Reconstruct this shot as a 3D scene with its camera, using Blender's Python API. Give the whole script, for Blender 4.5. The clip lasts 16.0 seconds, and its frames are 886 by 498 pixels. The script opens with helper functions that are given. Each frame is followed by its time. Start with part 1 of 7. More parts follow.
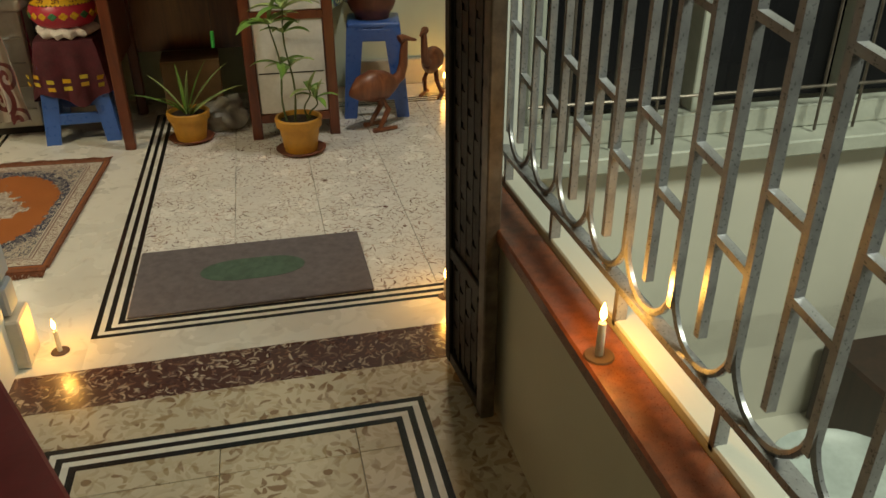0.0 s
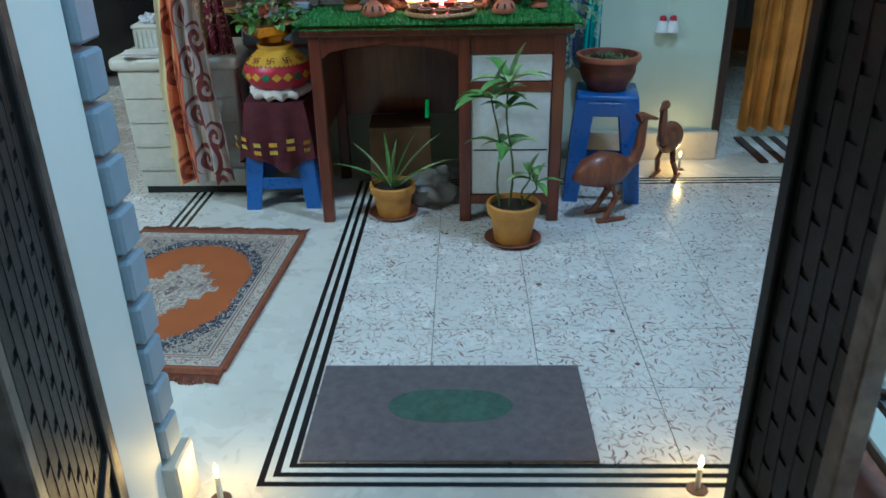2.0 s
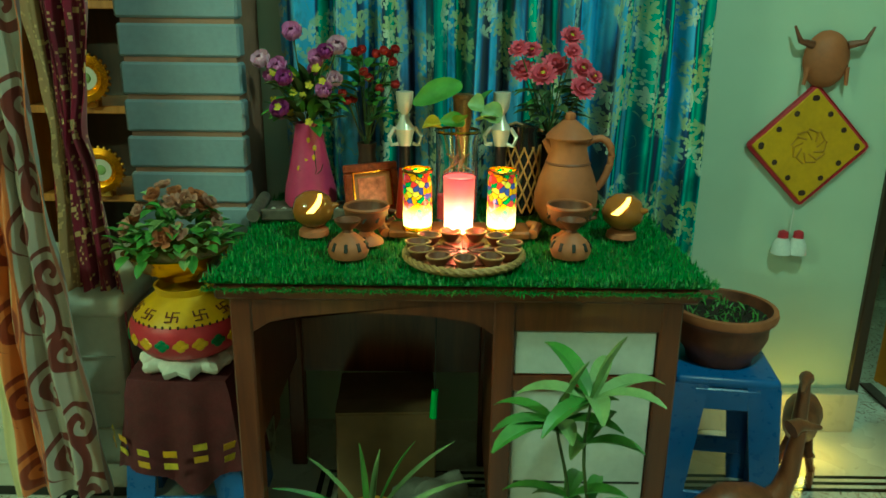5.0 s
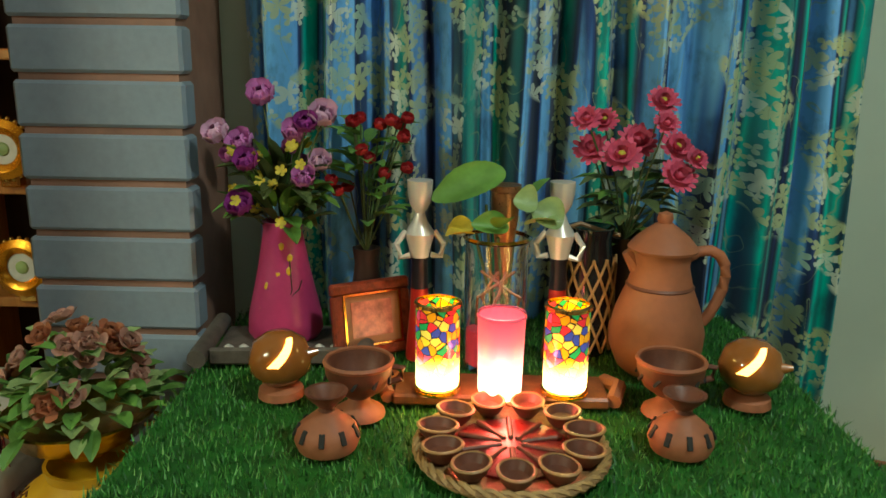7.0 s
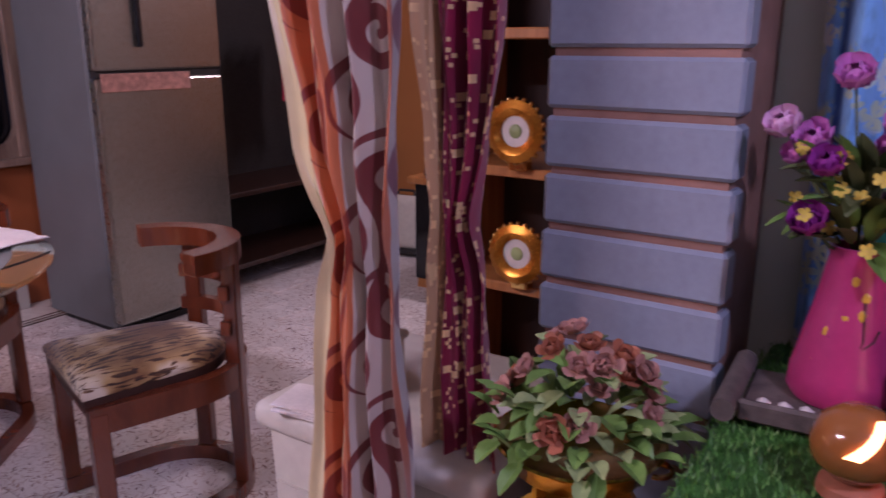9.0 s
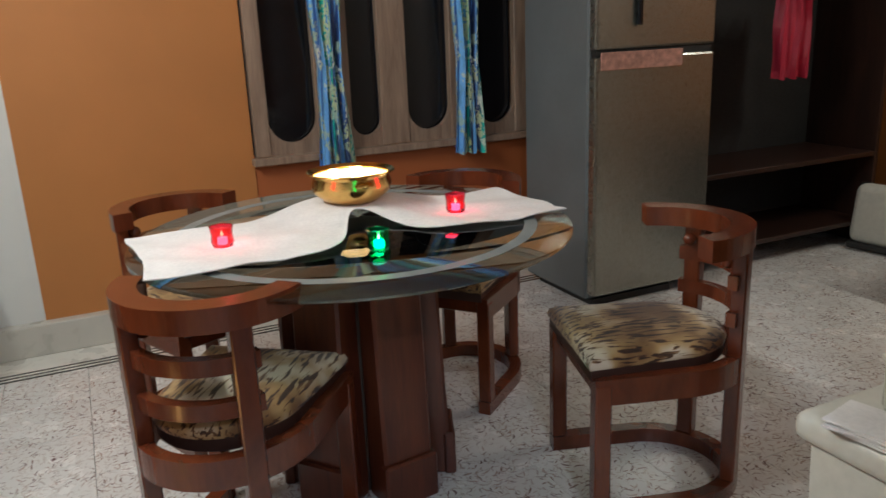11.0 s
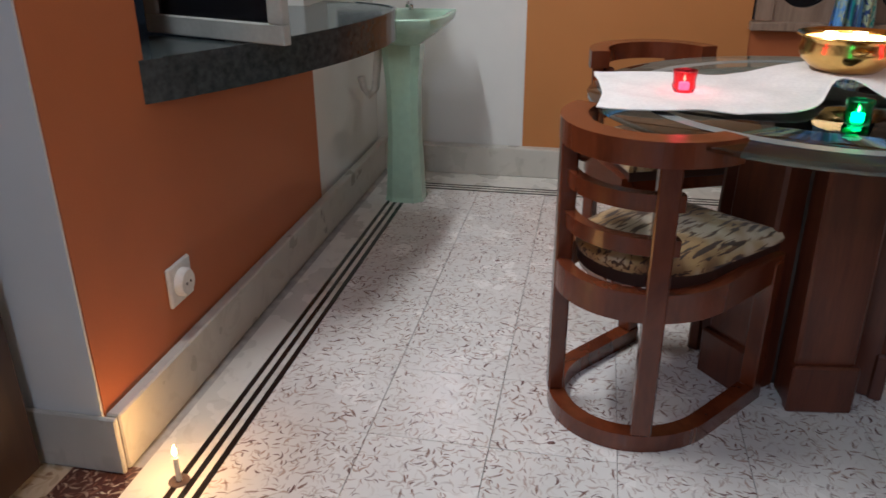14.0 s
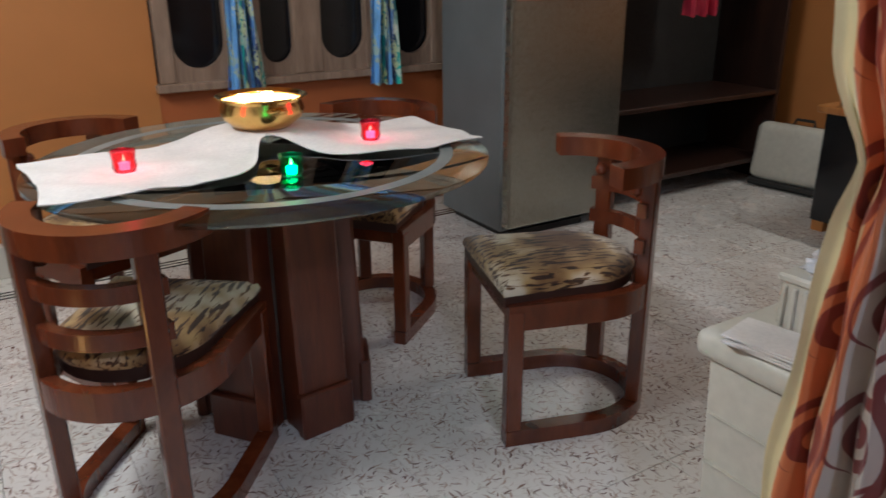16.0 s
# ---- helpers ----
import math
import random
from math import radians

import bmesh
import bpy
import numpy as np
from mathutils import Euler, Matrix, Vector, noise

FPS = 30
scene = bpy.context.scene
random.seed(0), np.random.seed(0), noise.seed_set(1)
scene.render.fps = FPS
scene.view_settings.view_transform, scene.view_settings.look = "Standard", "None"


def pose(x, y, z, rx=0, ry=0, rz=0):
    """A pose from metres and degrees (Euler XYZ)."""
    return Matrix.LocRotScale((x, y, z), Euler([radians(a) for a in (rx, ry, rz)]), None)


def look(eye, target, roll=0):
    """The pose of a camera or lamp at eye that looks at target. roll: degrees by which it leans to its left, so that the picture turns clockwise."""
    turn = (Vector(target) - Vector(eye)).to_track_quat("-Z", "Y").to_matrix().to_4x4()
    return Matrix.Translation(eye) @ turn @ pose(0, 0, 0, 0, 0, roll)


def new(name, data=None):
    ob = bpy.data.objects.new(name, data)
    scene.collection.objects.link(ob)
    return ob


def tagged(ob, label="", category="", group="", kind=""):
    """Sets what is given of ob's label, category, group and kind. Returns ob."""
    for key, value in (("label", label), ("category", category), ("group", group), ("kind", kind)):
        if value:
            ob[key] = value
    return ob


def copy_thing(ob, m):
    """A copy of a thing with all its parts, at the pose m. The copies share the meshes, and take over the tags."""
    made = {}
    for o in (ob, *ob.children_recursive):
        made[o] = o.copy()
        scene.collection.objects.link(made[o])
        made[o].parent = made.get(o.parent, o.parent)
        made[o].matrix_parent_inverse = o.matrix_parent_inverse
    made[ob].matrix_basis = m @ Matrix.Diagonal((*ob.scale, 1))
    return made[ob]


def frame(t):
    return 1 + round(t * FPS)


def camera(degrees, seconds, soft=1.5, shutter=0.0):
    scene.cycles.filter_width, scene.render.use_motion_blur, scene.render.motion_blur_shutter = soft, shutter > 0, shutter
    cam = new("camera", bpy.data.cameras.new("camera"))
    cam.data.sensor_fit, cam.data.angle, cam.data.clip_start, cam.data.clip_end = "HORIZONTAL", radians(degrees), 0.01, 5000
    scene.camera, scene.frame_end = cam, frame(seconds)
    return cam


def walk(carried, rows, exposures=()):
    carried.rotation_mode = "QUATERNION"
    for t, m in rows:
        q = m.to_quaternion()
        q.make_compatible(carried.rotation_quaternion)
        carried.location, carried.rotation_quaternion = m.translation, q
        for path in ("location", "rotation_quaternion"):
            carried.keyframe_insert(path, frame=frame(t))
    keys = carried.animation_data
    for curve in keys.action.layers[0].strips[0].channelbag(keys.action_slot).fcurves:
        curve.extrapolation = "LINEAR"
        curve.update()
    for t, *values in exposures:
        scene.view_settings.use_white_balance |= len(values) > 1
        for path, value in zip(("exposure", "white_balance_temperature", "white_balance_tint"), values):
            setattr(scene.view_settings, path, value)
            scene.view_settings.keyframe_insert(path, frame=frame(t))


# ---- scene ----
cam = camera(59.6, 16.0, shutter=0.22)
PATH = [
    (0, (0.538, -1.904, 1.189), (0.936, -0.181, 0.255), -0.2),
    (0.5, (0.526, -1.854, 1.212), (0.878, -0.109, 0.301), -0.4),
    (1, (0.478, -1.735, 1.199), (0.719, 0.032, 0.295), -0.3),
    (1.5, (0.438, -1.565, 1.193), (0.526, 0.224, 0.302), -0.9),
    (2, (0.474, -1.338, 1.223), (0.418, 0.469, 0.368), -1.1),
    (2.5, (0.446, -1.113, 1.219), (0.359, 0.71, 0.401), -1.3),
    (3, (0.395, -0.888, 1.236), (0.325, 0.954, 0.459), -0.9),
    (3.5, (0.401, -0.634, 1.252), (0.335, 1.227, 0.523), -0.1),
    (4, (0.386, -0.411, 1.266), (0.364, 1.467, 0.578), 0.5),
    (4.5, (0.349, -0.195, 1.279), (0.351, 1.697, 0.633), 0.6),
    (5, (0.349, 0.022, 1.305), (0.348, 1.929, 0.702), 0.7),
    (7.5, (0.296, 0.748, 1.301), (0.203, 2.688, 0.822), 0.9),
    (8, (0.213, 0.809, 1.276), (-0.149, 2.712, 0.776), 0.4),
    (8.5, (0.151, 0.837, 1.268), (-0.566, 2.633, 0.756), 0.4),
    (9, (0.094, 0.876, 1.272), (-0.983, 2.48, 0.756), 0.1),
    (9.5, (0.065, 0.894, 1.27), (-1.324, 2.243, 0.767), -1.8),
    (12, (-0.194, 0.67, 1.266), (-2.058, 0.959, 0.602), -0.8),
    (12.5, (-0.16, 0.694, 1.237), (-2.017, 0.554, 0.507), -0.6),
    (13, (-0.143, 0.732, 1.213), (-1.929, 0.288, 0.429), -0.4),
    (13.5, (-0.123, 0.78, 1.181), (-1.889, 0.304, 0.371), -0.2),
    (14, (-0.092, 0.82, 1.179), (-1.887, 0.464, 0.372), -0.3),
    (14.5, (-0.093, 0.836, 1.185), (-1.924, 0.746, 0.384), -0.5),
    (15, (-0.095, 0.82, 1.193), (-1.922, 1.086, 0.425), -0.3),
    (15.5, (-0.133, 0.762, 1.213), (-1.882, 1.398, 0.479), -0.1),
    (16, (-0.122, 0.751, 1.236), (-1.726, 1.718, 0.535), -0.4),
]
# The clip's camera shifts its exposure and white balance as a lamp in the room changes colour.
TONES = [
    (0.0, 0.12, 10000, -6), (0.5, 0.18, 7600, -10), (1.0, 0.2, 5600, 92), (1.5, 0.2, 6900, 100), (2.0, 0.4, 4600, -18), (2.5, 0.38, 4800, -12),
    (3.0, 0.42, 6000, 27), (3.5, 0.25, 6300, 11), (4.0, 0.0, 10500, 42), (4.5, 0.0, 8200, 10), (5.0, 0.15, 7400, -88), (5.3, 0.15, 7400, -80), (5.8, 0.12, 7500, -36), (7.3, 0.1, 7600, -24),
    (7.5, 0.08, 7000, -6), (8.0, 0.2, 6500, -6), (8.5, 0.3, 5900, 80), (9.0, 0.22, 5900, 55), (9.3, 0.35, 6000, 20), (9.5, 0.42, 5900, 0),
    (12.0, -0.1, 6000, 2), (12.5, 0.0, 5800, -16), (13.0, -0.08, 6000, -12), (13.5, 0.1, 5700, 8), (14.5, -0.15, 5800, 2), (15.0, -0.22, 5800, -8), (15.5, -0.05, 5700, 12), (16.0, 0.1, 5800, 4),
]
walk(cam, [(t, look(eye, target, roll)) for t, eye, target, roll in PATH], TONES)

# ---- world and lamps ----
world = bpy.data.worlds.new("night")
scene.world = world
world.use_nodes = True
world.node_tree.nodes["Background"].inputs[0].default_value = (0.10, 0.12, 0.16, 1)
world.node_tree.nodes["Background"].inputs[1].default_value = 0.05


def area_lamp(name, place, target, sx, sy, watts, colour):
    data = bpy.data.lights.new(name, "AREA")
    data.shape, data.size, data.size_y, data.energy, data.color = "RECTANGLE", sx, sy, watts, colour
    ob = new(name, data)
    ob.matrix_world = look(place, target)
    return ob


def point_lamp(name, place, watts, colour, radius=0.01):
    data = bpy.data.lights.new(name, "POINT")
    data.energy, data.color, data.shadow_soft_size = watts, colour, radius
    ob = new(name, data)
    ob.location = place
    return ob


area_lamp("dining_tube_light", (-2.0, -0.12, 2.35), (-2.0, 1.4, 0.6), 1.2, 0.06, 37, (1.0, 0.96, 0.92))
area_lamp("living_bulb_light", (1.15, 0.75, 2.55), (0.0, 0.95, 0.0), 0.16, 0.16, 21, (0.80, 0.82, 1.0))
area_lamp("hall_tube_light", (-1.5, 4.6, 2.4), (-1.6, 3.2, 0.3), 0.9, 0.06, 16, (1.0, 0.92, 0.82))
area_lamp("balcony_light", (2.3, -1.9, 2.4), (1.75, -0.5, 0.2), 0.8, 0.5, 58, (0.74, 0.87, 1.0))
area_lamp("back_room_light", (2.6, 3.9, 2.4), (2.4, 3.2, 0.0), 0.5, 0.1, 13, (0.9, 0.96, 1.0))


# ---- materials ----
def tree(name):
    m = bpy.data.materials.new(name)
    m.use_nodes = True
    nt = m.node_tree
    return m, nt, nt.nodes["Principled BSDF"]


def node(nt, kind, **values):
    n = nt.nodes.new(kind)
    for key, value in values.items():
        if key in n.inputs:
            n.inputs[key].default_value = value
    return n


def coords(nt, scale=(1, 1, 1), generated=False, spread=0.0):
    tc = nt.nodes.new("ShaderNodeTexCoord")
    mp = nt.nodes.new("ShaderNodeMapping")
    mp.inputs["Scale"].default_value = scale
    nt.links.new(tc.outputs["Object"], mp.inputs[0])
    if spread:
        info = nt.nodes.new("ShaderNodeObjectInfo")
        mul = nt.nodes.new("ShaderNodeMath")
        mul.operation = "MULTIPLY"
        mul.inputs[1].default_value = spread
        nt.links.new(info.outputs["Random"], mul.inputs[0])
        nt.links.new(mul.outputs[0], mp.inputs["Location"])
    return mp.outputs[0]


def ramp(nt, fac, stops, constant=False):
    r = nt.nodes.new("ShaderNodeValToRGB")
    if constant:
        r.color_ramp.interpolation = "CONSTANT"
    els = r.color_ramp.elements
    while len(els) < len(stops):
        els.new(0.5)
    for e, (p, c) in zip(els, stops):
        e.position, e.color = p, (*c, 1)
    nt.links.new(fac, r.inputs[0])
    return r.outputs[0]


def mix(nt, fac, a, b, mode="MIX"):
    m = nt.nodes.new("ShaderNodeMix")
    m.data_type, m.blend_type = "RGBA", mode
    for sock, v in ((m.inputs[0], fac), (m.inputs[6], a), (m.inputs[7], b)):
        if isinstance(v, (int, float)):
            sock.default_value = v
        elif isinstance(v, tuple):
            sock.default_value = (*v, 1)
        else:
            nt.links.new(v, sock)
    return m.outputs[2]


def noise_tex(nt, vec, scale, detail=3.0, rough=0.55, distortion=0.0):
    n = node(nt, "ShaderNodeTexNoise", Scale=scale, Detail=detail, Roughness=rough, Distortion=distortion)
    nt.links.new(vec, n.inputs["Vector"])
    return n.outputs["Fac"]


def bump(nt, bsdf, height, strength=0.2, distance=0.005):
    b = node(nt, "ShaderNodeBump", Strength=strength, Distance=distance)
    nt.links.new(height, b.inputs["Height"])
    nt.links.new(b.outputs[0], bsdf.inputs["Normal"])


def simple(name, colour, rough=0.5, metal=0.0, vary=0.25, scale=8.0, stretch=(1, 1, 1), relief=0.1, coat=0.0, spread=0.0):
    """A surface with a fine grain and broad uneven patches."""
    m, nt, b = tree(name)
    vec = coords(nt, stretch, spread=spread)
    wide, fine = noise_tex(nt, vec, scale), noise_tex(nt, vec, scale * 9)
    dark = tuple(c * (1 - vary) for c in colour)
    light = tuple(min(1, c * (1 + vary * 0.6)) for c in colour)
    c1 = ramp(nt, wide, [(0.3, dark), (0.7, light)])
    c2 = ramp(nt, fine, [(0.3, (0.82, 0.82, 0.82)), (0.7, (1, 1, 1))])
    nt.links.new(mix(nt, 0.6, c1, c2, "MULTIPLY"), b.inputs["Base Color"])
    rr = ramp(nt, fine, [(0.2, (rough * 0.8,) * 3), (0.8, (min(1, rough * 1.2),) * 3)])
    nt.links.new(rr, b.inputs["Roughness"])
    b.inputs["Metallic"].default_value = metal
    b.inputs["Coat Weight"].default_value = coat
    if relief:
        bump(nt, b, fine, relief, 0.003)
    return m


def glowing(name, colour, strength):
    m, nt, b = tree(name)
    b.inputs["Base Color"].default_value = (*colour, 1)
    b.inputs["Emission Color"].default_value = (*colour, 1)
    b.inputs["Emission Strength"].default_value = strength
    return m


def op(nt, kind, a, c=None, d=None):
    """One math node."""
    n = nt.nodes.new("ShaderNodeMath")
    n.operation = kind
    for sock, v in zip(n.inputs, (a, c, d)):
        if v is None:
            continue
        if isinstance(v, (int, float)):
            sock.default_value = v
        else:
            nt.links.new(v, sock)
    return n.outputs[0]


def glass(name, colour=(1, 1, 1), rough=0.02):
    m, nt, b = tree(name)
    b.inputs["Base Color"].default_value = (*colour, 1)
    b.inputs["Roughness"].default_value = rough
    b.inputs["Transmission Weight"].default_value = 1.0
    b.inputs["IOR"].default_value = 1.45
    return m


def clouded_marble(name, base, chip, amount=0.6, scale=26.0, rough=0.22):
    """Polished marble: pale ground with faint curled veins and broad clouding."""
    m, nt, b = tree(name)
    vec = coords(nt, spread=37.0)
    flecks = noise_tex(nt, vec, scale * 0.5, 1.0, 0.5, 2.8)
    where = noise_tex(nt, vec, scale * 0.6, 1.0)
    small = noise_tex(nt, vec, scale * 0.95, 2.0, 0.5, 2.2)
    cloud = noise_tex(nt, vec, 5.0, 3.0)
    ground = ramp(nt, cloud, [(0.3, tuple(c * 0.86 for c in base)), (0.7, base)])
    w = 0.62 - amount
    curl = ramp(nt, flecks, [(0.47 - w * 0.7, (0, 0, 0)), (0.47, (0.8, 0.8, 0.8)), (0.47 + w * 0.8, (0, 0, 0))])
    here = ramp(nt, where, [(amount - 0.13, (0, 0, 0)), (amount - 0.04, (1, 1, 1))])
    two = ramp(nt, small, [(amount + 0.045, (0, 0, 0)), (amount + 0.13, (0.85, 0.85, 0.85))])
    pale = ramp(nt, small, [(0.35, (0.55, 0.55, 0.55)), (0.43, (0, 0, 0))])
    c = mix(nt, pale, ground, tuple((v + u) / 2 for v, u in zip(chip, base)))
    c = mix(nt, mix(nt, 1.0, curl, here, "MULTIPLY"), c, tuple(v * 1.15 for v in chip))
    c = mix(nt, two, c, tuple(v * 0.7 for v in chip))
    nt.links.new(c, b.inputs["Base Color"])
    rr = ramp(nt, cloud, [(0.2, (rough * 0.7,) * 3), (0.8, (rough * 1.5,) * 3)])
    nt.links.new(rr, b.inputs["Roughness"])
    return m


def fleck_stone(name, base, chips, scale=36.0, width=0.11, keep=0.75, rough=0.22, blots=0.10):
    """Polished chip tile: a pale ground strewn with short curved chips of several tones, each turned its own way."""
    m, nt, b = tree(name)
    plain = coords(nt, spread=37.0)
    warp = node(nt, "ShaderNodeTexNoise", Scale=24.0, Detail=2.0)
    nt.links.new(plain, warp.inputs["Vector"])
    vec = mix(nt, 0.016, plain, warp.outputs["Color"], "ADD")
    cloud = noise_tex(nt, plain, 6.0, 3.0)
    c = ramp(nt, cloud, [(0.3, tuple(v * 0.88 for v in base)), (0.7, base)])

    def cells(size):
        v = node(nt, "ShaderNodeTexVoronoi", Scale=size, Randomness=1.0)
        v.voronoi_dimensions = "2D"
        nt.links.new(vec, v.inputs["Vector"])
        sep = nt.nodes.new("ShaderNodeSeparateColor")
        nt.links.new(v.outputs["Color"], sep.inputs[0])
        return v, sep.outputs

    def strokes(size, thick, share):
        v, rnd = cells(size)
        away = nt.nodes.new("ShaderNodeVectorMath")
        away.operation = "SUBTRACT"
        nt.links.new(vec, away.inputs[0])
        nt.links.new(v.outputs["Position"], away.inputs[1])
        turn = nt.nodes.new("ShaderNodeVectorRotate")
        turn.rotation_type = "Z_AXIS"
        nt.links.new(away.outputs[0], turn.inputs["Vector"])
        nt.links.new(op(nt, "MULTIPLY", rnd[0], 6.2832), turn.inputs["Angle"])
        xyz = nt.nodes.new("ShaderNodeSeparateXYZ")
        nt.links.new(turn.outputs[0], xyz.inputs[0])
        x, y = op(nt, "MULTIPLY", xyz.outputs[0], size), op(nt, "MULTIPLY", xyz.outputs[1], size)
        square = op(nt, "MULTIPLY", x, x)
        bend = op(nt, "MULTIPLY", op(nt, "SUBTRACT", rnd[1], 0.4), 2.6)
        off = op(nt, "ABSOLUTE", op(nt, "SUBTRACT", y, op(nt, "MULTIPLY", bend, square)))
        half = op(nt, "MULTIPLY", op(nt, "SUBTRACT", 1.0, op(nt, "MULTIPLY", square, 2.2)), thick)
        inside = op(nt, "MINIMUM", op(nt, "MAXIMUM", op(nt, "MULTIPLY", op(nt, "SUBTRACT", half, off), 14.0), 0.0), 1.0)
        return op(nt, "MULTIPLY", inside, op(nt, "LESS_THAN", rnd[2], share)), rnd[1]

    for size, thick, share in ((scale * 1.75, width * 1.25, keep), (scale, width, keep), (scale * 1.3, width * 0.8, keep * 0.8)):
        mask, pick = strokes(size, thick, share)
        tone = ramp(nt, pick, [(k / len(chips), chip) for k, chip in enumerate(chips)], True)
        drift = ramp(nt, noise_tex(nt, plain, 4.0 + size * 0.1, 2.0), [(0.36, (0.15, 0.15, 0.15)), (0.56, (1, 1, 1))])
        c = mix(nt, mix(nt, 1.0, mask, drift, "MULTIPLY"), c, tone)
    v, rnd = cells(scale * 0.8)
    blot = op(nt, "MULTIPLY", op(nt, "LESS_THAN", v.outputs["Distance"], 0.20), op(nt, "LESS_THAN", rnd[0], blots))
    c = mix(nt, blot, c, chips[0])
    nt.links.new(c, b.inputs["Base Color"])
    rr = ramp(nt, cloud, [(0.2, (rough * 0.7,) * 3), (0.8, (rough * 1.5,) * 3)])
    nt.links.new(rr, b.inputs["Roughness"])
    return m


def wood(name, dark, light, rough=0.35, stretch=(30, 30, 3), coat=0.2):
    m, nt, b = tree(name)
    vec = coords(nt, stretch, spread=11.0)
    g = noise_tex(nt, vec, 1.0, 5.0, 0.6, 0.6)
    f = noise_tex(nt, vec, 6.0, 2.0)
    c = ramp(nt, g, [(0.3, dark), (0.5, tuple((a + d) / 2 for a, d in zip(dark, light))), (0.72, light)])
    nt.links.new(mix(nt, 0.4, c, ramp(nt, f, [(0.3, (0.7, 0.7, 0.7)), (0.7, (1, 1, 1))]), "MULTIPLY"), b.inputs["Base Color"])
    b.inputs["Roughness"].default_value = rough
    b.inputs["Coat Weight"].default_value = coat
    b.inputs["Coat Roughness"].default_value = 0.25
    bump(nt, b, g, 0.08, 0.002)
    return m


def wall_paint(name, colour):
    m, nt, b = tree(name)
    vec = coords(nt)
    wide, fine = noise_tex(nt, vec, 2.2, 4.0), noise_tex(nt, vec, 90.0, 2.0)
    c = ramp(nt, wide, [(0.25, tuple(v * 0.86 for v in colour)), (0.75, colour)])
    nt.links.new(c, b.inputs["Base Color"])
    b.inputs["Roughness"].default_value = 0.55
    bump(nt, b, fine, 0.12, 0.002)
    return m


def cloth_uv(nt):
    n = nt.nodes.new("ShaderNodeUVMap")
    n.uv_map = "cloth"
    return n.outputs[0]


def scaled(nt, vec, scale):
    mp = nt.nodes.new("ShaderNodeMapping")
    mp.inputs["Scale"].default_value = scale
    nt.links.new(vec, mp.inputs[0])
    return mp.outputs[0]


def swirl_cloth(name):
    """Curtain in upright panels: cream edge, orange with rust spirals, grey with brown spirals and a winding vine."""
    m, nt, b = tree(name)
    sep = nt.nodes.new("ShaderNodeSeparateXYZ")
    nt.links.new(cloth_uv(nt), sep.inputs[0])
    u, v = sep.outputs[0], sep.outputs[1]

    def spirals(u0, width, count, shift, radius, pitch):
        """Spirals down one panel; count of them over the whole height, each wound outwards."""
        x = op(nt, "MULTIPLY", op(nt, "SUBTRACT", u, u0), width)
        row = op(nt, "FRACT", op(nt, "ADD", op(nt, "MULTIPLY", v, count), shift))
        y = op(nt, "MULTIPLY", op(nt, "SUBTRACT", row, 0.5), 2.4 / count)
        r = op(nt, "SQRT", op(nt, "ADD", op(nt, "MULTIPLY", x, x), op(nt, "MULTIPLY", y, y)))
        turn = op(nt, "DIVIDE", op(nt, "ARCTAN2", y, x), 6.2832)
        wind = op(nt, "FRACT", op(nt, "SUBTRACT", op(nt, "DIVIDE", r, pitch), turn))
        return op(nt, "MULTIPLY", op(nt, "LESS_THAN", wind, 0.55), op(nt, "LESS_THAN", r, radius))

    def vine(u0, sway, count, width):
        line = op(nt, "ADD", u0, op(nt, "MULTIPLY", op(nt, "SINE", op(nt, "MULTIPLY", v, 6.2832 * count)), sway))
        return op(nt, "LESS_THAN", op(nt, "ABSOLUTE", op(nt, "SUBTRACT", u, line)), width)

    ground = ramp(nt, u, [(0.0, (0.68, 0.57, 0.30)), (0.09, (0.64, 0.19, 0.06)), (0.26, (0.56, 0.36, 0.18)), (0.29, (0.56, 0.15, 0.05)), (0.42, (0.50, 0.44, 0.38)), (0.90, (0.40, 0.40, 0.38)), (0.95, (0.45, 0.13, 0.05))], True)
    ink = ramp(nt, u, [(0.0, (0.24, 0.030, 0.012)), (0.42, (0.17, 0.032, 0.030)), (0.88, (0.16, 0.06, 0.08))], True)
    marks = spirals(0.20, 0.42, 12, 0.2, 0.068, 0.040)
    for more in (spirals(0.56, 0.42, 12, 0.0, 0.072, 0.042), spirals(0.80, 0.42, 12, 0.5, 0.066, 0.042), vine(0.69, 0.10, 6.0, 0.026), vine(0.33, 0.07, 6.0, 0.02)):
        marks = op(nt, "MAXIMUM", marks, more)
    inside = op(nt, "GREATER_THAN", u, 0.09)
    c = mix(nt, op(nt, "MULTIPLY", marks, inside), ground, ink)
    c = mix(nt, 0.5, c, ramp(nt, noise_tex(nt, coords(nt), 9.0), [(0.3, (0.7, 0.7, 0.7)), (0.7, (1, 1, 1))]), "MULTIPLY")
    nt.links.new(c, b.inputs["Base Color"])
    b.inputs["Roughness"].default_value = 0.36
    b.inputs["Sheen Weight"].default_value = 0.3
    bump(nt, b, noise_tex(nt, coords(nt), 300.0), 0.15, 0.001)
    return m


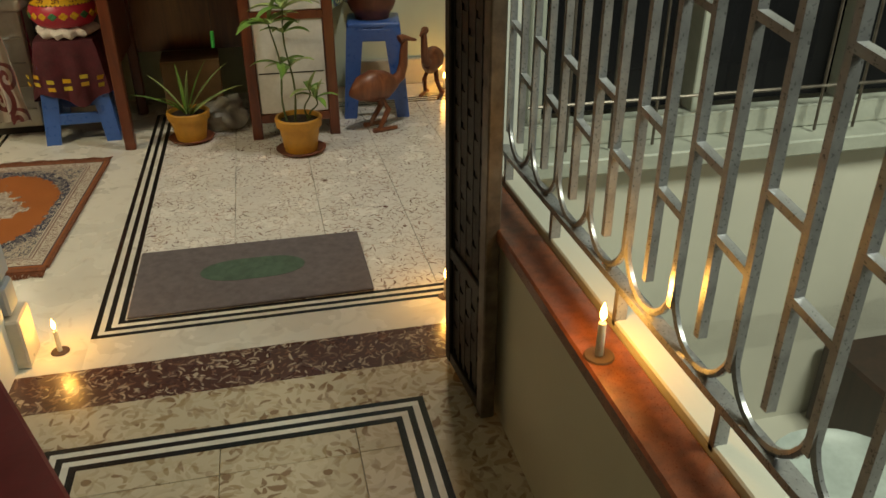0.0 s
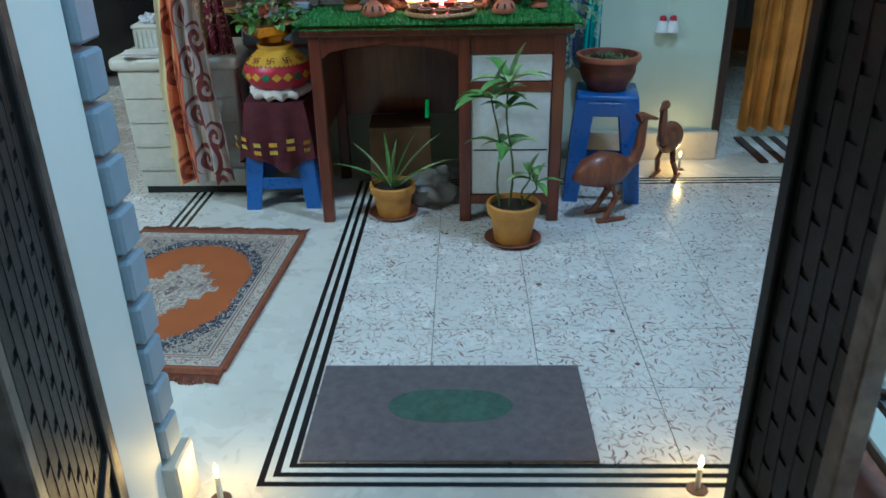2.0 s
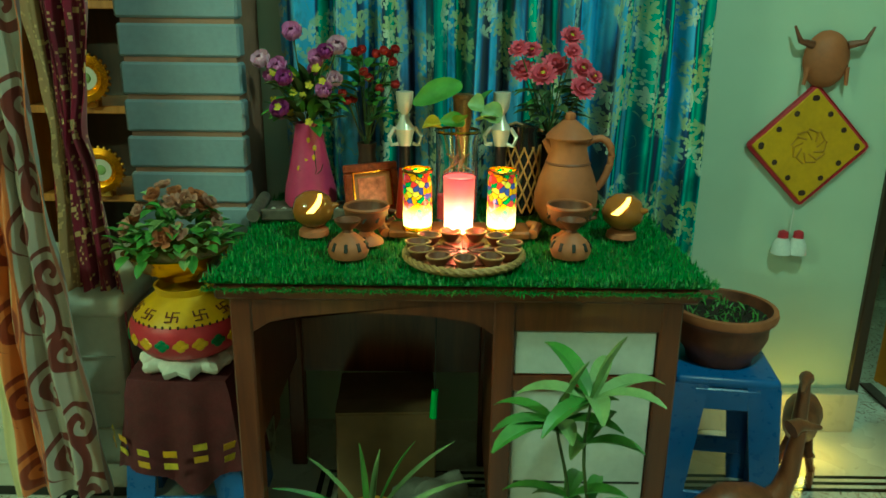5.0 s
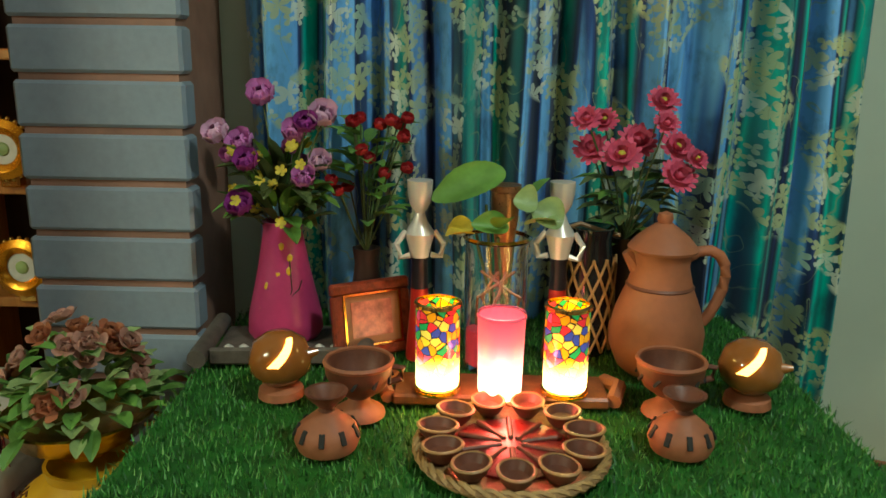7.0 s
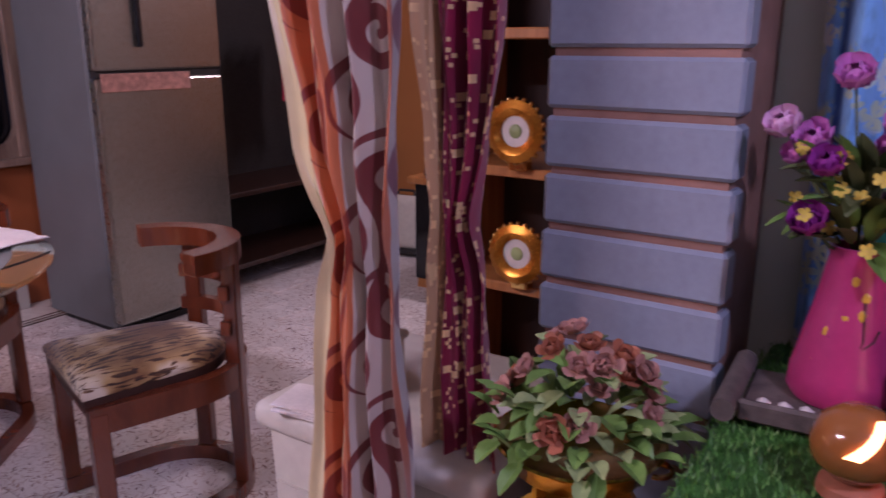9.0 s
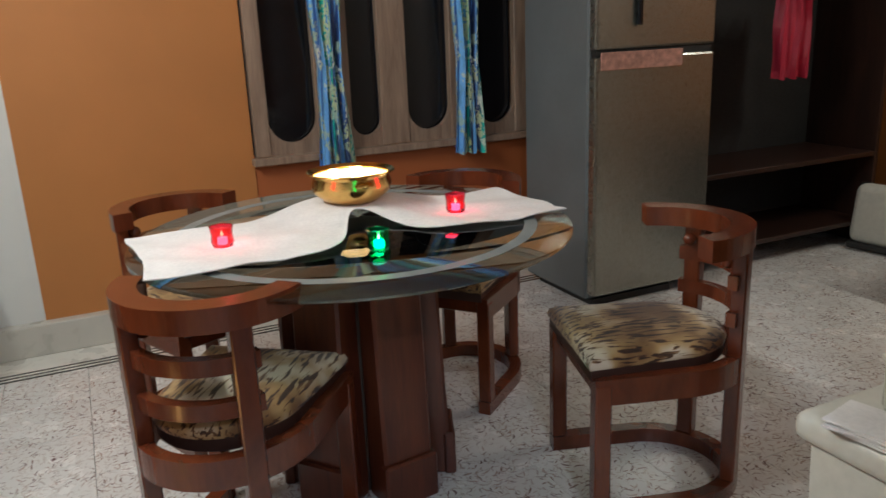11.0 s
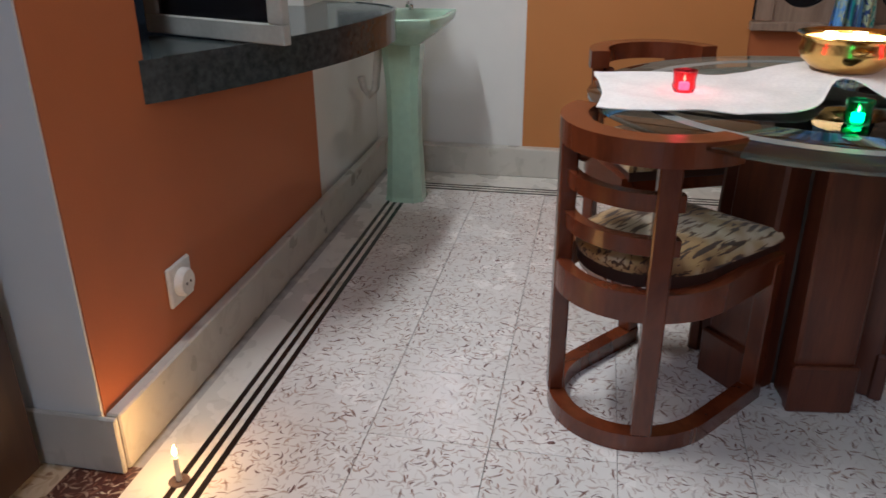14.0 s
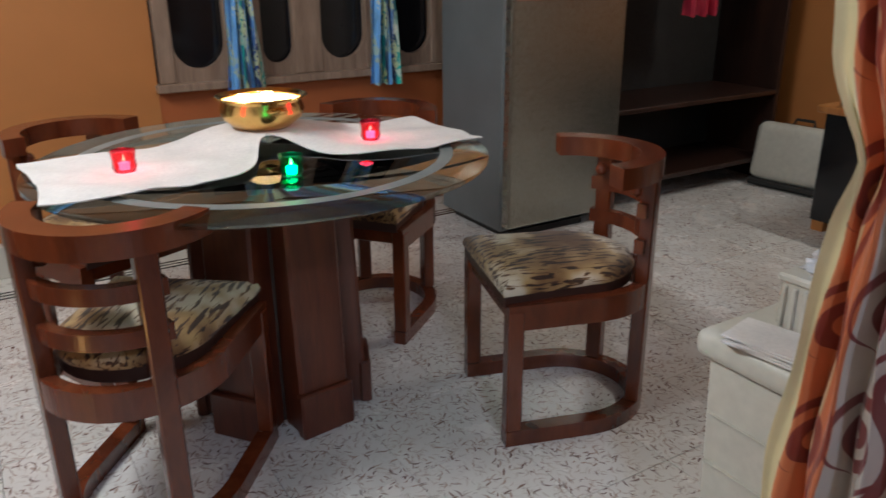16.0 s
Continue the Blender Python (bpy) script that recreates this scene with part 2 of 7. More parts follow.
def dotted_cloth(name, ground, spot, size=0.25):
    """Silky cloth with sewn gold sequins, large ones in rows and fine ones strewn between."""
    m, nt, b = tree(name)
    uv = cloth_uv(nt)
    marks = None
    for su, sv, rand, cut in ((10.0, 84.0, 0.9, size), (24.0, 150.0, 1.0, size * 0.9)):
        v = node(nt, "ShaderNodeTexVoronoi", Scale=1.0, Randomness=rand)
        v.distance = "CHEBYCHEV"
        nt.links.new(scaled(nt, uv, (su, sv, 1)), v.inputs["Vector"])
        dots = op(nt, "LESS_THAN", v.outputs["Distance"], cut)
        marks = dots if marks is None else op(nt, "MAXIMUM", marks, dots)
    rows = ramp(nt, noise_tex(nt, scaled(nt, uv, (7, 3, 1)), 1.0, 1.0), [(0.30, (0, 0, 0)), (0.36, (1, 1, 1))])
    marks = op(nt, "MULTIPLY", marks, rows)
    wide = noise_tex(nt, coords(nt), 8.0)
    sep = nt.nodes.new("ShaderNodeSeparateXYZ")
    nt.links.new(uv, sep.inputs[0])
    body = ramp(nt, wide, [(0.3, tuple(g * 0.6 for g in ground)), (0.7, ground)])
    body = mix(nt, op(nt, "LESS_THAN", op(nt, "ABSOLUTE", op(nt, "SUBTRACT", sep.outputs[0], 0.17)), 0.09), body, (0.50, 0.30, 0.15))
    c = mix(nt, marks, body, spot)
    nt.links.new(c, b.inputs["Base Color"])
    nt.links.new(op(nt, "MULTIPLY", marks, 0.35), b.inputs["Metallic"])
    b.inputs["Roughness"].default_value = 0.36
    b.inputs["Sheen Weight"].default_value = 0.3
    return m


def flower_cloth(name, width, height, leaf_size=20.0):
    """Blue curtain in soft navy, sky and teal stripes, the darkest also painted fold shade, with sprays of pale leaves
    on thin stems; width and height of the flat cloth.
    """
    m, nt, b = tree(name)
    vec = scaled(nt, cloth_uv(nt), (width, height, 1))
    stripe = noise_tex(nt, scaled(nt, vec, (8.0, 0.30, 1)), 1.0, 2.5, 0.55, 0.25)
    # The near-black navy stops are print and the folds' shade in one.
    ground = ramp(nt, stripe, [(0.34, (0.004, 0.010, 0.045)), (0.36, (0.03, 0.12, 0.40)), (0.39, (0.22, 0.54, 0.94)), (0.465, (0.16, 0.42, 0.86)), (0.48, (0.02, 0.06, 0.22)), (0.51, (0.004, 0.010, 0.045)), (0.535, (0.010, 0.14, 0.18)), (0.57, (0.03, 0.58, 0.46)), (0.595, (0.006, 0.020, 0.07)), (0.62, (0.14, 0.40, 0.80)), (0.68, (0.006, 0.016, 0.07))])
    wash = ramp(nt, noise_tex(nt, scaled(nt, vec, (30, 12, 1)), 1.0, 4.0, 0.65), [(0.30, (0.40, 0.43, 0.50)), (0.50, (1, 1, 1)), (0.72, (1.0, 1.0, 1.0))])
    ground = mix(nt, 0.9, ground, wash, "MULTIPLY")

    def whorls(scale, leaves, twist, reach_most):
        """One star of pointed leaves in every cell, cut by an angle-driven outline."""
        v = node(nt, "ShaderNodeTexVoronoi", Scale=scale, Randomness=0.85)
        v.voronoi_dimensions = "2D"
        nt.links.new(vec, v.inputs["Vector"])
        away = nt.nodes.new("ShaderNodeVectorMath")
        away.operation = "SUBTRACT"
        nt.links.new(vec, away.inputs[0])
        nt.links.new(v.outputs["Position"], away.inputs[1])
        sep = nt.nodes.new("ShaderNodeSeparateXYZ")
        nt.links.new(away.outputs[0], sep.inputs[0])
        rnd = nt.nodes.new("ShaderNodeSeparateColor")
        nt.links.new(v.outputs["Color"], rnd.inputs[0])
        angle = op(nt, "ADD", op(nt, "ARCTAN2", sep.outputs[1], sep.outputs[0]), op(nt, "MULTIPLY", rnd.outputs[0], twist))
        reach = op(nt, "POWER", op(nt, "ABSOLUTE", op(nt, "COSINE", op(nt, "MULTIPLY", angle, leaves / 2))), 0.8)
        return op(nt, "LESS_THAN", v.outputs["Distance"], op(nt, "MULTIPLY", reach, reach_most)), rnd.outputs[1]

    patch = ramp(nt, noise_tex(nt, scaled(nt, vec, (1, 0.7, 1)), 8.0, 1.0), [(0.47, (0, 0, 0)), (0.50, (1, 1, 1))])
    big, pick = whorls(leaf_size, 5, 6.0, 0.50)
    small, _ = whorls(leaf_size * 1.9, 3, 6.0, 0.46)
    spray = op(nt, "MULTIPLY", op(nt, "MAXIMUM", big, small), patch)
    tone = ramp(nt, pick, [(0.0, (0.56, 0.62, 0.34)), (0.4, (0.42, 0.56, 0.44)), (0.6, (0.72, 0.76, 0.62)), (0.85, (0.60, 0.62, 0.28))], True)
    c = mix(nt, op(nt, "MULTIPLY", spray, 0.78), ground, tone)
    stems = ramp(nt, noise_tex(nt, scaled(nt, vec, (1, 0.5, 1)), 11.0, 1.0, 0.5, 1.5), [(0.490, (0, 0, 0)), (0.5, (0.75, 0.75, 0.75)), (0.510, (0, 0, 0))])
    c = mix(nt, mix(nt, 1.0, stems, ramp(nt, noise_tex(nt, vec, 5.0, 1.0), [(0.45, (0, 0, 0)), (0.5, (1, 1, 1))]), "MULTIPLY"), c, (0.36, 0.42, 0.24))
    nt.links.new(c, b.inputs["Base Color"])
    b.inputs["Roughness"].default_value = 0.5
    b.inputs["Sheen Weight"].default_value = 0.15
    bump(nt, b, noise_tex(nt, vec, 420.0), 0.12, 0.001)
    return m


def rug_pile(name):
    """Woven rug: banded border, mottled ivory corners, navy rim, rust field and a pale jagged medallion."""
    m, nt, b = tree(name)
    tc = nt.nodes.new("ShaderNodeTexCoord")
    sep = nt.nodes.new("ShaderNodeSeparateXYZ")
    nt.links.new(tc.outputs["Generated"], sep.inputs[0])
    ax = op(nt, "MULTIPLY", op(nt, "ABSOLUTE", op(nt, "SUBTRACT", sep.outputs[0], 0.5)), 0.65)
    ay = op(nt, "MULTIPLY", op(nt, "ABSOLUTE", op(nt, "SUBTRACT", sep.outputs[1], 0.5)), 0.92)
    rim = op(nt, "MINIMUM", op(nt, "SUBTRACT", 0.325, ax), op(nt, "SUBTRACT", 0.46, ay))
    vec = coords(nt)
    speck = noise_tex(nt, vec, 55.0, 2.0, 0.6, 0.8)
    curl = noise_tex(nt, vec, 80.0, 1.0, 0.5, 2.0)
    jag = op(nt, "MULTIPLY", op(nt, "SUBTRACT", speck, 0.5), 0.16)
    slant = op(nt, "SQRT", op(nt, "ADD", op(nt, "POWER", op(nt, "MULTIPLY", ax, 0.93), 2.0), op(nt, "POWER", op(nt, "MULTIPLY", ay, 0.66), 2.0)))
    out = op(nt, "ADD", op(nt, "MAXIMUM", ax, slant), op(nt, "MULTIPLY", jag, 0.3))
    lobes = op(nt, "MULTIPLY", op(nt, "SINE", op(nt, "MULTIPLY", op(nt, "SUBTRACT", op(nt, "MULTIPLY", ax, 1.3), ay), 60.0)), 0.012)
    mid = op(nt, "ADD", op(nt, "ADD", op(nt, "ADD", op(nt, "MULTIPLY", ax, 0.9), op(nt, "MULTIPLY", ay, 0.62)), op(nt, "MULTIPLY", jag, 0.8)), lobes)
    ivory, rust, navy, grey = (0.50, 0.45, 0.38), (0.36, 0.105, 0.025), (0.025, 0.028, 0.06), (0.20, 0.17, 0.16)
    mottle = ramp(nt, curl, [(0.40, navy), (0.46, grey), (0.52, ivory), (0.60, (0.42, 0.33, 0.26))])
    rimmed = ramp(nt, curl, [(0.46, navy), (0.56, (0.08, 0.07, 0.09)), (0.60, ivory)])
    heart = ramp(nt, speck, [(0.36, (0.10, 0.07, 0.07)), (0.44, (0.30, 0.24, 0.21)), (0.5, ivory), (0.62, (0.40, 0.35, 0.28)), (0.68, (0.16, 0.11, 0.10))])
    c = mix(nt, op(nt, "GREATER_THAN", out, 0.225), rust, rimmed)
    c = mix(nt, op(nt, "GREATER_THAN", out, 0.262), c, mottle)
    c = mix(nt, op(nt, "LESS_THAN", mid, 0.128), c, heart)
    rings = ramp(nt, op(nt, "MULTIPLY", mid, 7.0), [(0.0, (0.13, 0.06, 0.06)), (0.16, (0.55, 0.50, 0.43)), (0.30, (0.24, 0.17, 0.15)), (0.44, (0.52, 0.46, 0.40)), (0.60, (0.30, 0.22, 0.19)), (0.74, (0.55, 0.49, 0.42))], True)
    c = mix(nt, op(nt, "MULTIPLY", op(nt, "LESS_THAN", mid, 0.118), 0.6), c, rings)
    band = ramp(nt, curl, [(0.42, (0.24, 0.16, 0.14)), (0.50, ivory), (0.62, (0.55, 0.48, 0.40))])
    edge = op(nt, "MULTIPLY", rim, 12.0)
    lines = ramp(nt, edge, [(0.0, (0.30, 0.10, 0.04)), (0.10, (0.08, 0.04, 0.05)), (0.16, ivory), (0.20, (0.5, 0.44, 0.37)), (0.62, (0.24, 0.15, 0.13)), (0.68, ivory), (0.73, (0.26, 0.19, 0.17)), (0.82, ivory)], True)
    plain = ramp(nt, edge, [(0.0, (1, 1, 1)), (0.20, (0, 0, 0)), (0.62, (1, 1, 1))], True)
    c = mix(nt, op(nt, "LESS_THAN", edge, 0.86), c, mix(nt, plain, band, lines))
    wear = ramp(nt, noise_tex(nt, vec, 6.0, 3.0), [(0.3, (0.82, 0.82, 0.82)), (0.7, (1, 1, 1))])
    nt.links.new(mix(nt, 1.0, c, wear, "MULTIPLY"), b.inputs["Base Color"])
    b.inputs["Roughness"].default_value = 0.95
    bump(nt, b, noise_tex(nt, vec, 400.0), 0.4, 0.003)
    return m


def striped_fur(name):
    """Cream seat cloth with uneven dark brown tiger streaks running front to back, golden-brown in the middle."""
    m, nt, b = tree(name)
    vec = coords(nt, (1, 0.16, 1), spread=9.0)
    thin = noise_tex(nt, vec, 85.0, 1.5, 0.5, 0.6)
    streak = ramp(nt, thin, [(0.385, (0.09, 0.045, 0.02)), (0.44, (0.36, 0.22, 0.11)), (0.475, (1, 1, 1))])
    vec2 = coords(nt, spread=9.0)
    tone = ramp(nt, noise_tex(nt, vec2, 7.0, 2.0), [(0.40, (0.20, 0.10, 0.030)), (0.52, (0.44, 0.28, 0.11)), (0.66, (0.68, 0.60, 0.46))])
    nt.links.new(mix(nt, 1.0, streak, tone, "MULTIPLY"), b.inputs["Base Color"])
    b.inputs["Roughness"].default_value = 0.7
    b.inputs["Sheen Weight"].default_value = 0.3
    bump(nt, b, noise_tex(nt, vec2, 160.0), 0.3, 0.002)
    return m


M = dict(
    tile=fleck_stone("chip_tile", (0.76, 0.73, 0.69), ((0.15, 0.08, 0.07), (0.40, 0.29, 0.24), (0.24, 0.15, 0.12), (0.52, 0.45, 0.39), (0.44, 0.34, 0.29), (0.54, 0.47, 0.42)), 30.0, 0.125, 0.72, 0.22, 0.004),
    marble=clouded_marble("pale_marble", (0.72, 0.69, 0.62), (0.40, 0.36, 0.30), 0.70, 9.0, 0.25),
    black_stone=simple("black_stone", (0.014, 0.013, 0.013), 0.2, vary=0.3, scale=15, relief=0.02),
    brown_stone=fleck_stone("brown_marble", (0.085, 0.035, 0.028), ((0.45, 0.36, 0.28), (0.20, 0.10, 0.07), (0.36, 0.26, 0.20), (0.05, 0.02, 0.02)), 34.0, 0.16, 0.8, 0.25, 0.05),
    porch_tile=fleck_stone("porch_tile", (0.56, 0.48, 0.36), ((0.24, 0.15, 0.09), (0.42, 0.33, 0.22), (0.34, 0.25, 0.15), (0.48, 0.40, 0.28)), 24.0, 0.22, 0.8, 0.25, 0.04),
    grout=simple("grout", (0.44, 0.41, 0.37), 0.9, scale=20),
    skirting=clouded_marble("skirting_marble", (0.56, 0.53, 0.46), (0.30, 0.27, 0.22), 0.66, 8.0, 0.3),
    wall_white=wall_paint("white_paint", (0.74, 0.73, 0.69)),
    wall_green=wall_paint("pale_green_paint", (0.62, 0.70, 0.58)),
    wall_orange=wall_paint("orange_paint", (0.52, 0.205, 0.055)),
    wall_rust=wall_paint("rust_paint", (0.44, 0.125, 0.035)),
    slab=simple("clad_slab_paint", (0.30, 0.35, 0.42), 0.35, vary=0.14, scale=6, relief=0.05),
    joint=simple("joint_maroon", (0.36, 0.19, 0.14), 0.6, vary=0.3),
    desk=wood("desk_wood", (0.075, 0.015, 0.007), (0.165, 0.040, 0.016), 0.3),
    chair=wood("chair_wood", (0.080, 0.016, 0.006), (0.18, 0.041, 0.013), 0.24, (9, 9, 3), coat=0.4),
    pedestal=wood("pedestal_wood", (0.065, 0.015, 0.008), (0.14, 0.036, 0.015), 0.32),
    white_laminate=simple("white_laminate", (0.66, 0.65, 0.62), 0.4, vary=0.1, scale=5, relief=0.03),
    fur=striped_fur("striped_seat_cloth"),
    table_glass=glass("green_glass", (0.80, 0.93, 0.88)),
    clear=glass("clear_glass"),
    cloth=simple("white_cloth", (0.80, 0.77, 0.74), 0.9, vary=0.08, scale=12, relief=0.3),
    gold=simple("polished_brass", (0.80, 0.50, 0.16), 0.2, 1.0, 0.2, 20, relief=0.03),
    iron=simple("black_iron", (0.020, 0.017, 0.016), 0.5, 0.3, 0.5, 30, relief=0.2),
    steel=simple("painted_steel", (0.17, 0.14, 0.12), 0.4, 0.6, 0.4, 30, relief=0.15),
    grille=simple("grey_grille_paint", (0.34, 0.34, 0.36), 0.30, 0.5, 0.3, 25, relief=0.1),
    ledge=simple("red_granite", (0.20, 0.060, 0.030), 0.3, vary=0.4, scale=40, relief=0.03),
    cream=wall_paint("cream_paint", (0.62, 0.58, 0.46)),
    outer=wall_paint("outer_wall_paint", (0.66, 0.63, 0.56)),
    swirl=swirl_cloth("swirl_curtain_cloth"),
    maroon=dotted_cloth("maroon_gold_cloth", (0.26, 0.009, 0.05), (0.86, 0.62, 0.30), 0.23),
    blue=flower_cloth("blue_leaf_cloth", 1.75, 2.15),
    blue_small=flower_cloth("blue_print_cloth", 0.45, 1.4, 14.0),
    amber_cloth=simple("amber_curtain_cloth", (0.52, 0.22, 0.03), 0.6, vary=0.35, scale=7),
    rug=rug_pile("rug_pile"),
    fringe=simple("rust_fringe", (0.20, 0.065, 0.03), 0.95, vary=0.4, scale=60),
    doormat=simple("grey_doormat", (0.135, 0.115, 0.125), 0.95, vary=0.2, scale=40, relief=0.6),
    doormat_green=simple("green_mat_print", (0.065, 0.115, 0.085), 0.95, vary=0.25, scale=40, relief=0.5),
    terracotta=simple("terracotta", (0.40, 0.135, 0.065), 0.6, vary=0.25, scale=12, relief=0.12),
    terra_dark=simple("dark_terracotta", (0.19, 0.062, 0.035), 0.5, vary=0.4, scale=14, relief=0.2),
    pot=simple("yellow_clay_pot", (0.56, 0.27, 0.045), 0.5, vary=0.25, scale=10, relief=0.08),
    soil=simple("soil", (0.035, 0.022, 0.014), 1.0, vary=0.5, scale=60, relief=1.0),
    blue_plastic=simple("blue_plastic", (0.045, 0.13, 0.42), 0.3, vary=0.12, scale=6, relief=0.02),
    leaf=simple("leaf_green", (0.15, 0.29, 0.06), 0.42, vary=0.4, scale=14, relief=0.05, spread=5),
    leaf_pale=simple("pale_leaf", (0.33, 0.43, 0.17), 0.45, vary=0.3, scale=20, relief=0.05, spread=5),
    stem=simple("stem_green", (0.09, 0.12, 0.04), 0.6, vary=0.3),
    grass=simple("plastic_grass", (0.030, 0.135, 0.018), 0.55, vary=0.5, scale=30, relief=0.0),
    pink=simple("pink_ceramic", (0.52, 0.045, 0.17), 0.35, vary=0.12, scale=8, relief=0.02),
    lilac=simple("lilac_petal", (0.72, 0.25, 0.62), 0.7, vary=0.3, scale=40),
    pale_lilac=simple("pale_lilac_petal", (0.80, 0.48, 0.68), 0.7, vary=0.2, scale=40),
    purple=simple("purple_petal", (0.34, 0.035, 0.30), 0.7, vary=0.3, scale=40),
    red=simple("red_petal", (0.45, 0.012, 0.025), 0.6, vary=0.3, scale=40),
    rose=simple("rose_petal", (0.62, 0.075, 0.16), 0.7, vary=0.3, scale=40),
    yellow=simple("yellow_petal", (0.60, 0.46, 0.06), 0.7, vary=0.3, scale=40),
    dusty=simple("dusty_pink_petal", (0.50, 0.25, 0.19), 0.75, vary=0.35, scale=40),
    red_paint=simple("red_pot_paint", (0.47, 0.022, 0.055), 0.4, vary=0.15, scale=8),
    yellow_paint=simple("yellow_pot_paint", (0.66, 0.37, 0.03), 0.4, vary=0.15, scale=8),
    dark_paint=simple("dark_brown_paint", (0.055, 0.022, 0.015), 0.5, vary=0.2),
    green_paint=simple("green_paint", (0.03, 0.16, 0.06), 0.5, vary=0.2),
    bird=wood("carved_wood", (0.13, 0.038, 0.018), (0.30, 0.10, 0.045), 0.4),
    cream_plastic=simple("cream_plastic", (0.62, 0.60, 0.52), 0.4, vary=0.08, scale=4, relief=0.02),
    # Near-black for dark parts; also stands for the darkness of unlit rooms.
    dark_gap=simple("near_black", (0.02, 0.018, 0.016), 0.7),
    fridge_grey=simple("grey_fridge_side", (0.15, 0.165, 0.17), 0.5, vary=0.1, scale=4, relief=0.05),
    fridge_steel=simple("brushed_steel", (0.36, 0.36, 0.32), 0.28, 0.9, 0.15, 4, (1, 60, 1), 0.03),
    black_gloss=simple("black_gloss", (0.012, 0.012, 0.014), 0.12, vary=0.2, relief=0.0),
    granite=simple("dark_green_granite", (0.045, 0.055, 0.055), 0.18, vary=0.5, scale=50, relief=0.02),
    sash=simple("grey_sash_paint", (0.44, 0.45, 0.40), 0.45, vary=0.15, scale=10),
    mint=simple("mint_ceramic", (0.42, 0.62, 0.47), 0.15, vary=0.06, scale=4, relief=0.0, coat=0.5),
    chrome=simple("chrome", (0.7, 0.7, 0.7), 0.12, 1.0, 0.1, relief=0.0),
    socket=simple("white_plastic", (0.66, 0.63, 0.58), 0.4, vary=0.08, relief=0.0),
    wax=simple("candle_wax", (0.80, 0.74, 0.62), 0.5, vary=0.05, relief=0.0),
    flame=glowing("flame", (1.0, 0.55, 0.16), 38.0),
    pool=simple("wax_pool", (0.10, 0.06, 0.045), 0.5, vary=0.3),
    win_wood=wood("window_wood", (0.22, 0.145, 0.10), (0.40, 0.28, 0.20), 0.42),
    dark_wood=wood("dark_wood", (0.020, 0.009, 0.006), (0.045, 0.018, 0.011), 0.4),
    orange_wood=wood("orange_wood", (0.36, 0.13, 0.03), (0.55, 0.24, 0.07), 0.4),
    ceiling=wall_paint("ceiling_paint", (0.72, 0.71, 0.67)),
    tube=glowing("tube_glow", (1.0, 0.97, 0.93), 6.0),
)


# ---- builders ----
def part(name, bm, material, parent=None, label="", smooth=False):
    """One mesh object from a bmesh, under a thing or a part."""
    data = bpy.data.meshes.new(name)
    bmesh.ops.recalc_face_normals(bm, faces=bm.faces[:])
    if smooth:
        for f in bm.faces:
            f.smooth = True
    bm.to_mesh(data)
    bm.free()
    data.materials.append(M[material] if isinstance(material, str) else material)
    ob = new(name, data)
    if smooth:
        data.set_sharp_from_angle(angle=radians(42))
    if parent is not None:
        ob.parent = parent
    if label:
        ob["label"] = label
    return ob


def thing(name, label, category, m=None, group="", kind=""):
    ob = new(name)
    ob.empty_display_size = 0.05
    if m is not None:
        ob.matrix_basis = m
    return tagged(ob, label, category, group, kind)


def box(lo, hi, bevel=0.0, bm=None, m=None, seg=1):
    """A box between two corners, with rounded edges."""
    bm = bm or bmesh.new()
    c = [(a + b) / 2 for a, b in zip(lo, hi)]
    d = [abs(b - a) for a, b in zip(lo, hi)]
    mat = Matrix.LocRotScale(c, None, d)
    got = bmesh.ops.create_cube(bm, size=1.0, matrix=(m @ mat) if m is not None else mat)
    if bevel:
        edges = list({e for v in got["verts"] for e in v.link_edges})
        bmesh.ops.bevel(bm, geom=edges, offset=bevel, segments=seg, affect="EDGES", profile=0.5)
    return bm


def lathe(profile, seg=28, bm=None, at=(0, 0, 0), squash=1.0, lip=0.0):
    """A turned body from (radius, height) pairs."""
    bm = bm or bmesh.new()
    rings = []
    for r, z in profile:
        if r < 1e-5:
            rings.append([bm.verts.new((at[0], at[1], at[2] + z))])
        else:
            rings.append([bm.verts.new((at[0] + r * math.cos(2 * math.pi * k / seg), at[1] + squash * r * math.sin(2 * math.pi * k / seg), at[2] + z)) for k in range(seg)])
    for a, b in zip(rings, rings[1:]):
        for k in range(seg):
            j = (k + 1) % seg
            if len(a) == 1 and len(b) > 1:
                bm.faces.new((a[0], b[k], b[j]))
            elif len(b) == 1 and len(a) > 1:
                bm.faces.new((a[k], a[j], b[0]))
            elif len(a) > 1:
                bm.faces.new((a[k], a[j], b[j], b[k]))
    return bm


def tube(points, radius, seg=8, bm=None, taper=1.0, flat=1.0):
    """A rod swept along points."""
    bm = bm or bmesh.new()
    pts = [Vector(p) for p in points]
    rings = []
    for i, p in enumerate(pts):
        way = (pts[min(i + 1, len(pts) - 1)] - pts[max(i - 1, 0)]).normalized()
        side = way.cross(Vector((0, 0, 1)))
        side = side.normalized() if side.length > 1e-3 else Vector((1, 0, 0))
        up = side.cross(way)
        r = radius * (1 + (taper - 1) * i / max(1, len(pts) - 1))
        rings.append([bm.verts.new(p + r * (math.cos(2 * math.pi * k / seg) * side + flat * math.sin(2 * math.pi * k / seg) * up)) for k in range(seg)])
    for a, b in zip(rings, rings[1:]):
        for k in range(seg):
            bm.faces.new((a[k], a[(k + 1) % seg], b[(k + 1) % seg], b[k]))
    bm.faces.new(rings[0])
    bm.faces.new(rings[-1])
    return bm


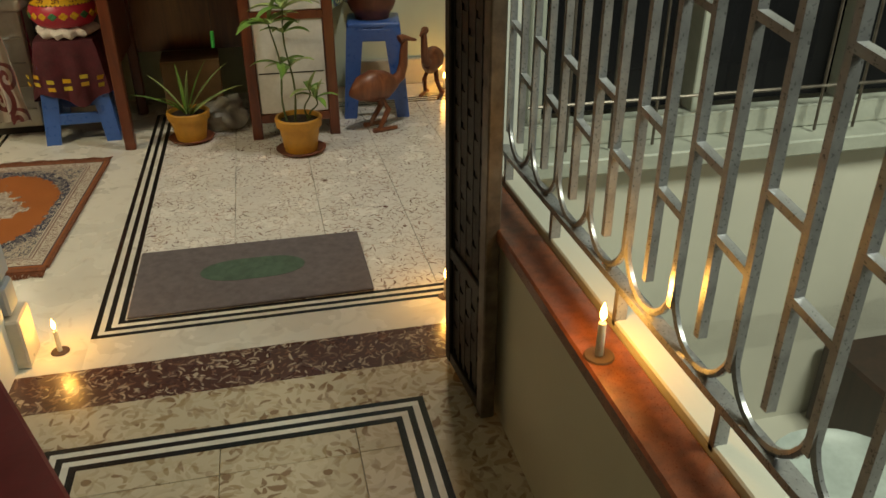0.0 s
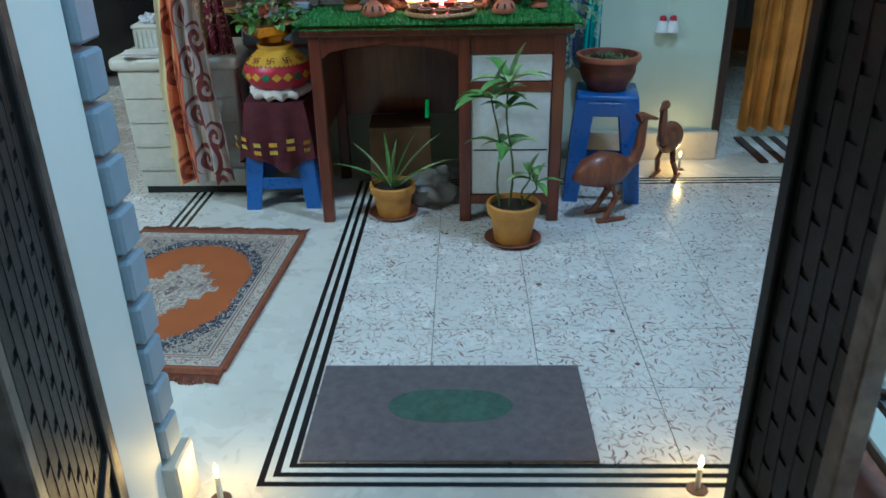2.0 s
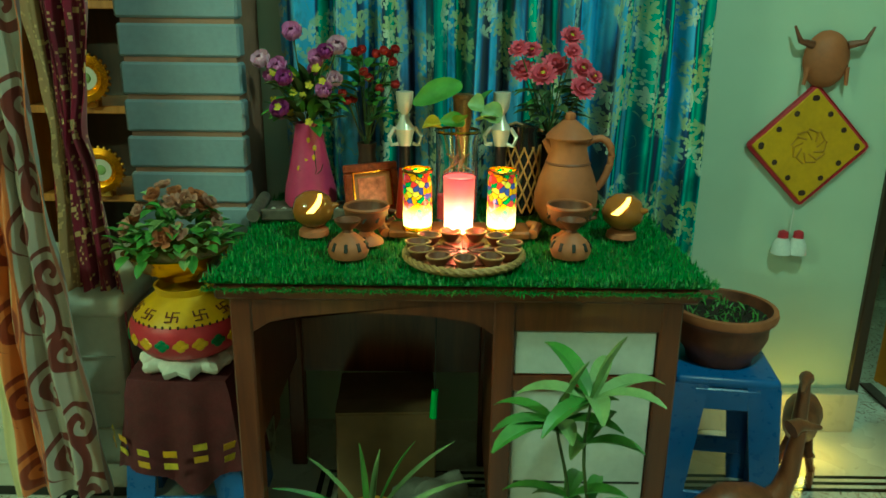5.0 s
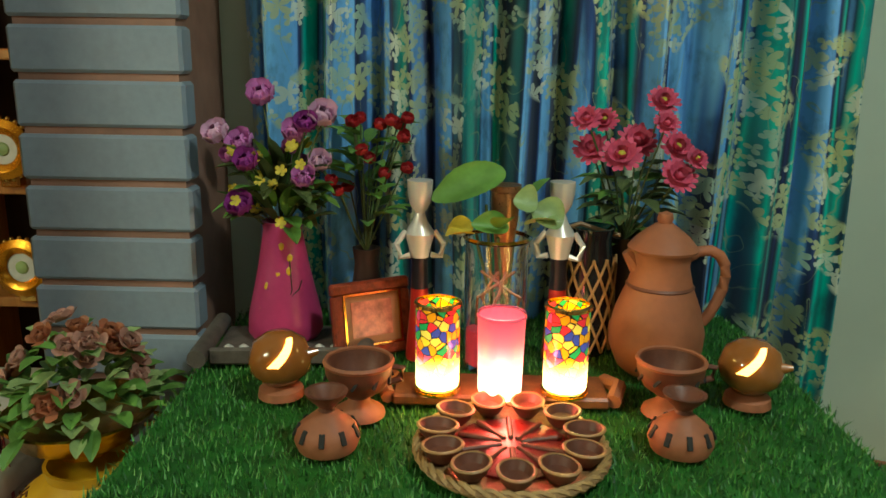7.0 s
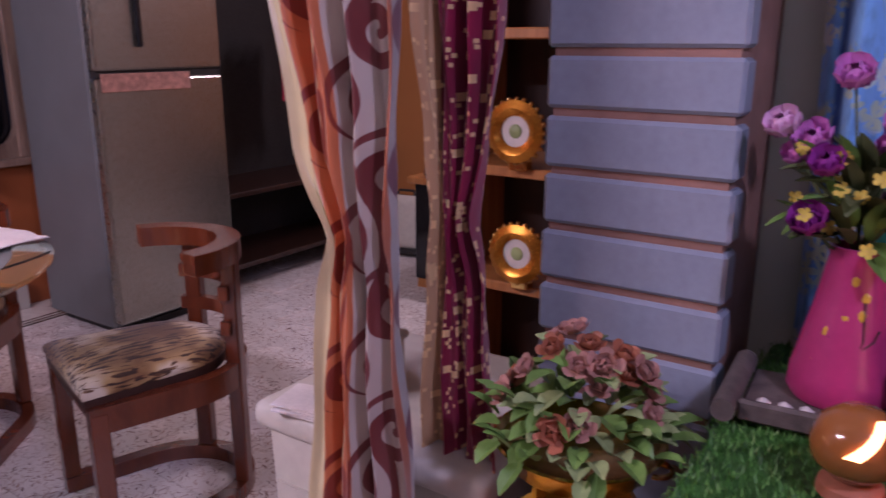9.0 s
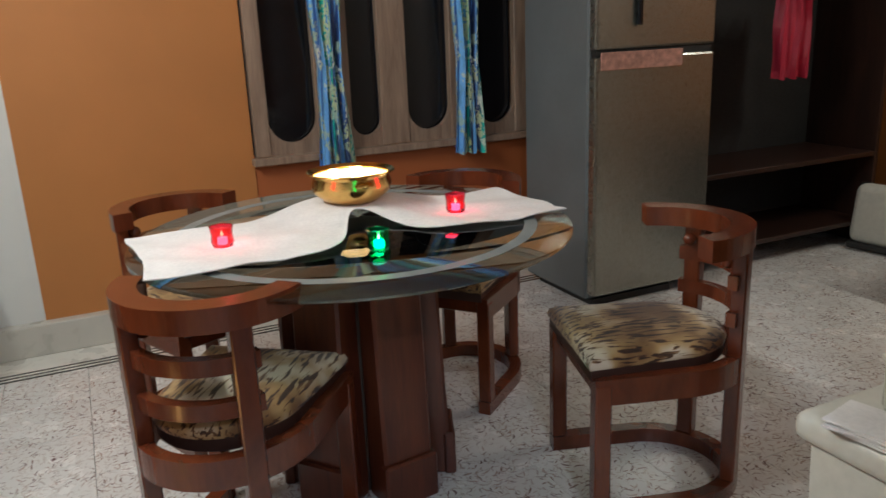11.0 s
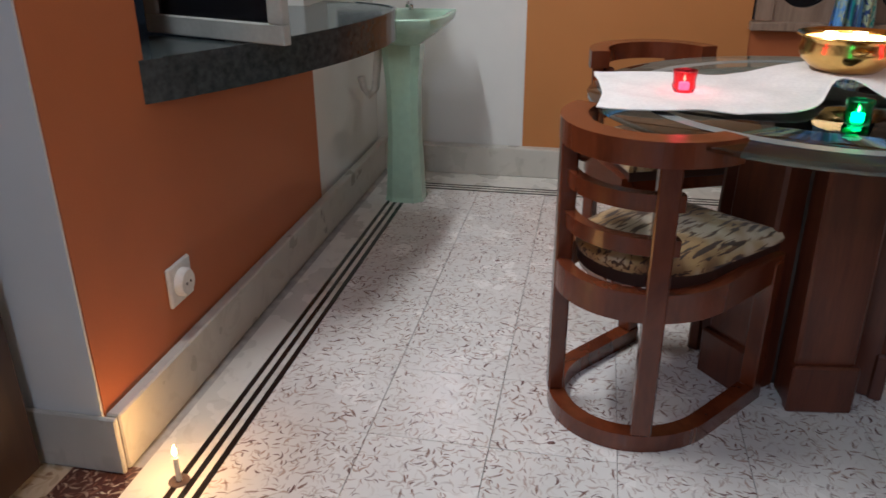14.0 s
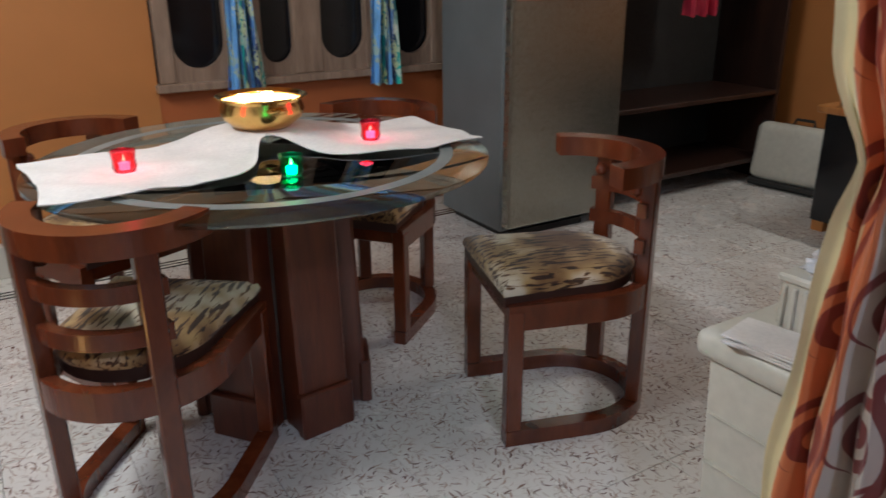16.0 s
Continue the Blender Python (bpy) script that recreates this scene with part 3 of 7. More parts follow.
def prism(outline, z0, z1, bm=None):
    """A flat outline raised from z0 to z1."""
    bm = bm or bmesh.new()
    low = [bm.verts.new((x, y, z0)) for x, y in outline]
    high = [bm.verts.new((x, y, z1)) for x, y in outline]
    n = len(outline)
    bm.faces.new(low[::-1])
    bm.faces.new(high)
    for k in range(n):
        bm.faces.new((low[k], low[(k + 1) % n], high[(k + 1) % n], high[k]))
    return bm


def arc(cx, cy, r, a0, a1, n=12):
    return [(cx + r * math.cos(radians(a0 + (a1 - a0) * k / n)), cy + r * math.sin(radians(a0 + (a1 - a0) * k / n))) for k in range(n + 1)]


def ball(bm, at, r, seg=8):
    bmesh.ops.create_icosphere(bm, subdivisions=2 if seg > 6 else 1, radius=r, matrix=Matrix.Translation(at))


def structure(name, bm, material, label="", category="", smooth=False):
    ob = part(name, bm, material, None, "", smooth)
    return tagged(ob, label, category, "", "structure")


def drape(width, height, folds, depth, waist=None, tie=0.5, seed=0, nx=90, nz=40):
    """A hanging cloth in folds; waist draws it in at the height tie (0 low, 1 high), towards its middle."""
    rnd = random.Random(seed)
    ph = [rnd.uniform(0, 6.28) for _ in range(4)]
    bm = bmesh.new()
    layer = bm.loops.layers.uv.new("cloth")
    rows = []
    for j in range(nz + 1):
        v = j / nz
        pull = 1.0
        if waist:
            pull = waist + (1 - waist) * min(1.0, abs(v - tie) / (0.55 if v > tie else 0.5)) ** 0.8
        row = []
        for i in range(nx + 1):
            u = i / nx
            x = (u - 0.5) * width * pull
            w = math.sin(u * folds * 6.283 + ph[0] + 0.5 * math.sin(v * 3 + ph[1])) + 0.4 * math.sin(u * folds * 2.3 * 6.283 + ph[2] + v)
            row.append(bm.verts.new((x + 0.006 * math.sin(v * 9 + u * 20), depth * w * (0.55 + 0.45 * pull), v * height + 0.006 * math.sin(u * folds * 6.283 + ph[0]))))
        rows.append(row)
    for a, b in zip(rows, rows[1:]):
        for i in range(nx):
            bm.faces.new((a[i], a[i + 1], b[i + 1], b[i]))
    place = {v: (i / nx, j / nz) for j, row in enumerate(rows) for i, v in enumerate(row)}
    for f in bm.faces:
        for loop in f.loops:
            loop[layer].uv = place[loop.vert]
    return bm


def tied_drape(levels, folds, depth, seed=0, nx=110, nz=110):
    """A cloth gathered by a tie: (height, left, right) down its length, eased between; folds tighten where it narrows."""
    rnd = random.Random(seed)
    ph = [rnd.uniform(0, 6.28) for _ in range(4)]
    top, low = levels[0][0], levels[-1][0]
    wide = max(r - l for _, l, r in levels)
    bm = bmesh.new()
    layer = bm.loops.layers.uv.new("cloth")
    rows, place = [], {}
    for j in range(nz + 1):
        z = low + (top - low) * j / nz
        for (za, la, ra), (zb, lb, rb) in zip(levels, levels[1:]):
            if zb <= z <= za + 1e-6:
                f = (z - zb) / (za - zb)
                f = 0.5 * f + 0.5 * f * f * (3 - 2 * f)
                left, right = lb + (la - lb) * f, rb + (ra - rb) * f
        row = []
        for i in range(nx + 1):
            u = i / nx
            w = math.sin(u * folds * 6.283 + ph[0] + 0.5 * math.sin(z * 3 + ph[1])) + 0.4 * math.sin(u * folds * 2.3 * 6.283 + ph[2] + z)
            crush = 0.25 * math.sin(u * folds * 4.1 * 6.283 + z * 40) * max(0.0, 1 - abs(z - 1.0) / 0.12)
            v = bm.verts.new((left + (right - left) * u + 0.004 * math.sin(z * 21 + u * 20), depth * (w + crush) * (0.5 + 0.5 * (right - left) / wide), z))
            place[v] = (u, (z - 0.09) / 2.4)
            row.append(v)
        rows.append(row)
    for a, b in zip(rows, rows[1:]):
        for i in range(nx):
            bm.faces.new((a[i], a[i + 1], b[i + 1], b[i]))
    for f in bm.faces:
        for loop in f.loops:
            loop[layer].uv = place[loop.vert]
    return bm


# ---- floor ----
CEIL = 2.75
structure("floor", box((-3.9, -0.3, -0.12), (3.2, 5.2, -0.007)), "grout", "polished chip-marble tile floor with pale marble borders", "floor")
floor_base = bpy.data.objects["floor"]
structure("porch_floor", box((-1.6, -3.4, -0.12), (0.99, -0.3, -0.007)), "grout", "chip-marble porch floor with a black striped border", "floor")
porch_base = bpy.data.objects["porch_floor"]


def band(x0, y0, x1, y1, material, parent, name="marble_strip"):
    return part(name, box((x0, y0, -0.007), (x1, y1, 0.0)), material, parent)


def striped_frame(x0, y0, x1, y1, parent, sides="nesw"):
    """Three black lines with white between, along the inside of a rectangle."""
    for k in range(5):
        o, w, m = 0.0155 * k, 0.0155, "black_stone" if k % 2 == 0 else "marble"
        nm = "black_strip" if k % 2 == 0 else "white_strip"
        if "s" in sides:
            band(x0 + o, y0 + o, x1 - o, y0 + o + w, m, parent, nm)
        if "n" in sides:
            band(x0 + o, y1 - o - w, x1 - o, y1 - o, m, parent, nm)
        if "w" in sides:
            band(x0 + o, y0 + o + (w if "s" in sides else -o), x0 + o + w, y1 - o - (w if "n" in sides else -o), m, parent, nm)
        if "e" in sides:
            band(x1 - o - w, y0 + o + (w if "s" in sides else -o), x1 - o, y1 - o - (w if "n" in sides else -o), m, parent, nm)


striped_frame(0.0, 0.0, 2.9, 1.99, floor_base, "nsw")
striped_frame(-3.46, -0.044, -0.635, 5.0, floor_base, "sew")
striped_frame(-0.027, -3.3, 0.824, -0.44, porch_base, "nwe")
band(-0.635, -0.14, 0.0, 2.3, "marble", floor_base)
band(0.0, -0.14, 2.9, 0.0, "marble", floor_base)
band(0.0, 1.99, 2.9, 2.3, "marble", floor_base)
band(-3.9, -0.14, -0.635, -0.044, "marble", floor_base)
band(-3.9, -0.044, -3.46, 5.0, "marble", floor_base)
band(-0.635, 2.3, 2.9, 5.0, "tile", floor_base)
band(-1.36, -0.3, 1.0, -0.14, "brown_stone", floor_base, "brown_threshold")
band(-1.5, -0.44, 0.99, -0.3, "porch_tile", porch_base)
band(-1.5, -3.3, -0.027, -0.44, "porch_tile", porch_base)
band(0.824, -3.3, 0.99, -0.44, "porch_tile", porch_base)


def tile_field(x0, y0, x1, y1, size, material, parent):
    """Square tiles laid from the corner, with narrow joints; cut ones along the far edges."""
    shapes = {}
    nx, ny = math.ceil((x1 - x0) / size), math.ceil((y1 - y0) / size)
    rnd = random.Random(3)
    for i in range(nx):
        for j in range(ny):
            a, c = x0 + i * size, y0 + j * size
            w, h = min(size, x1 - a), min(size, y1 - c)
            if w < 0.01 or h < 0.01:
                continue
            key = (round(w, 3), round(h, 3))
            if key not in shapes:
                bm = box((-w / 2 + 0.0008, -h / 2 + 0.0008, -0.007), (w / 2 - 0.0008, h / 2 - 0.0008, 0), 0.0008)
                ob = part("tile", bm, material, parent)
                shapes[key] = ob.data
            else:
                ob = new("tile", shapes[key])
                ob.parent = parent
            ob.matrix_basis = pose(a + w / 2, c + h / 2, rnd.uniform(-0.0004, 0.0002), 0, 0, 180 * rnd.randint(0, 1))


# ---- walls ----
def wall(name, lo, hi, material, label):
    return structure(name, box(lo, hi), material, label, "wall")


def skirt(name, lo, hi):
    return structure(name, box(lo, hi, 0.004), "skirting", "pale grey marble skirting along the wall foot", "skirting")


wall("wall_north", (-0.18, 2.28, 0), (1.68, 2.45, CEIL), "wall_green", "pale green painted plaster wall behind the desk")
wall("wall_north_over_door", (1.68, 2.28, 2.1), (2.6, 2.45, CEIL), "wall_green", "pale green plaster above the doorway")
wall("wall_north_east", (2.6, 2.28, 0), (3.2, 2.45, CEIL), "wall_green", "pale green painted plaster wall")
wall("wall_east", (2.95, -0.3, 0), (3.1, 5.0, CEIL), "wall_green", "pale green painted plaster wall")
wall("wall_west", (-3.85, -0.5, 0), (-3.68, 1.45, CEIL), "wall_white", "white painted plaster wall beside the washbasin")
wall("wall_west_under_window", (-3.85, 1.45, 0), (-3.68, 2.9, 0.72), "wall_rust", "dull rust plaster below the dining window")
wall("wall_west_north", (-3.85, 2.9, 0), (-3.68, 5.0, CEIL), "wall_orange", "orange painted plaster wall")
wall("wall_west_over_window", (-3.85, 1.45, 2.0), (-3.68, 2.9, CEIL), "wall_orange", "orange painted plaster above the window")
structure("orange_panel", box((-3.682, 0.497, 0.137), (-3.674, 1.45, CEIL)), "wall_orange", "orange painted wall panel beside the dining window", "wall")
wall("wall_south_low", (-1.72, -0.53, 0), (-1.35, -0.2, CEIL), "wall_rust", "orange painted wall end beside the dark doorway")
structure("wall_reveal", box((-1.352, -0.53, 0.0), (-1.344, -0.204, CEIL)), "wall_white", "white plaster reveal of the wall end", "wall")
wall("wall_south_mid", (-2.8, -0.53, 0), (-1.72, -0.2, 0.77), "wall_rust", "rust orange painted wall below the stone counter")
wall("wall_south_lintel", (-2.8, -0.53, 1.75), (-1.72, -0.2, CEIL), "wall_orange", "orange plaster over the hatch")
wall("wall_south_west", (-3.85, -0.53, 0), (-2.8, -0.215, CEIL), "wall_white", "white painted plaster wall behind the washbasin")
wall("wall_back", (-3.85, 4.9, 0), (3.1, 5.05, CEIL), "wall_orange", "orange painted plaster wall at the far end of the hall")
wall("wall_partition", (-0.15, 2.45, 0), (-0.02, 4.9, CEIL), "wall_white", "white painted plaster partition wall")
# The kitchen's darkness is painted into this wall's colour.
wall("kitchen_wall", (-3.85, -2.2, 0), (-1.5, -2.1, CEIL), "dark_gap", "kitchen wall seen through the hatch, unlit dark put into its colour")
wall("entry_wall_east", (1.0, -0.3, 0), (1.1, -0.14, CEIL), "wall_white", "white plaster jamb of the entrance")
wall("living_wall_south", (1.1, -0.13, 0), (2.95, -0.05, CEIL), "wall_white", "white plaster wall beside the entrance")
wall("entry_lintel", (-1.35, -0.3, 2.15), (1.0, -0.14, CEIL), "wall_white", "white plaster over the entrance")
structure("ceiling", box((-3.9, -0.55, CEIL), (3.2, 5.2, CEIL + 0.12)), "ceiling", "white painted plaster ceiling", "ceiling")
structure("porch_ceiling", box((-1.6, -3.4, CEIL), (1.3, -0.55, CEIL + 0.12)), "ceiling", "white painted porch ceiling", "ceiling")
wall("porch_wall_south", (-1.6, -3.4, 0), (1.05, -3.3, CEIL), "cream", "cream painted porch wall")
wall("porch_wall_west", (-1.6, -3.3, 0), (-1.5, -0.5, CEIL), "cream", "cream painted porch wall")
skirt("skirting_north", (1.0, 2.235, 0), (1.68, 2.28, 0.137))
skirt("skirting_west", (-3.68, -0.165, 0), (-3.62, 2.75, 0.137))
skirt("skirting_south", (-3.68, -0.2, 0), (-1.35, -0.165, 0.15))
skirt("skirting_reveal", (-1.344, -0.53, 0), (-1.33, -0.165, 0.15))
# Added panel: the darkness of the open room beyond, painted near-black.
structure("door_1", box((-1.344, -0.60, 0), (-0.5, -0.555, 2.15), 0.004), "dark_gap", "near-black panel filling the doorway, standing for the dark open room", "door")


# ---- clad pillars ----
def clad_pillar(name, x0, x1, y0, y1, label, phase, back=-0.03, recess=0.012):
    """A square pillar faced with thick chamfered slabs over narrow recessed joints; phase is the height of the lowest joint."""
    t = structure(name, box((x0 + 0.010, y0 + 0.009, 0), (x1 - recess, y1 + back, CEIL)), "joint", label, "pillar")
    pitch, gap = 0.0943, 0.013
    z, data = phase + gap / 2, None
    rnd = random.Random(8)
    while z + pitch < CEIL:
        if data is None:
            ob = part("slab", box((x0, y0, 0), (x1, y1, pitch - gap), 0.006), "slab", t)
            data = ob.data
        else:
            ob = new("slab", data)
            ob.parent = t
        ob.location = (rnd.uniform(-0.0015, 0.0015), rnd.uniform(-0.001, 0.001), z)
        z += pitch
    part("base_block", box((x0 - 0.015, y0 - 0.015, 0), (x1 + 0.015, y1 + 0.015, phase), 0.005), "skirting", t)
    return t


clad_pillar("pillar_desk", -0.475, -0.168, 2.02, 2.075, "square pillar faced with grey-blue bevelled slabs over maroon joints", 0.127, 0.30)
clad_pillar("pillar_entrance", -0.50, -0.138, -0.090, -0.015, "entrance pillar edged with pale stacked slabs", 0.142, recess=0.024)
structure("pillar_core", box((-0.5, -0.34, 0), (-0.185, -0.248, CEIL)), "wall_white", "white plaster jamb of the entrance", "wall")
structure("pillar_jamb", box((-0.5, -0.246, 0), (-0.155, -0.092, CEIL), 0.003), "wall_white", "white painted jamb beside the stacked slabs", "wall")
structure("gate_post", box((-0.184, -0.30, 0), (-0.15, -0.25, 2.15), 0.003), "steel", "grey steel gate post fixed to the jamb", "post")
structure("door_2", box((-1.30, -0.40, 0.02), (-0.20, -0.352, 2.1), 0.004), "dark_wood", "dark wooden door leaf folded back against the wall", "door")
shoe = thing("shoe_rack", "low dark red painted wooden rack in the porch", "rack", pose(-0.02, -0.62, 0, 0, 0, 28))
part("body", box((-0.42, -0.48, 0.03), (0.0, 0.0, 0.38), 0.01), simple("dark_red_paint", (0.10, 0.012, 0.014), 0.4, vary=0.3), shoe)
part("top", box((-0.44, -0.50, 0.38), (0.015, 0.015, 0.40), 0.006), simple("dark_red_top", (0.12, 0.015, 0.016), 0.35, vary=0.3), shoe)
for y in (-0.46, -0.06):
    part("foot", box((-0.40, y, 0), (-0.02, y + 0.04, 0.03)), "dark_gap", shoe)

# ---- porch parapet ----
structure("parapet", box((0.98, -3.3, -0.4), (1.09, -0.3, 0.47)), "cream", "low cream plaster parapet of the porch", "parapet")
structure("parapet_ledge", box((0.955, -3.3, 0.47), (1.035, -0.3, 0.5), 0.004), "ledge", "polished red-brown granite ledge on the parapet", "ledge")
structure("parapet_rail", box((1.037, -3.3, 0.47), (1.10, -0.3, 0.512), 0.003), "outer", "white painted kerb along the ledge", "kerb")


def rod(bm, a, b, w, d):
    """A flat bar between two points in the plane x = const: w across y, d across x."""
    a, b = Vector(a), Vector(b)
    way = (b - a).normalized()
    side = way.cross(Vector((1, 0, 0))).normalized() * (w / 2)
    dx = Vector((d / 2, 0, 0))
    vs = [bm.verts.new(p + s * side + t * dx) for p in (a, b) for s, t in ((-1, -1), (1, -1), (1, 1), (-1, 1))]
    for q in ((0, 1, 2, 3), (7, 6, 5, 4), (0, 4, 5, 1), (1, 5, 6, 2), (2, 6, 7, 3), (3, 7, 4, 0)):
        bm.faces.new([vs[k] for k in q])


def window_grille():
    t = thing("window_grille", "grey painted iron grille with curved feet on the parapet", "grille")
    x, z0, top, gap = 1.045, 0.575, 2.3, 0.074
    for z in (z0, top):
        rail = bmesh.new()
        rod(rail, (x, -3.28, z), (x, -0.32, z), 0.012, 0.024)
        part("rail", rail, "grille", t)
    n = int(2.9 / gap)
    shapes = {}
    for k in range(n):
        y = -0.36 - k * gap
        if 0 not in shapes:
            bm = bmesh.new()
            rod(bm, (0, 0, z0 + 0.05), (0, 0, top), 0.011, 0.013)
            shapes[0] = part("upright_bar", bm, "grille", t)
            ob = shapes[0]
        else:
            ob = new("upright_bar", shapes[0].data)
            ob.parent = t
        ob.location = (x, y, 0)
        # staggered cross pieces
        zs = [0.86, 1.2, 1.54, 1.88, 2.2] if k % 2 == 0 else [0.77, 1.03, 1.37, 1.71, 2.05]
        key = 1 + k % 2
        if key not in shapes:
            bm = bmesh.new()
            rod(bm, (0, 0, 0), (0, -gap, -0.012), 0.010, 0.013)
            ob = part("cross_piece", bm, "grille", t)
            shapes[1] = shapes[2] = ob
            ob.location = (x, y, zs.pop(0))
        for zz in zs:
            ob = new("cross_piece", shapes[key].data)
            ob.parent = t
            ob.location = (x, y, zz)
        if k % 2 == 0:
            for side in (1, -1):
                if side * 3 not in shapes:
                    pts = [(0, side * gap * math.sin(radians(q * 15)), z0 + 0.006 + 0.085 * (1 - math.cos(radians(q * 15)))) for q in range(7)]
                    ob = shapes[side * 3] = part("curved_foot", tube(pts, 0.0058, 6), "grille", t, smooth=True)
                else:
                    ob = new("curved_foot", shapes[side * 3].data)
                    ob.parent = t
                ob.location = (x, y - gap, 0)
        if k % 4 == 0:
            part("post_foot", box((x - 0.008, y - 0.006, 0.5), (x + 0.012, y + 0.006, z0), 0.001), "grille", t)
    return t


window_grille()


def gate_leaf(name, label, m, w=0.455):
    """A pierced iron gate leaf, hinged at its origin and reaching along -y."""
    t = thing(name, label, "gate", m)
    h = 2.05
    part("outer_stile", box((-0.016, -w, 0.02), (0.016, -w + 0.035, h), 0.003), "steel", t, "worn steel edge of the gate leaf")
    part("hinge_stile", box((-0.016, -0.03, 0.02), (0.016, 0, h), 0.003), "iron", t)
    for z in (0.02, 0.32, 1.18, h - 0.03):
        part("cross_rail", box((-0.014, -w + 0.035, z), (0.014, -0.03, z + 0.03), 0.002), "iron", t)
    n = round(20 * w)
    step = (w - 0.065) / n
    for k in range(n + 1):
        y = -0.03 - k * step
        part("upright_bar", box((-0.006, y - 0.007, 0.05), (0.006, y + 0.007, h - 0.03)), "iron", t)
    cross = bmesh.new()
    for k in range(n):
        y = -0.03 - (k + 0.5) * step
        z = 0.07 + (k % 2) * 0.04
        while z < h - 0.06:
            box((-0.005, y - step / 2, z), (0.005, y + step / 2, z + 0.066), bm=cross)
            z += 0.08
    part("pierced_plate", cross, "iron", t)
    # Added sheet that keeps light from showing through the pierced plate.
    part("backing_sheet", box((-0.0015, -w + 0.035, 0.05), (0.0015, -0.03, h - 0.03)), "iron", t)
    ring = bmesh.new()
    pts = [(0.0, -w - 0.022 + 0.02 * math.cos(a), 1.0 + 0.024 * math.sin(a)) for a in [k * math.pi / 6 for k in range(13)]]
    tube(pts, 0.009, 6, ring)
    part("latch_ring", ring, "iron", t)
    return t


gate_leaf("gate_leaf", "black pierced iron gate leaf with a worn steel edge, standing open", pose(0.925, -0.32, 0, 0, 0, 5), 0.26)
gate_leaf("gate_leaf", "black pierced iron gate leaf with a latch ring, standing open", pose(-0.165, -0.275, 0, 0, 0, 20))

# ---- outside, beyond the grille ----
structure("ground", box((1.1, -8.0, -0.5), (9.0, 8.0, -0.4)), "outer", "grey cement ground outside the porch", "ground")
wall("entry_wall_sill", (1.1, -0.3, -0.4), (4.5, -0.14, 0.50), "outer", "pale plastered house wall below the outside window")
wall("entry_wall_over", (1.1, -0.3, 1.75), (4.5, -0.14, CEIL), "outer", "pale plastered house wall over the outside window")


def outer_window():
    t = tagged(new("window_1"), "dark outside window with a grey sill and thin round bars", "window", "", "structure")
    part("sill", box((1.1, -0.36, 0.50), (4.5, -0.2, 0.54), 0.004), "sash", t)
    part("frame_bar", box((1.1, -0.27, 0.54), (4.5, -0.22, 0.60), 0.004), "sash", t)
    part("pane", box((1.1, -0.19, 0.60), (4.5, -0.18, 1.75)), "black_gloss", t)
    for k in range(6):
        x = 1.12 + k * 0.42
        part("mullion", box((x, -0.26, 0.60), (x + 0.035, -0.2, 1.75), 0.003), "sash", t)
    for k in range(14):
        x = 1.2 + k * 0.11
        part("round_bar", tube([(x, -0.31, 0.545), (x, -0.31, 1.75)], 0.004, 6), "steel", t)
    for z in (0.66, 1.0, 1.4):
        part("cross_bar", tube([(1.1, -0.316, z), (4.5, -0.316, z)], 0.004, 6), "steel", t)


outer_window()
bk = thing("bucket", "pale blue-grey plastic tub on the ground outside", "tub", pose(1.72, -0.86, -0.4))
part("tub", lathe([(0, 0), (0.14, 0), (0.17, 0.30), (0.185, 0.31), (0.18, 0.32), (0.16, 0.30), (0, 0.27)], 28), simple("pale_tub", (0.5, 0.56, 0.55), 0.4), bk, smooth=True)
hose = thing("hose", "dark hose lying on the ground outside", "hose", pose(0, 0, -0.39))
part("hose", tube([(1.3, -0.5, 0.012), (1.6, -0.42, 0.012), (1.9, -0.6, 0.012), (2.3, -0.45, 0.012)], 0.012, 8), "dark_gap", hose, smooth=True)
cr = thing("dark_crate", "dark crate standing outside against the house wall", "crate", pose(2.3, -0.5, -0.4))
part("crate", box((-0.25, -0.15, 0), (0.3, 0.18, 0.28), 0.01), "dark_wood", cr)


# ---- dining set ----
TABLE = (-2.12, 1.40)


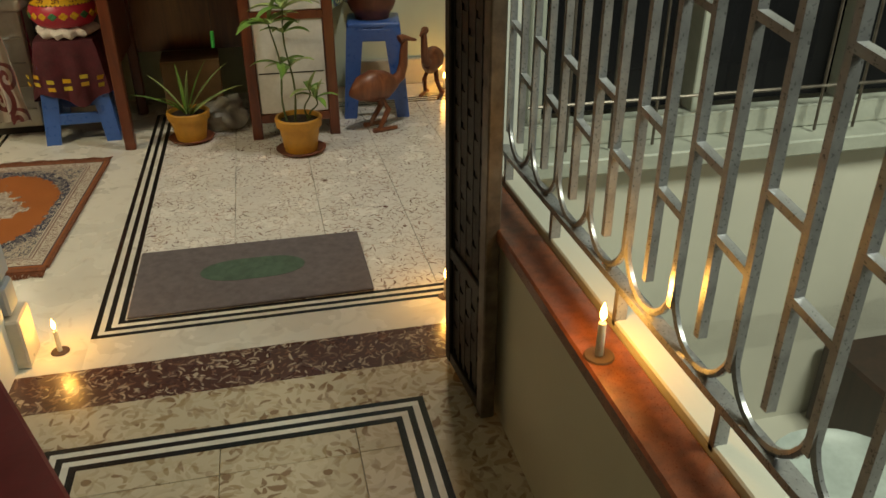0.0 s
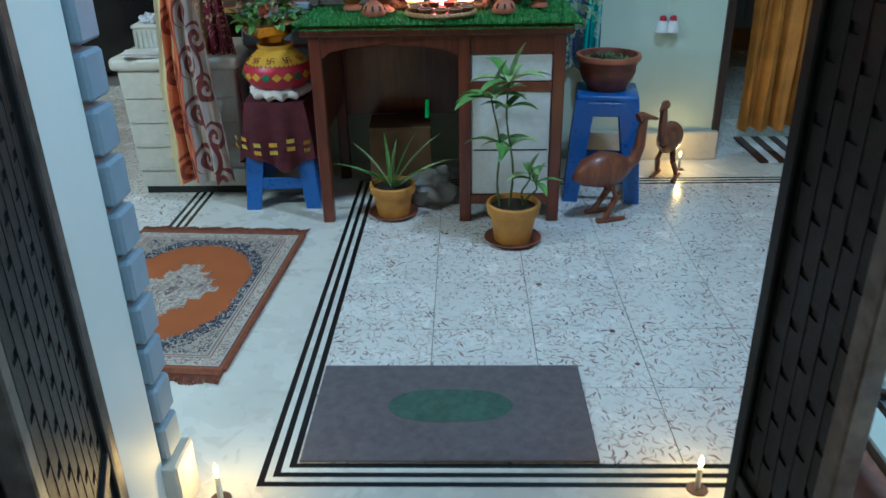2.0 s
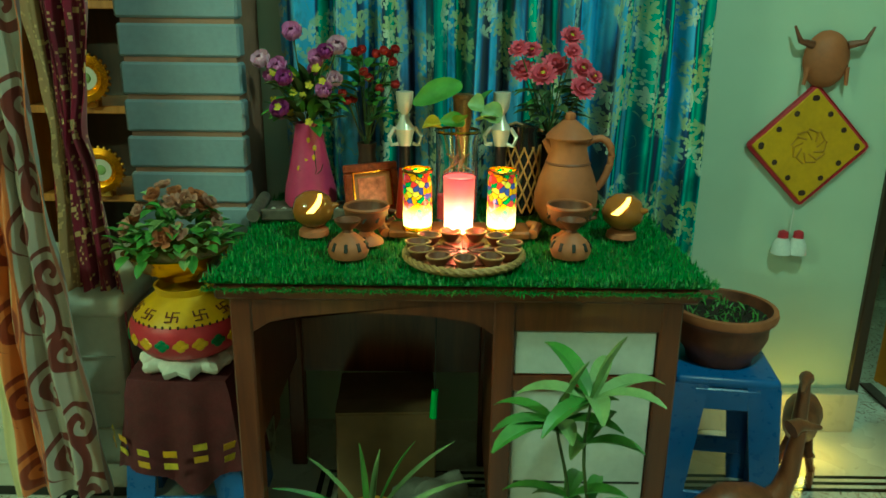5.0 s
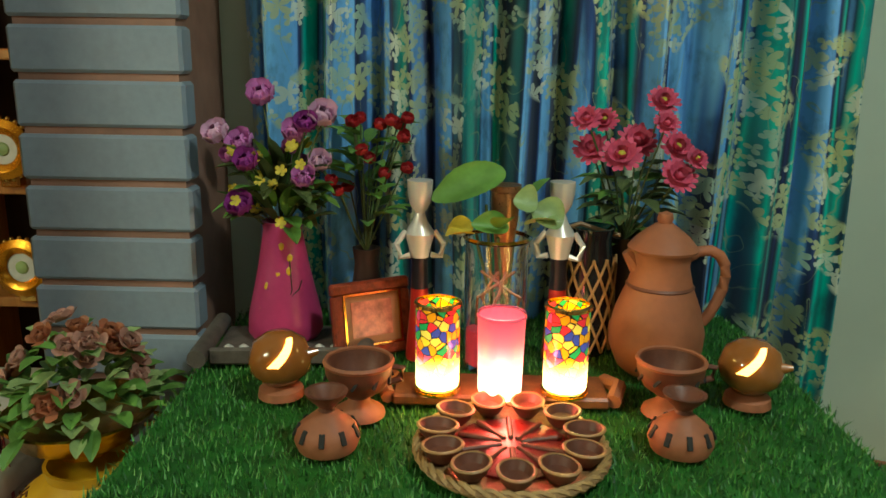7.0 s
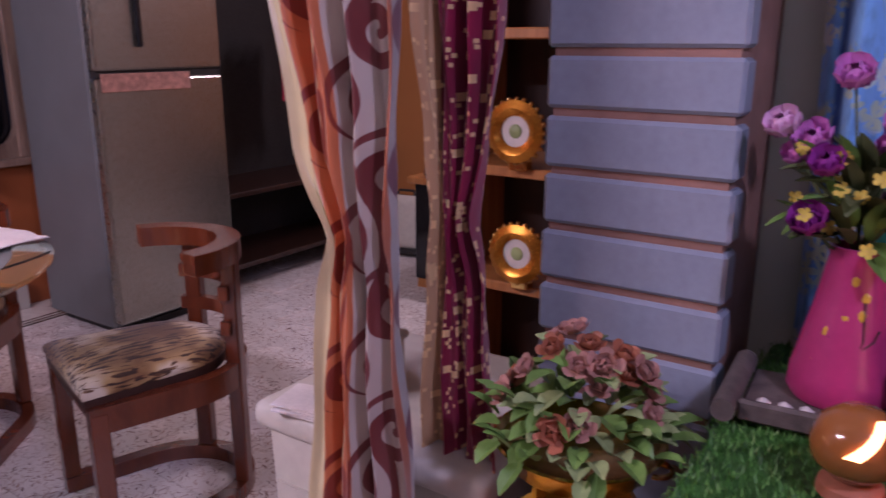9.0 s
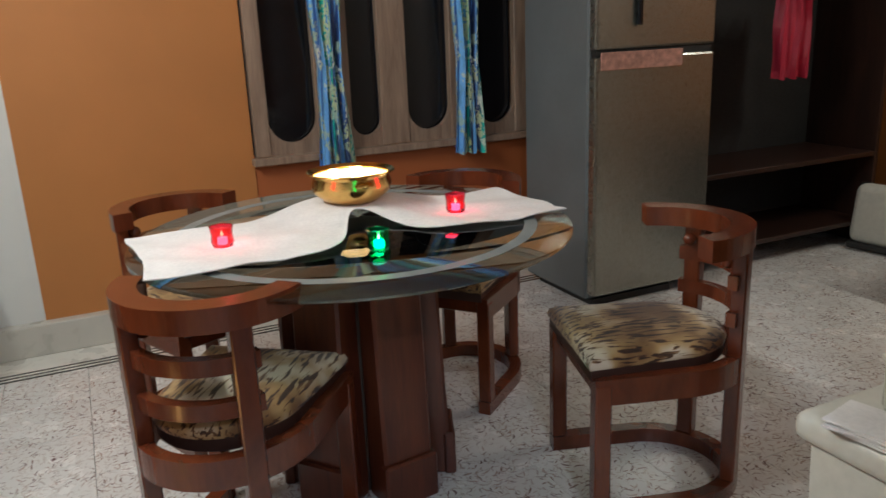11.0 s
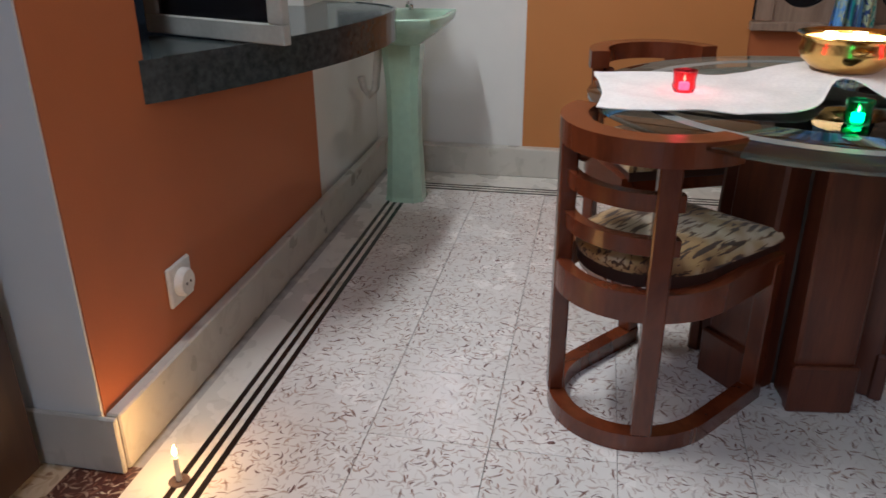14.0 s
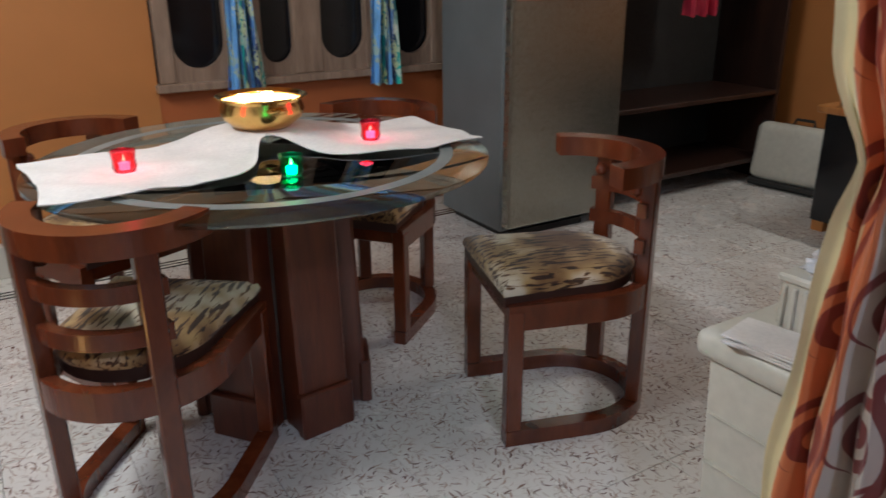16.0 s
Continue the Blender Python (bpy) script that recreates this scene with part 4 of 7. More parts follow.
def dining_chair(m, group="chairs round the dining table"):
    """A tub-backed chair facing +y: U-shaped sled base, two front legs, two tall back posts, curved rails."""
    t = thing("dining_chair", "red-brown wooden tub chair with a tiger-striped seat pad", "chair", m, group)

    def ushape(wo, wi, yf):
        """A U in plan, open to the front: the outer and the inner outline."""
        outer = [(wo, yf)] + [(wo * math.cos(a), -0.03 + (wo + 0.02) * math.sin(a)) for a in [radians(-q * 5) for q in range(37)]] + [(-wo, yf)]
        inner = [(-wi, yf)] + [(-wi * math.cos(a), -0.03 + (wi + 0.02) * math.sin(a)) for a in [radians(-q * 5) for q in range(37)]] + [(wi, yf)]
        return outer + inner

    part("sled_base", prism(ushape(0.215, 0.172, 0.22), 0.0, 0.045), "chair", t)
    for x in (-0.195, 0.195):
        part("front_leg", box((x - 0.022, 0.176, 0.045), (x + 0.022, 0.22, 0.40), 0.004), "chair", t)
    part("seat_frame", prism(ushape(0.215, 0.182, 0.22), 0.345, 0.415), "chair", t)
    part("front_rail", box((-0.172, 0.18, 0.36), (0.172, 0.21, 0.415), 0.003), "chair", t)
    for s in (-1, 1):
        a = radians(-90 + s * 42)
        px, py = 0.200 * math.cos(a), -0.03 + 0.215 * math.sin(a)
        bm = box((-0.024, -0.020, 0.045), (0.024, 0.020, 0.72), 0.004, m=pose(px, py, 0, 0, 0, s * 42))
        part("back_post", bm, "chair", t)

    def rail(z0, z1, span, r0, r1):
        a0, a1 = -90 - span, -90 + span
        out = [(x, y * 1.05 - 0.03) for x, y in arc(0, 0, r1, a0, a1, 32)] + [(x, y * 1.05 - 0.03) for x, y in arc(0, 0, r0, a1, a0, 32)]
        return prism(out, z0, z1)

    part("top_rail", rail(0.70, 0.755, 82, 0.165, 0.225), "chair", t)
    part("back_rail", rail(0.60, 0.638, 52, 0.182, 0.208), "chair", t)
    part("back_rail", rail(0.50, 0.538, 52, 0.182, 0.208), "chair", t)
    outline = [(0.198, 0.228)] + [(0.178 * math.cos(a), -0.02 + 0.185 * math.sin(a)) for a in [radians(-q * 5) for q in range(37)]] + [(-0.198, 0.228)]
    part("pad_side", prism([(x * 0.985, y * 0.985) for x, y in outline], 0.405, 0.436), "dark_paint", t, "dark brown side of the seat pad")
    pad = bmesh.new()
    rows = []
    for k, (shrink, z) in enumerate(((1.0, 0.436), (1.012, 0.446), (0.985, 0.460), (0.90, 0.472), (0.72, 0.481), (0.45, 0.486), (0.2, 0.488))):
        rows.append([pad.verts.new((x * shrink, 0.02 + (y - 0.02) * shrink, z)) for x, y in outline])
    for a, b in zip(rows, rows[1:]):
        for k in range(len(outline)):
            pad.faces.new((a[k], a[(k + 1) % len(outline)], b[(k + 1) % len(outline)], b[k]))
    pad.faces.new(rows[0])
    pad.faces.new(rows[-1])
    part("seat_pad", pad, "fur", t, "cream seat pad with brown tiger streaks", True)
    for s in (-1, 1):
        a = radians(-90 + s * 42)
        knob = bmesh.new()
        ball(knob, (0.166 * math.cos(a), -0.03 + 0.178 * math.sin(a), 0.665), 0.019)
        part("knob", knob, "chair", t, smooth=True)
    return t


def facing(x, y, dx, dy):
    return pose(x, y, 0, 0, 0, math.degrees(math.atan2(-dx, dy)))


chair = dining_chair(facing(-1.88, 0.995, -0.785, 0.62))
copy_thing(chair, facing(-1.69, 2.08, -0.30, -0.95))
copy_thing(chair, facing(-2.52, 1.90, 0.62, -0.78))
copy_thing(chair, facing(-2.70, 1.03, 0.92, 0.4))


def dining_table():
    t = thing("dining_table", "round glass-topped dining table on a dark wooden pedestal", "table", pose(*TABLE, 0))
    top = lathe([(0, 0.735), (0.592, 0.735), (0.600, 0.739), (0.600, 0.745), (0.592, 0.749), (0, 0.749)], 72)
    part("glass_top", top, "table_glass", t, "thick clear green-edged glass top", True)
    ring = lathe([(0.47, 0.7500), (0.505, 0.7500), (0.505, 0.7506), (0.47, 0.7506), (0.47, 0.75)], 72)
    part("frosted_ring", ring, simple("frosted_band", (0.24, 0.26, 0.25), 0.4, relief=0.0), t, "frosted ring in the glass")
    for k in range(6):
        a = 60 * k + 8
        bm = box((0.13, -0.075, 0.0), (0.215, 0.075, 0.735), 0.008)
        for v in bm.verts:
            if v.co.z < 0.2:
                v.co.x += (0.2 - v.co.z) * 0.13 * (1 if v.co.x > 0.17 else 0)
        p = part("pedestal_panel", bm, "pedestal", t)
        p.matrix_basis = pose(0, 0, 0, 0, 0, a)
        f = part("foot_block", box((0.218, -0.082, 0.0), (0.252, 0.082, 0.135), 0.006), "pedestal", t)
        f.matrix_basis = pose(0, 0, 0, 0, 0, a)
    part("pedestal_core", lathe([(0, 0), (0.14, 0), (0.14, 0.73), (0, 0.73)], 12), "dark_wood", t)


dining_table()


def table_runner():
    t = thing("table_runner", "crumpled white cloth runner lying across the glass table", "cloth")
    bm = bmesh.new()
    nx, ny = 60, 16
    rnd = random.Random(4)
    rows = []
    for i in range(nx + 1):
        u = i / nx
        row = []
        y0 = 0.825 + 1.135 * u
        near = -1.895 + 0.030 * math.sin(u * 6.28) - 0.27 * math.exp(-((y0 - 1.43) / 0.095) ** 2) + 0.012 * math.sin(17 * u)
        far = -2.32 + 0.03 * math.sin(9 * u) - 0.14 * math.exp(-((y0 - 1.44) / 0.16) ** 2)
        for j in range(ny + 1):
            v = j / ny
            x = near + (far - near) * v
            y = y0 + 0.012 * math.sin(5 * v) + 0.02 * (v - 0.5) * math.sin(u * 3)
            away = math.hypot(x + 2.275, y - 1.45)
            mound = 0.032 * min(1.0, max(0.0, (0.27 - away) / 0.15)) ** 1.5
            crease = 0.010 * abs(math.sin(11 * u + 3 * v)) * abs(math.sin(7 * v + 5 * u)) * min(1.0, max(0.0, (away - 0.10) / 0.08))
            z = 0.7545 + mound + crease + (0.008 * noise.noise((x * 9, y * 9, 0.3)) ** 2 if away > 0.15 else 0.0)
            row.append(bm.verts.new((x, y, z)))
        rows.append(row)
    for a, b in zip(rows, rows[1:]):
        for j in range(ny):
            bm.faces.new((a[j], a[j + 1], b[j + 1], b[j]))
    ext = bmesh.ops.extrude_face_region(bm, geom=bm.faces[:])
    for v in [g for g in ext["geom"] if isinstance(g, bmesh.types.BMVert)]:
        v.co.z += 0.003
    part("cloth", bm, "cloth", t, smooth=True)


table_runner()


def brass_bowl():
    t = thing("brass_bowl", "wide polished brass bowl of glowing water on the table", "bowl", pose(-2.275, 1.45, 0.7905))
    part("bowl", lathe([(0, 0), (0.075, 0.0), (0.088, 0.010), (0.112, 0.03), (0.120, 0.052), (0.113, 0.074), (0.116, 0.083), (0.130, 0.088), (0.128, 0.092), (0.110, 0.084), (0.107, 0.074), (0.112, 0.05), (0.09, 0.018), (0, 0.012)], 48), "gold", t, smooth=True)
    for s in (-1, 1):
        pts = [(s * (0.118 + 0.025 * math.sin(a)), 0.022 * math.cos(a), 0.062) for a in [radians(q * 20) for q in range(10)]]
        part("handle", tube(pts, 0.005), "gold", t, smooth=True)
    part("lit_water", lathe([(0, 0.078), (0.108, 0.078), (0.108, 0.076), (0, 0.076)], 40), glowing("lit_water", (1.0, 0.72, 0.30), 3.5), t, "warm glowing water")
    for a in range(5):
        x, y = 0.06 * math.cos(a * 1.26), 0.06 * math.sin(a * 1.26)
        part("floating_light", lathe([(0, 0.079), (0.016, 0.079), (0.017, 0.088), (0, 0.088)], 14, at=(x, y, 0)), glowing("float_glow", (1.0, 0.78, 0.42), 9.0), t)


brass_bowl()
point_lamp("bowl_glow", (-2.275, 1.45, 0.955), 0.7, (1.0, 0.62, 0.25), 0.06)


def votive(x, y, z, colour, name, watts):
    t = thing("votive_candle", f"small {name} glass votive holder with a lit candle", "candle holder", pose(x, y, z), "votives on the table")
    gm = glass(name + "_votive_glass", colour, 0.08)
    g = part("glass_cup", lathe([(0, 0), (0.024, 0), (0.029, 0.012), (0.027, 0.03), (0.030, 0.052), (0.027, 0.052), (0.024, 0.03), (0.025, 0.012), (0.02, 0.004), (0, 0.004)], 20), gm, t, smooth=True)
    g.visible_shadow = False
    core = tuple(0.5 + 0.5 * c for c in colour)
    part("lit_wax", lathe([(0, 0.005), (0.013, 0.005), (0.013, 0.022), (0, 0.024)], 14), glowing(name + "_votive_glow", core, 9.0), t, "glowing candle wax")
    part("flame", lathe([(0, 0.024), (0.004, 0.029), (0, 0.042)], 8), "flame", t)
    point_lamp("votive_light", (x, y, z + 0.065), watts, colour, 0.02)


votive(-2.07, 1.033, 0.763, (1.0, 0.04, 0.08), "red", 0.10)
votive(-2.07, 1.69, 0.763, (1.0, 0.04, 0.10), "red", 0.10)
votive(-1.86, 1.375, 0.751, (0.05, 0.9, 0.35), "green", 0.06)


# ---- dining room fixtures ----
def washbasin():
    t = thing("washbasin", "mint green ceramic washbasin on a tapering pedestal", "washbasin", pose(-3.25, 0.03, 0))
    bm = bmesh.new()
    lv = [(0.0, 0.085, 0.075), (0.02, 0.08, 0.07), (0.3, 0.066, 0.06), (0.5, 0.068, 0.062), (0.70, 0.085, 0.075)]
    rings = []
    for z, wy, wx in lv:
        rings.append([bm.verts.new((sx * wx, sy * wy, z)) for sx, sy in ((1, -0.6), (0.6, -1), (-0.6, -1), (-1, -0.6), (-1, 0.6), (-0.6, 1), (0.6, 1), (1, 0.6))])
    for a, b in zip(rings, rings[1:]):
        for k in range(8):
            bm.faces.new((a[k], a[(k + 1) % 8], b[(k + 1) % 8], b[k]))
    bm.faces.new(rings[0])
    bm.faces.new(rings[-1])
    part("pedestal", bm, "mint", t)
    basin = bmesh.new()
    shape = [(0.22, -0.05), (0.19, -0.17), (0.05, -0.215), (-0.2, -0.215), (-0.2, 0.215), (0.05, 0.215), (0.19, 0.17), (0.22, 0.05)]
    levels = [(0.675, 0.40), (0.715, 0.66), (0.755, 0.86), (0.785, 0.90), (0.79, 0.88), (0.785, 0.78), (0.75, 0.62), (0.72, 0.3)]
    rings = [[basin.verts.new((x * s, y * s, z)) for x, y in shape] for z, s in levels]
    for a, b in zip(rings, rings[1:]):
        for k in range(8):
            basin.faces.new((a[k], a[(k + 1) % 8], b[(k + 1) % 8], b[k]))
    basin.faces.new(rings[-1])
    part("basin", basin, "mint", t, smooth=True)
    tap = tube([(-0.165, 0, 0.785), (-0.165, 0, 0.808), (-0.15, 0, 0.818), (-0.11, 0, 0.818), (-0.09, 0, 0.808)], 0.009, 8)
    part("tap", tap, "chrome", t, "chrome tap", True)
    tr = tube([(0.0, -0.10, 0.69), (0.0, -0.115, 0.56), (0.0, -0.125, 0.48), (0.0, -0.150, 0.45), (0.0, -0.175, 0.48), (0.0, -0.185, 0.53)], 0.017, 10)
    part("trap_pipe", tr, "socket", t, "white waste pipe", True)


washbasin()


def hatch_counter():
    out = [(-1.70, -0.2)] + [(-1.70 - 1.27 * u, -0.2 + 0.34 * math.sin(math.pi / 2 * min(1.0, u / 0.76)) ** 0.9 - 0.34 * max(0.0, (u - 0.76) / 0.24) ** 3) for u in [q / 24 for q in range(1, 24)]] + [(-2.97, -0.2)]
    bm = prism(out, 0.765, 0.865)
    prism([(-1.722, -0.53), (-1.722, -0.2), (-2.798, -0.2), (-2.798, -0.53)], 0.772, 0.864, bm)
    t = thing("stone_counter", "dark polished granite counter with a bowed front at the kitchen hatch", "counter")
    part("top", bm, "granite", t)
    edge = prism([(x, y + 0.003) for x, y in out[1:-1]] + [(x, y - 0.008) for x, y in out[-2:0:-1]], 0.845, 0.868)
    part("front_edge", edge, "granite", t)


hatch_counter()


def casement(name, hinge, angle, w, h, label, bar=0.035):
    t = tagged(new(name), label, "window", "", "structure")
    t.matrix_basis = pose(hinge[0], hinge[1], hinge[2], 0, 0, angle)
    part("pane", box((0.03, -0.003, 0.03), (w - 0.03, 0.003, h - 0.03)), "black_gloss", t, "dark glass pane")
    for lo, hi in (((0, -0.014, 0), (w, 0.014, bar)), ((0, -0.014, h - bar), (w, 0.014, h)), ((0, -0.014, bar), (bar, 0.014, h - bar)), ((w - bar, -0.014, bar), (w, 0.014, h - bar))):
        part("sash_bar", box(lo, hi, 0.003), "sash", t)


casement("window_2", (-2.10, -0.40, 0.870), 70, 0.50, 0.85, "dark casement window in a pale grey sash, swung open", 0.05)
casement("window_3", (-2.98, -0.19, 0.872), 100, 0.24, 0.5, "small dark casement in a grey sash, swung open")
rack = thing("dish_rack", "dark wire rack standing on the granite counter", "rack", pose(-2.5, -0.28, 0.866))
for k in range(5):
    bm = tube([(-0.1, -0.08, 0.03 + 0.06 * k), (0.1, -0.08, 0.03 + 0.06 * k), (0.1, 0.08, 0.03 + 0.06 * k), (-0.1, 0.08, 0.03 + 0.06 * k), (-0.1, -0.08, 0.03 + 0.06 * k)], 0.006, 6)
    part("tier", bm, "iron", rack)
for x in (-0.1, 0.1):
    for y in (-0.08, 0.08):
        part("upright", tube([(x, y, 0), (x, y, 0.3)], 0.006, 6), "iron", rack)


def wall_socket():
    t = thing("wall_socket", "round-faced white plastic socket on a square plate", "socket", pose(-1.716, -0.2, 0.303))
    part("plate", box((-0.055, 0, -0.055), (0.055, 0.012, 0.055), 0.004), "socket", t)
    bm = lathe([(0, 0.02), (0.032, 0.02), (0.038, 0.012), (0.038, 0.0)], 20)
    p = part("face", bm, "socket", t, smooth=True)
    p.matrix_basis = pose(0, 0.012, 0, -90, 0, 0)
    for x in (-0.01, 0.01):
        part("pin_hole", lathe([(0, 0.0205), (0.004, 0.0205), (0.004, 0.018)], 8), "dark_gap", t).matrix_basis = pose(x, 0.0125, 0, -90, 0, 0)


wall_socket()


def dining_window():
    t = tagged(new("window_4"), "brown wooden window with tall round-ended dark panes", "window", "", "structure")
    x = -3.70
    part("sill", box((-3.72, 1.44, 0.70), (-3.62, 2.92, 0.735), 0.004), "win_wood", t)
    for y0, y1 in ((1.46, 1.53), (1.76, 1.93), (2.08, 2.22), (2.45, 2.60), (2.82, 2.9)):
        part("mullion", box((x, y0, 0.735), (x + 0.045, y1, 2.0), 0.004), "win_wood", t)
    for y0, y1 in ((1.53, 1.76), (1.93, 2.08), (2.22, 2.45), (2.60, 2.82)):
        w = (y1 - y0) / 2
        c = (y0 + y1) / 2
        r = w
        bm = bmesh.new()
        pts = [(c - r * math.cos(radians(9 * q)), 0.79 + r - r * math.sin(radians(9 * q))) for q in range(21)]
        for xx in (x + 0.002, x + 0.036):
            up = [bm.verts.new((xx, a, b)) for a, b in pts]
            dn = [bm.verts.new((xx, a, 0.735)) for a, b in pts]
            for k in range(20):
                bm.faces.new((up[k], up[k + 1], dn[k + 1], dn[k]))
        side = [(bm.verts.new((x + 0.002, a, b)), bm.verts.new((x + 0.036, a, b))) for a, b in pts]
        for p, q in zip(side, side[1:]):
            bm.faces.new((p[0], p[1], q[1], q[0]))
        part("lower_panel", bm, "win_wood", t)
        part("pane", box((x - 0.02, y0, 0.735), (x - 0.012, y1, 2.0)), "black_gloss", t, "dark window pane")


dining_window()
for y, w, s in ((1.82, 0.20, 1), (2.52, 0.19, 2)):
    t = thing("window_curtain", "narrow blue print curtain hanging in a bunch at the window", "curtain", pose(-3.60, y, 0.66, 0, 0, 90), "dining window curtains")
    part("cloth", drape(w, 1.4, 3, 0.022, 0.55, 0.33, s, 40, 30), "blue_small", t, smooth=True)


def fridge():
    t = thing("fridge", "tall two-door fridge with grey sides and brushed steel doors", "fridge", pose(-2.86, 2.75, 0))
    part("body", box((-0.58, 0, 0.03), (-0.06, 0.65, 1.72), 0.01), "fridge_grey", t)
    part("lower_door", box((-0.056, 0.0, 0.06), (0.0, 0.65, 1.125), 0.012, seg=2), "fridge_steel", t)
    part("upper_door", box((-0.056, 0.0, 1.155), (0.0, 0.65, 1.72), 0.012, seg=2), "fridge_steel", t)
    part("door_gap", box((-0.05, 0.01, 1.125), (-0.012, 0.64, 1.155)), "dark_gap", t)
    part("handle", box((0.002, 0.20, 1.25), (0.025, 0.225, 1.55), 0.006), "black_gloss", t, "black handle")
    part("foot_strip", box((-0.5, 0.03, 0.0), (-0.05, 0.49, 0.03)), "dark_gap", t)
    part("towel", box((0.001, 0.02, 1.07), (0.008, 0.46, 1.145), 0.002), "dusty", t, "folded pink cloth over the door")


fridge()


def tall_dark_cabinet():
    t = thing("open_rack", "tall dark rack with shelves, clothes hung in it", "rack", pose(-2.95, 3.42, 0))
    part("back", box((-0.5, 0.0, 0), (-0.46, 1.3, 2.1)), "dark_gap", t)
    for y in (0.0, 1.27):
        part("side", box((-0.46, y, 0), (0.0, y + 0.03, 2.1), 0.003), "dark_wood", t)
    for z in (0.12, 0.5, 1.9):
        part("shelf", box((-0.46, 0.03, z), (0.0, 1.27, z + 0.025), 0.003), "dark_wood", t)
    part("cloth", drape(0.25, 0.5, 3, 0.02, None, 0, 8, 30, 14), "red_paint", t, "dark red cloth hanging").matrix_basis = pose(-0.1, 0.7, 0.95, 0, 0, 90)


tall_dark_cabinet()


def suitcase():
    t = thing("suitcase", "cream hard-shell case standing on the floor", "suitcase", pose(-2.72, 4.62, 0, -8, 0, 8))
    part("shell", box((-0.24, -0.08, 0.03), (0.24, 0.08, 0.36), 0.05, seg=4), "cream_plastic", t, smooth=True)
    part("seam", box((-0.242, -0.006, 0.05), (0.242, 0.006, 0.362), 0.002), "dark_gap", t)
    part("base", box((-0.23, -0.09, 0.0), (0.23, 0.09, 0.035), 0.01), "dark_gap", t)
    part("handle", tube([(-0.06, 0, 0.36), (-0.05, 0, 0.39), (0.05, 0, 0.39), (0.06, 0, 0.36)], 0.008, 8), "dark_gap", t)


suitcase()


def low_cabinet():
    t = thing("low_cabinet", "black cabinet with a pale wooden top edge, cluttered on top", "cabinet", pose(-1.93, 4.35, 0))
    part("body", box((-0.32, -0.25, 0.05), (0.32, 0.25, 0.565), 0.006), "black_gloss", t)
    part("top", box((-0.35, -0.28, 0.565), (0.35, 0.28, 0.60), 0.006), "orange_wood", t)
    for x in (-0.28, 0.28):
        part("foot", box((x - 0.03, -0.24, 0), (x + 0.03, 0.24, 0.05)), "orange_wood", t)


low_cabinet()
clut = thing("egg_tray", "brown moulded tray of round things on the low cabinet", "tray", pose(-1.93, 4.25, 0.602))
part("tray", box((-0.26, -0.16, 0), (0.26, 0.16, 0.05), 0.012), "dark_wood", clut)
for k in range(8):
    part("lump", lathe([(0, 0), (0.035, 0.012), (0.03, 0.05), (0, 0.062)], 10, at=(-0.21 + 0.06 * k, 0.03 * math.sin(k * 2.1), 0.045)), "terra_dark" if k % 3 else "yellow", clut, smooth=True)


# ---- room beyond the north doorway ----
bk = thing("dark_wardrobe", "dark wooden wardrobe standing in the next room", "wardrobe", pose(2.35, 3.75, 0))
part("carcass", box((-0.75, 0, 0.35), (0.55, 0.5, 2.1), 0.006), "dark_wood", bk)
for x in (-0.73, 0.47):
    part("leg", box((x, 0.02, 0), (x + 0.06, 0.08, 0.35)), "dark_wood", bk)
part("door_line", box((-0.105, -0.004, 0.4), (-0.095, 0.002, 2.05)), "dark_gap", bk)
structure("door_frame", box((1.655, 2.262, 0), (1.69, 2.47, 2.1), 0.004), "dark_wood", "dark wooden door frame in the green wall", "door frame")


def wall_mirror():
    t = thing("wall_mirror", "wooden framed mirror hung on the white wall over the basin", "mirror", pose(-3.68, 0.085, 1.10))
    part("glass", box((0.003, -0.12, 0.035), (0.012, 0.12, 0.60)), "chrome", t, "silvered mirror glass")
    for y in (-0.145, 0.11):
        part("stile", box((0.002, y, 0.0), (0.03, y + 0.035, 0.64), 0.004), "bird", t)
    for z in (0.0, 0.605):
        part("rail", box((0.003, -0.11, z), (0.028, 0.11, z + 0.035), 0.004), "bird", t)


wall_mirror()


# ---- desk ----
DX0, DX1, DY0, DY1, DTOP = -0.09, 0.845, 1.50, 2.06, 0.765


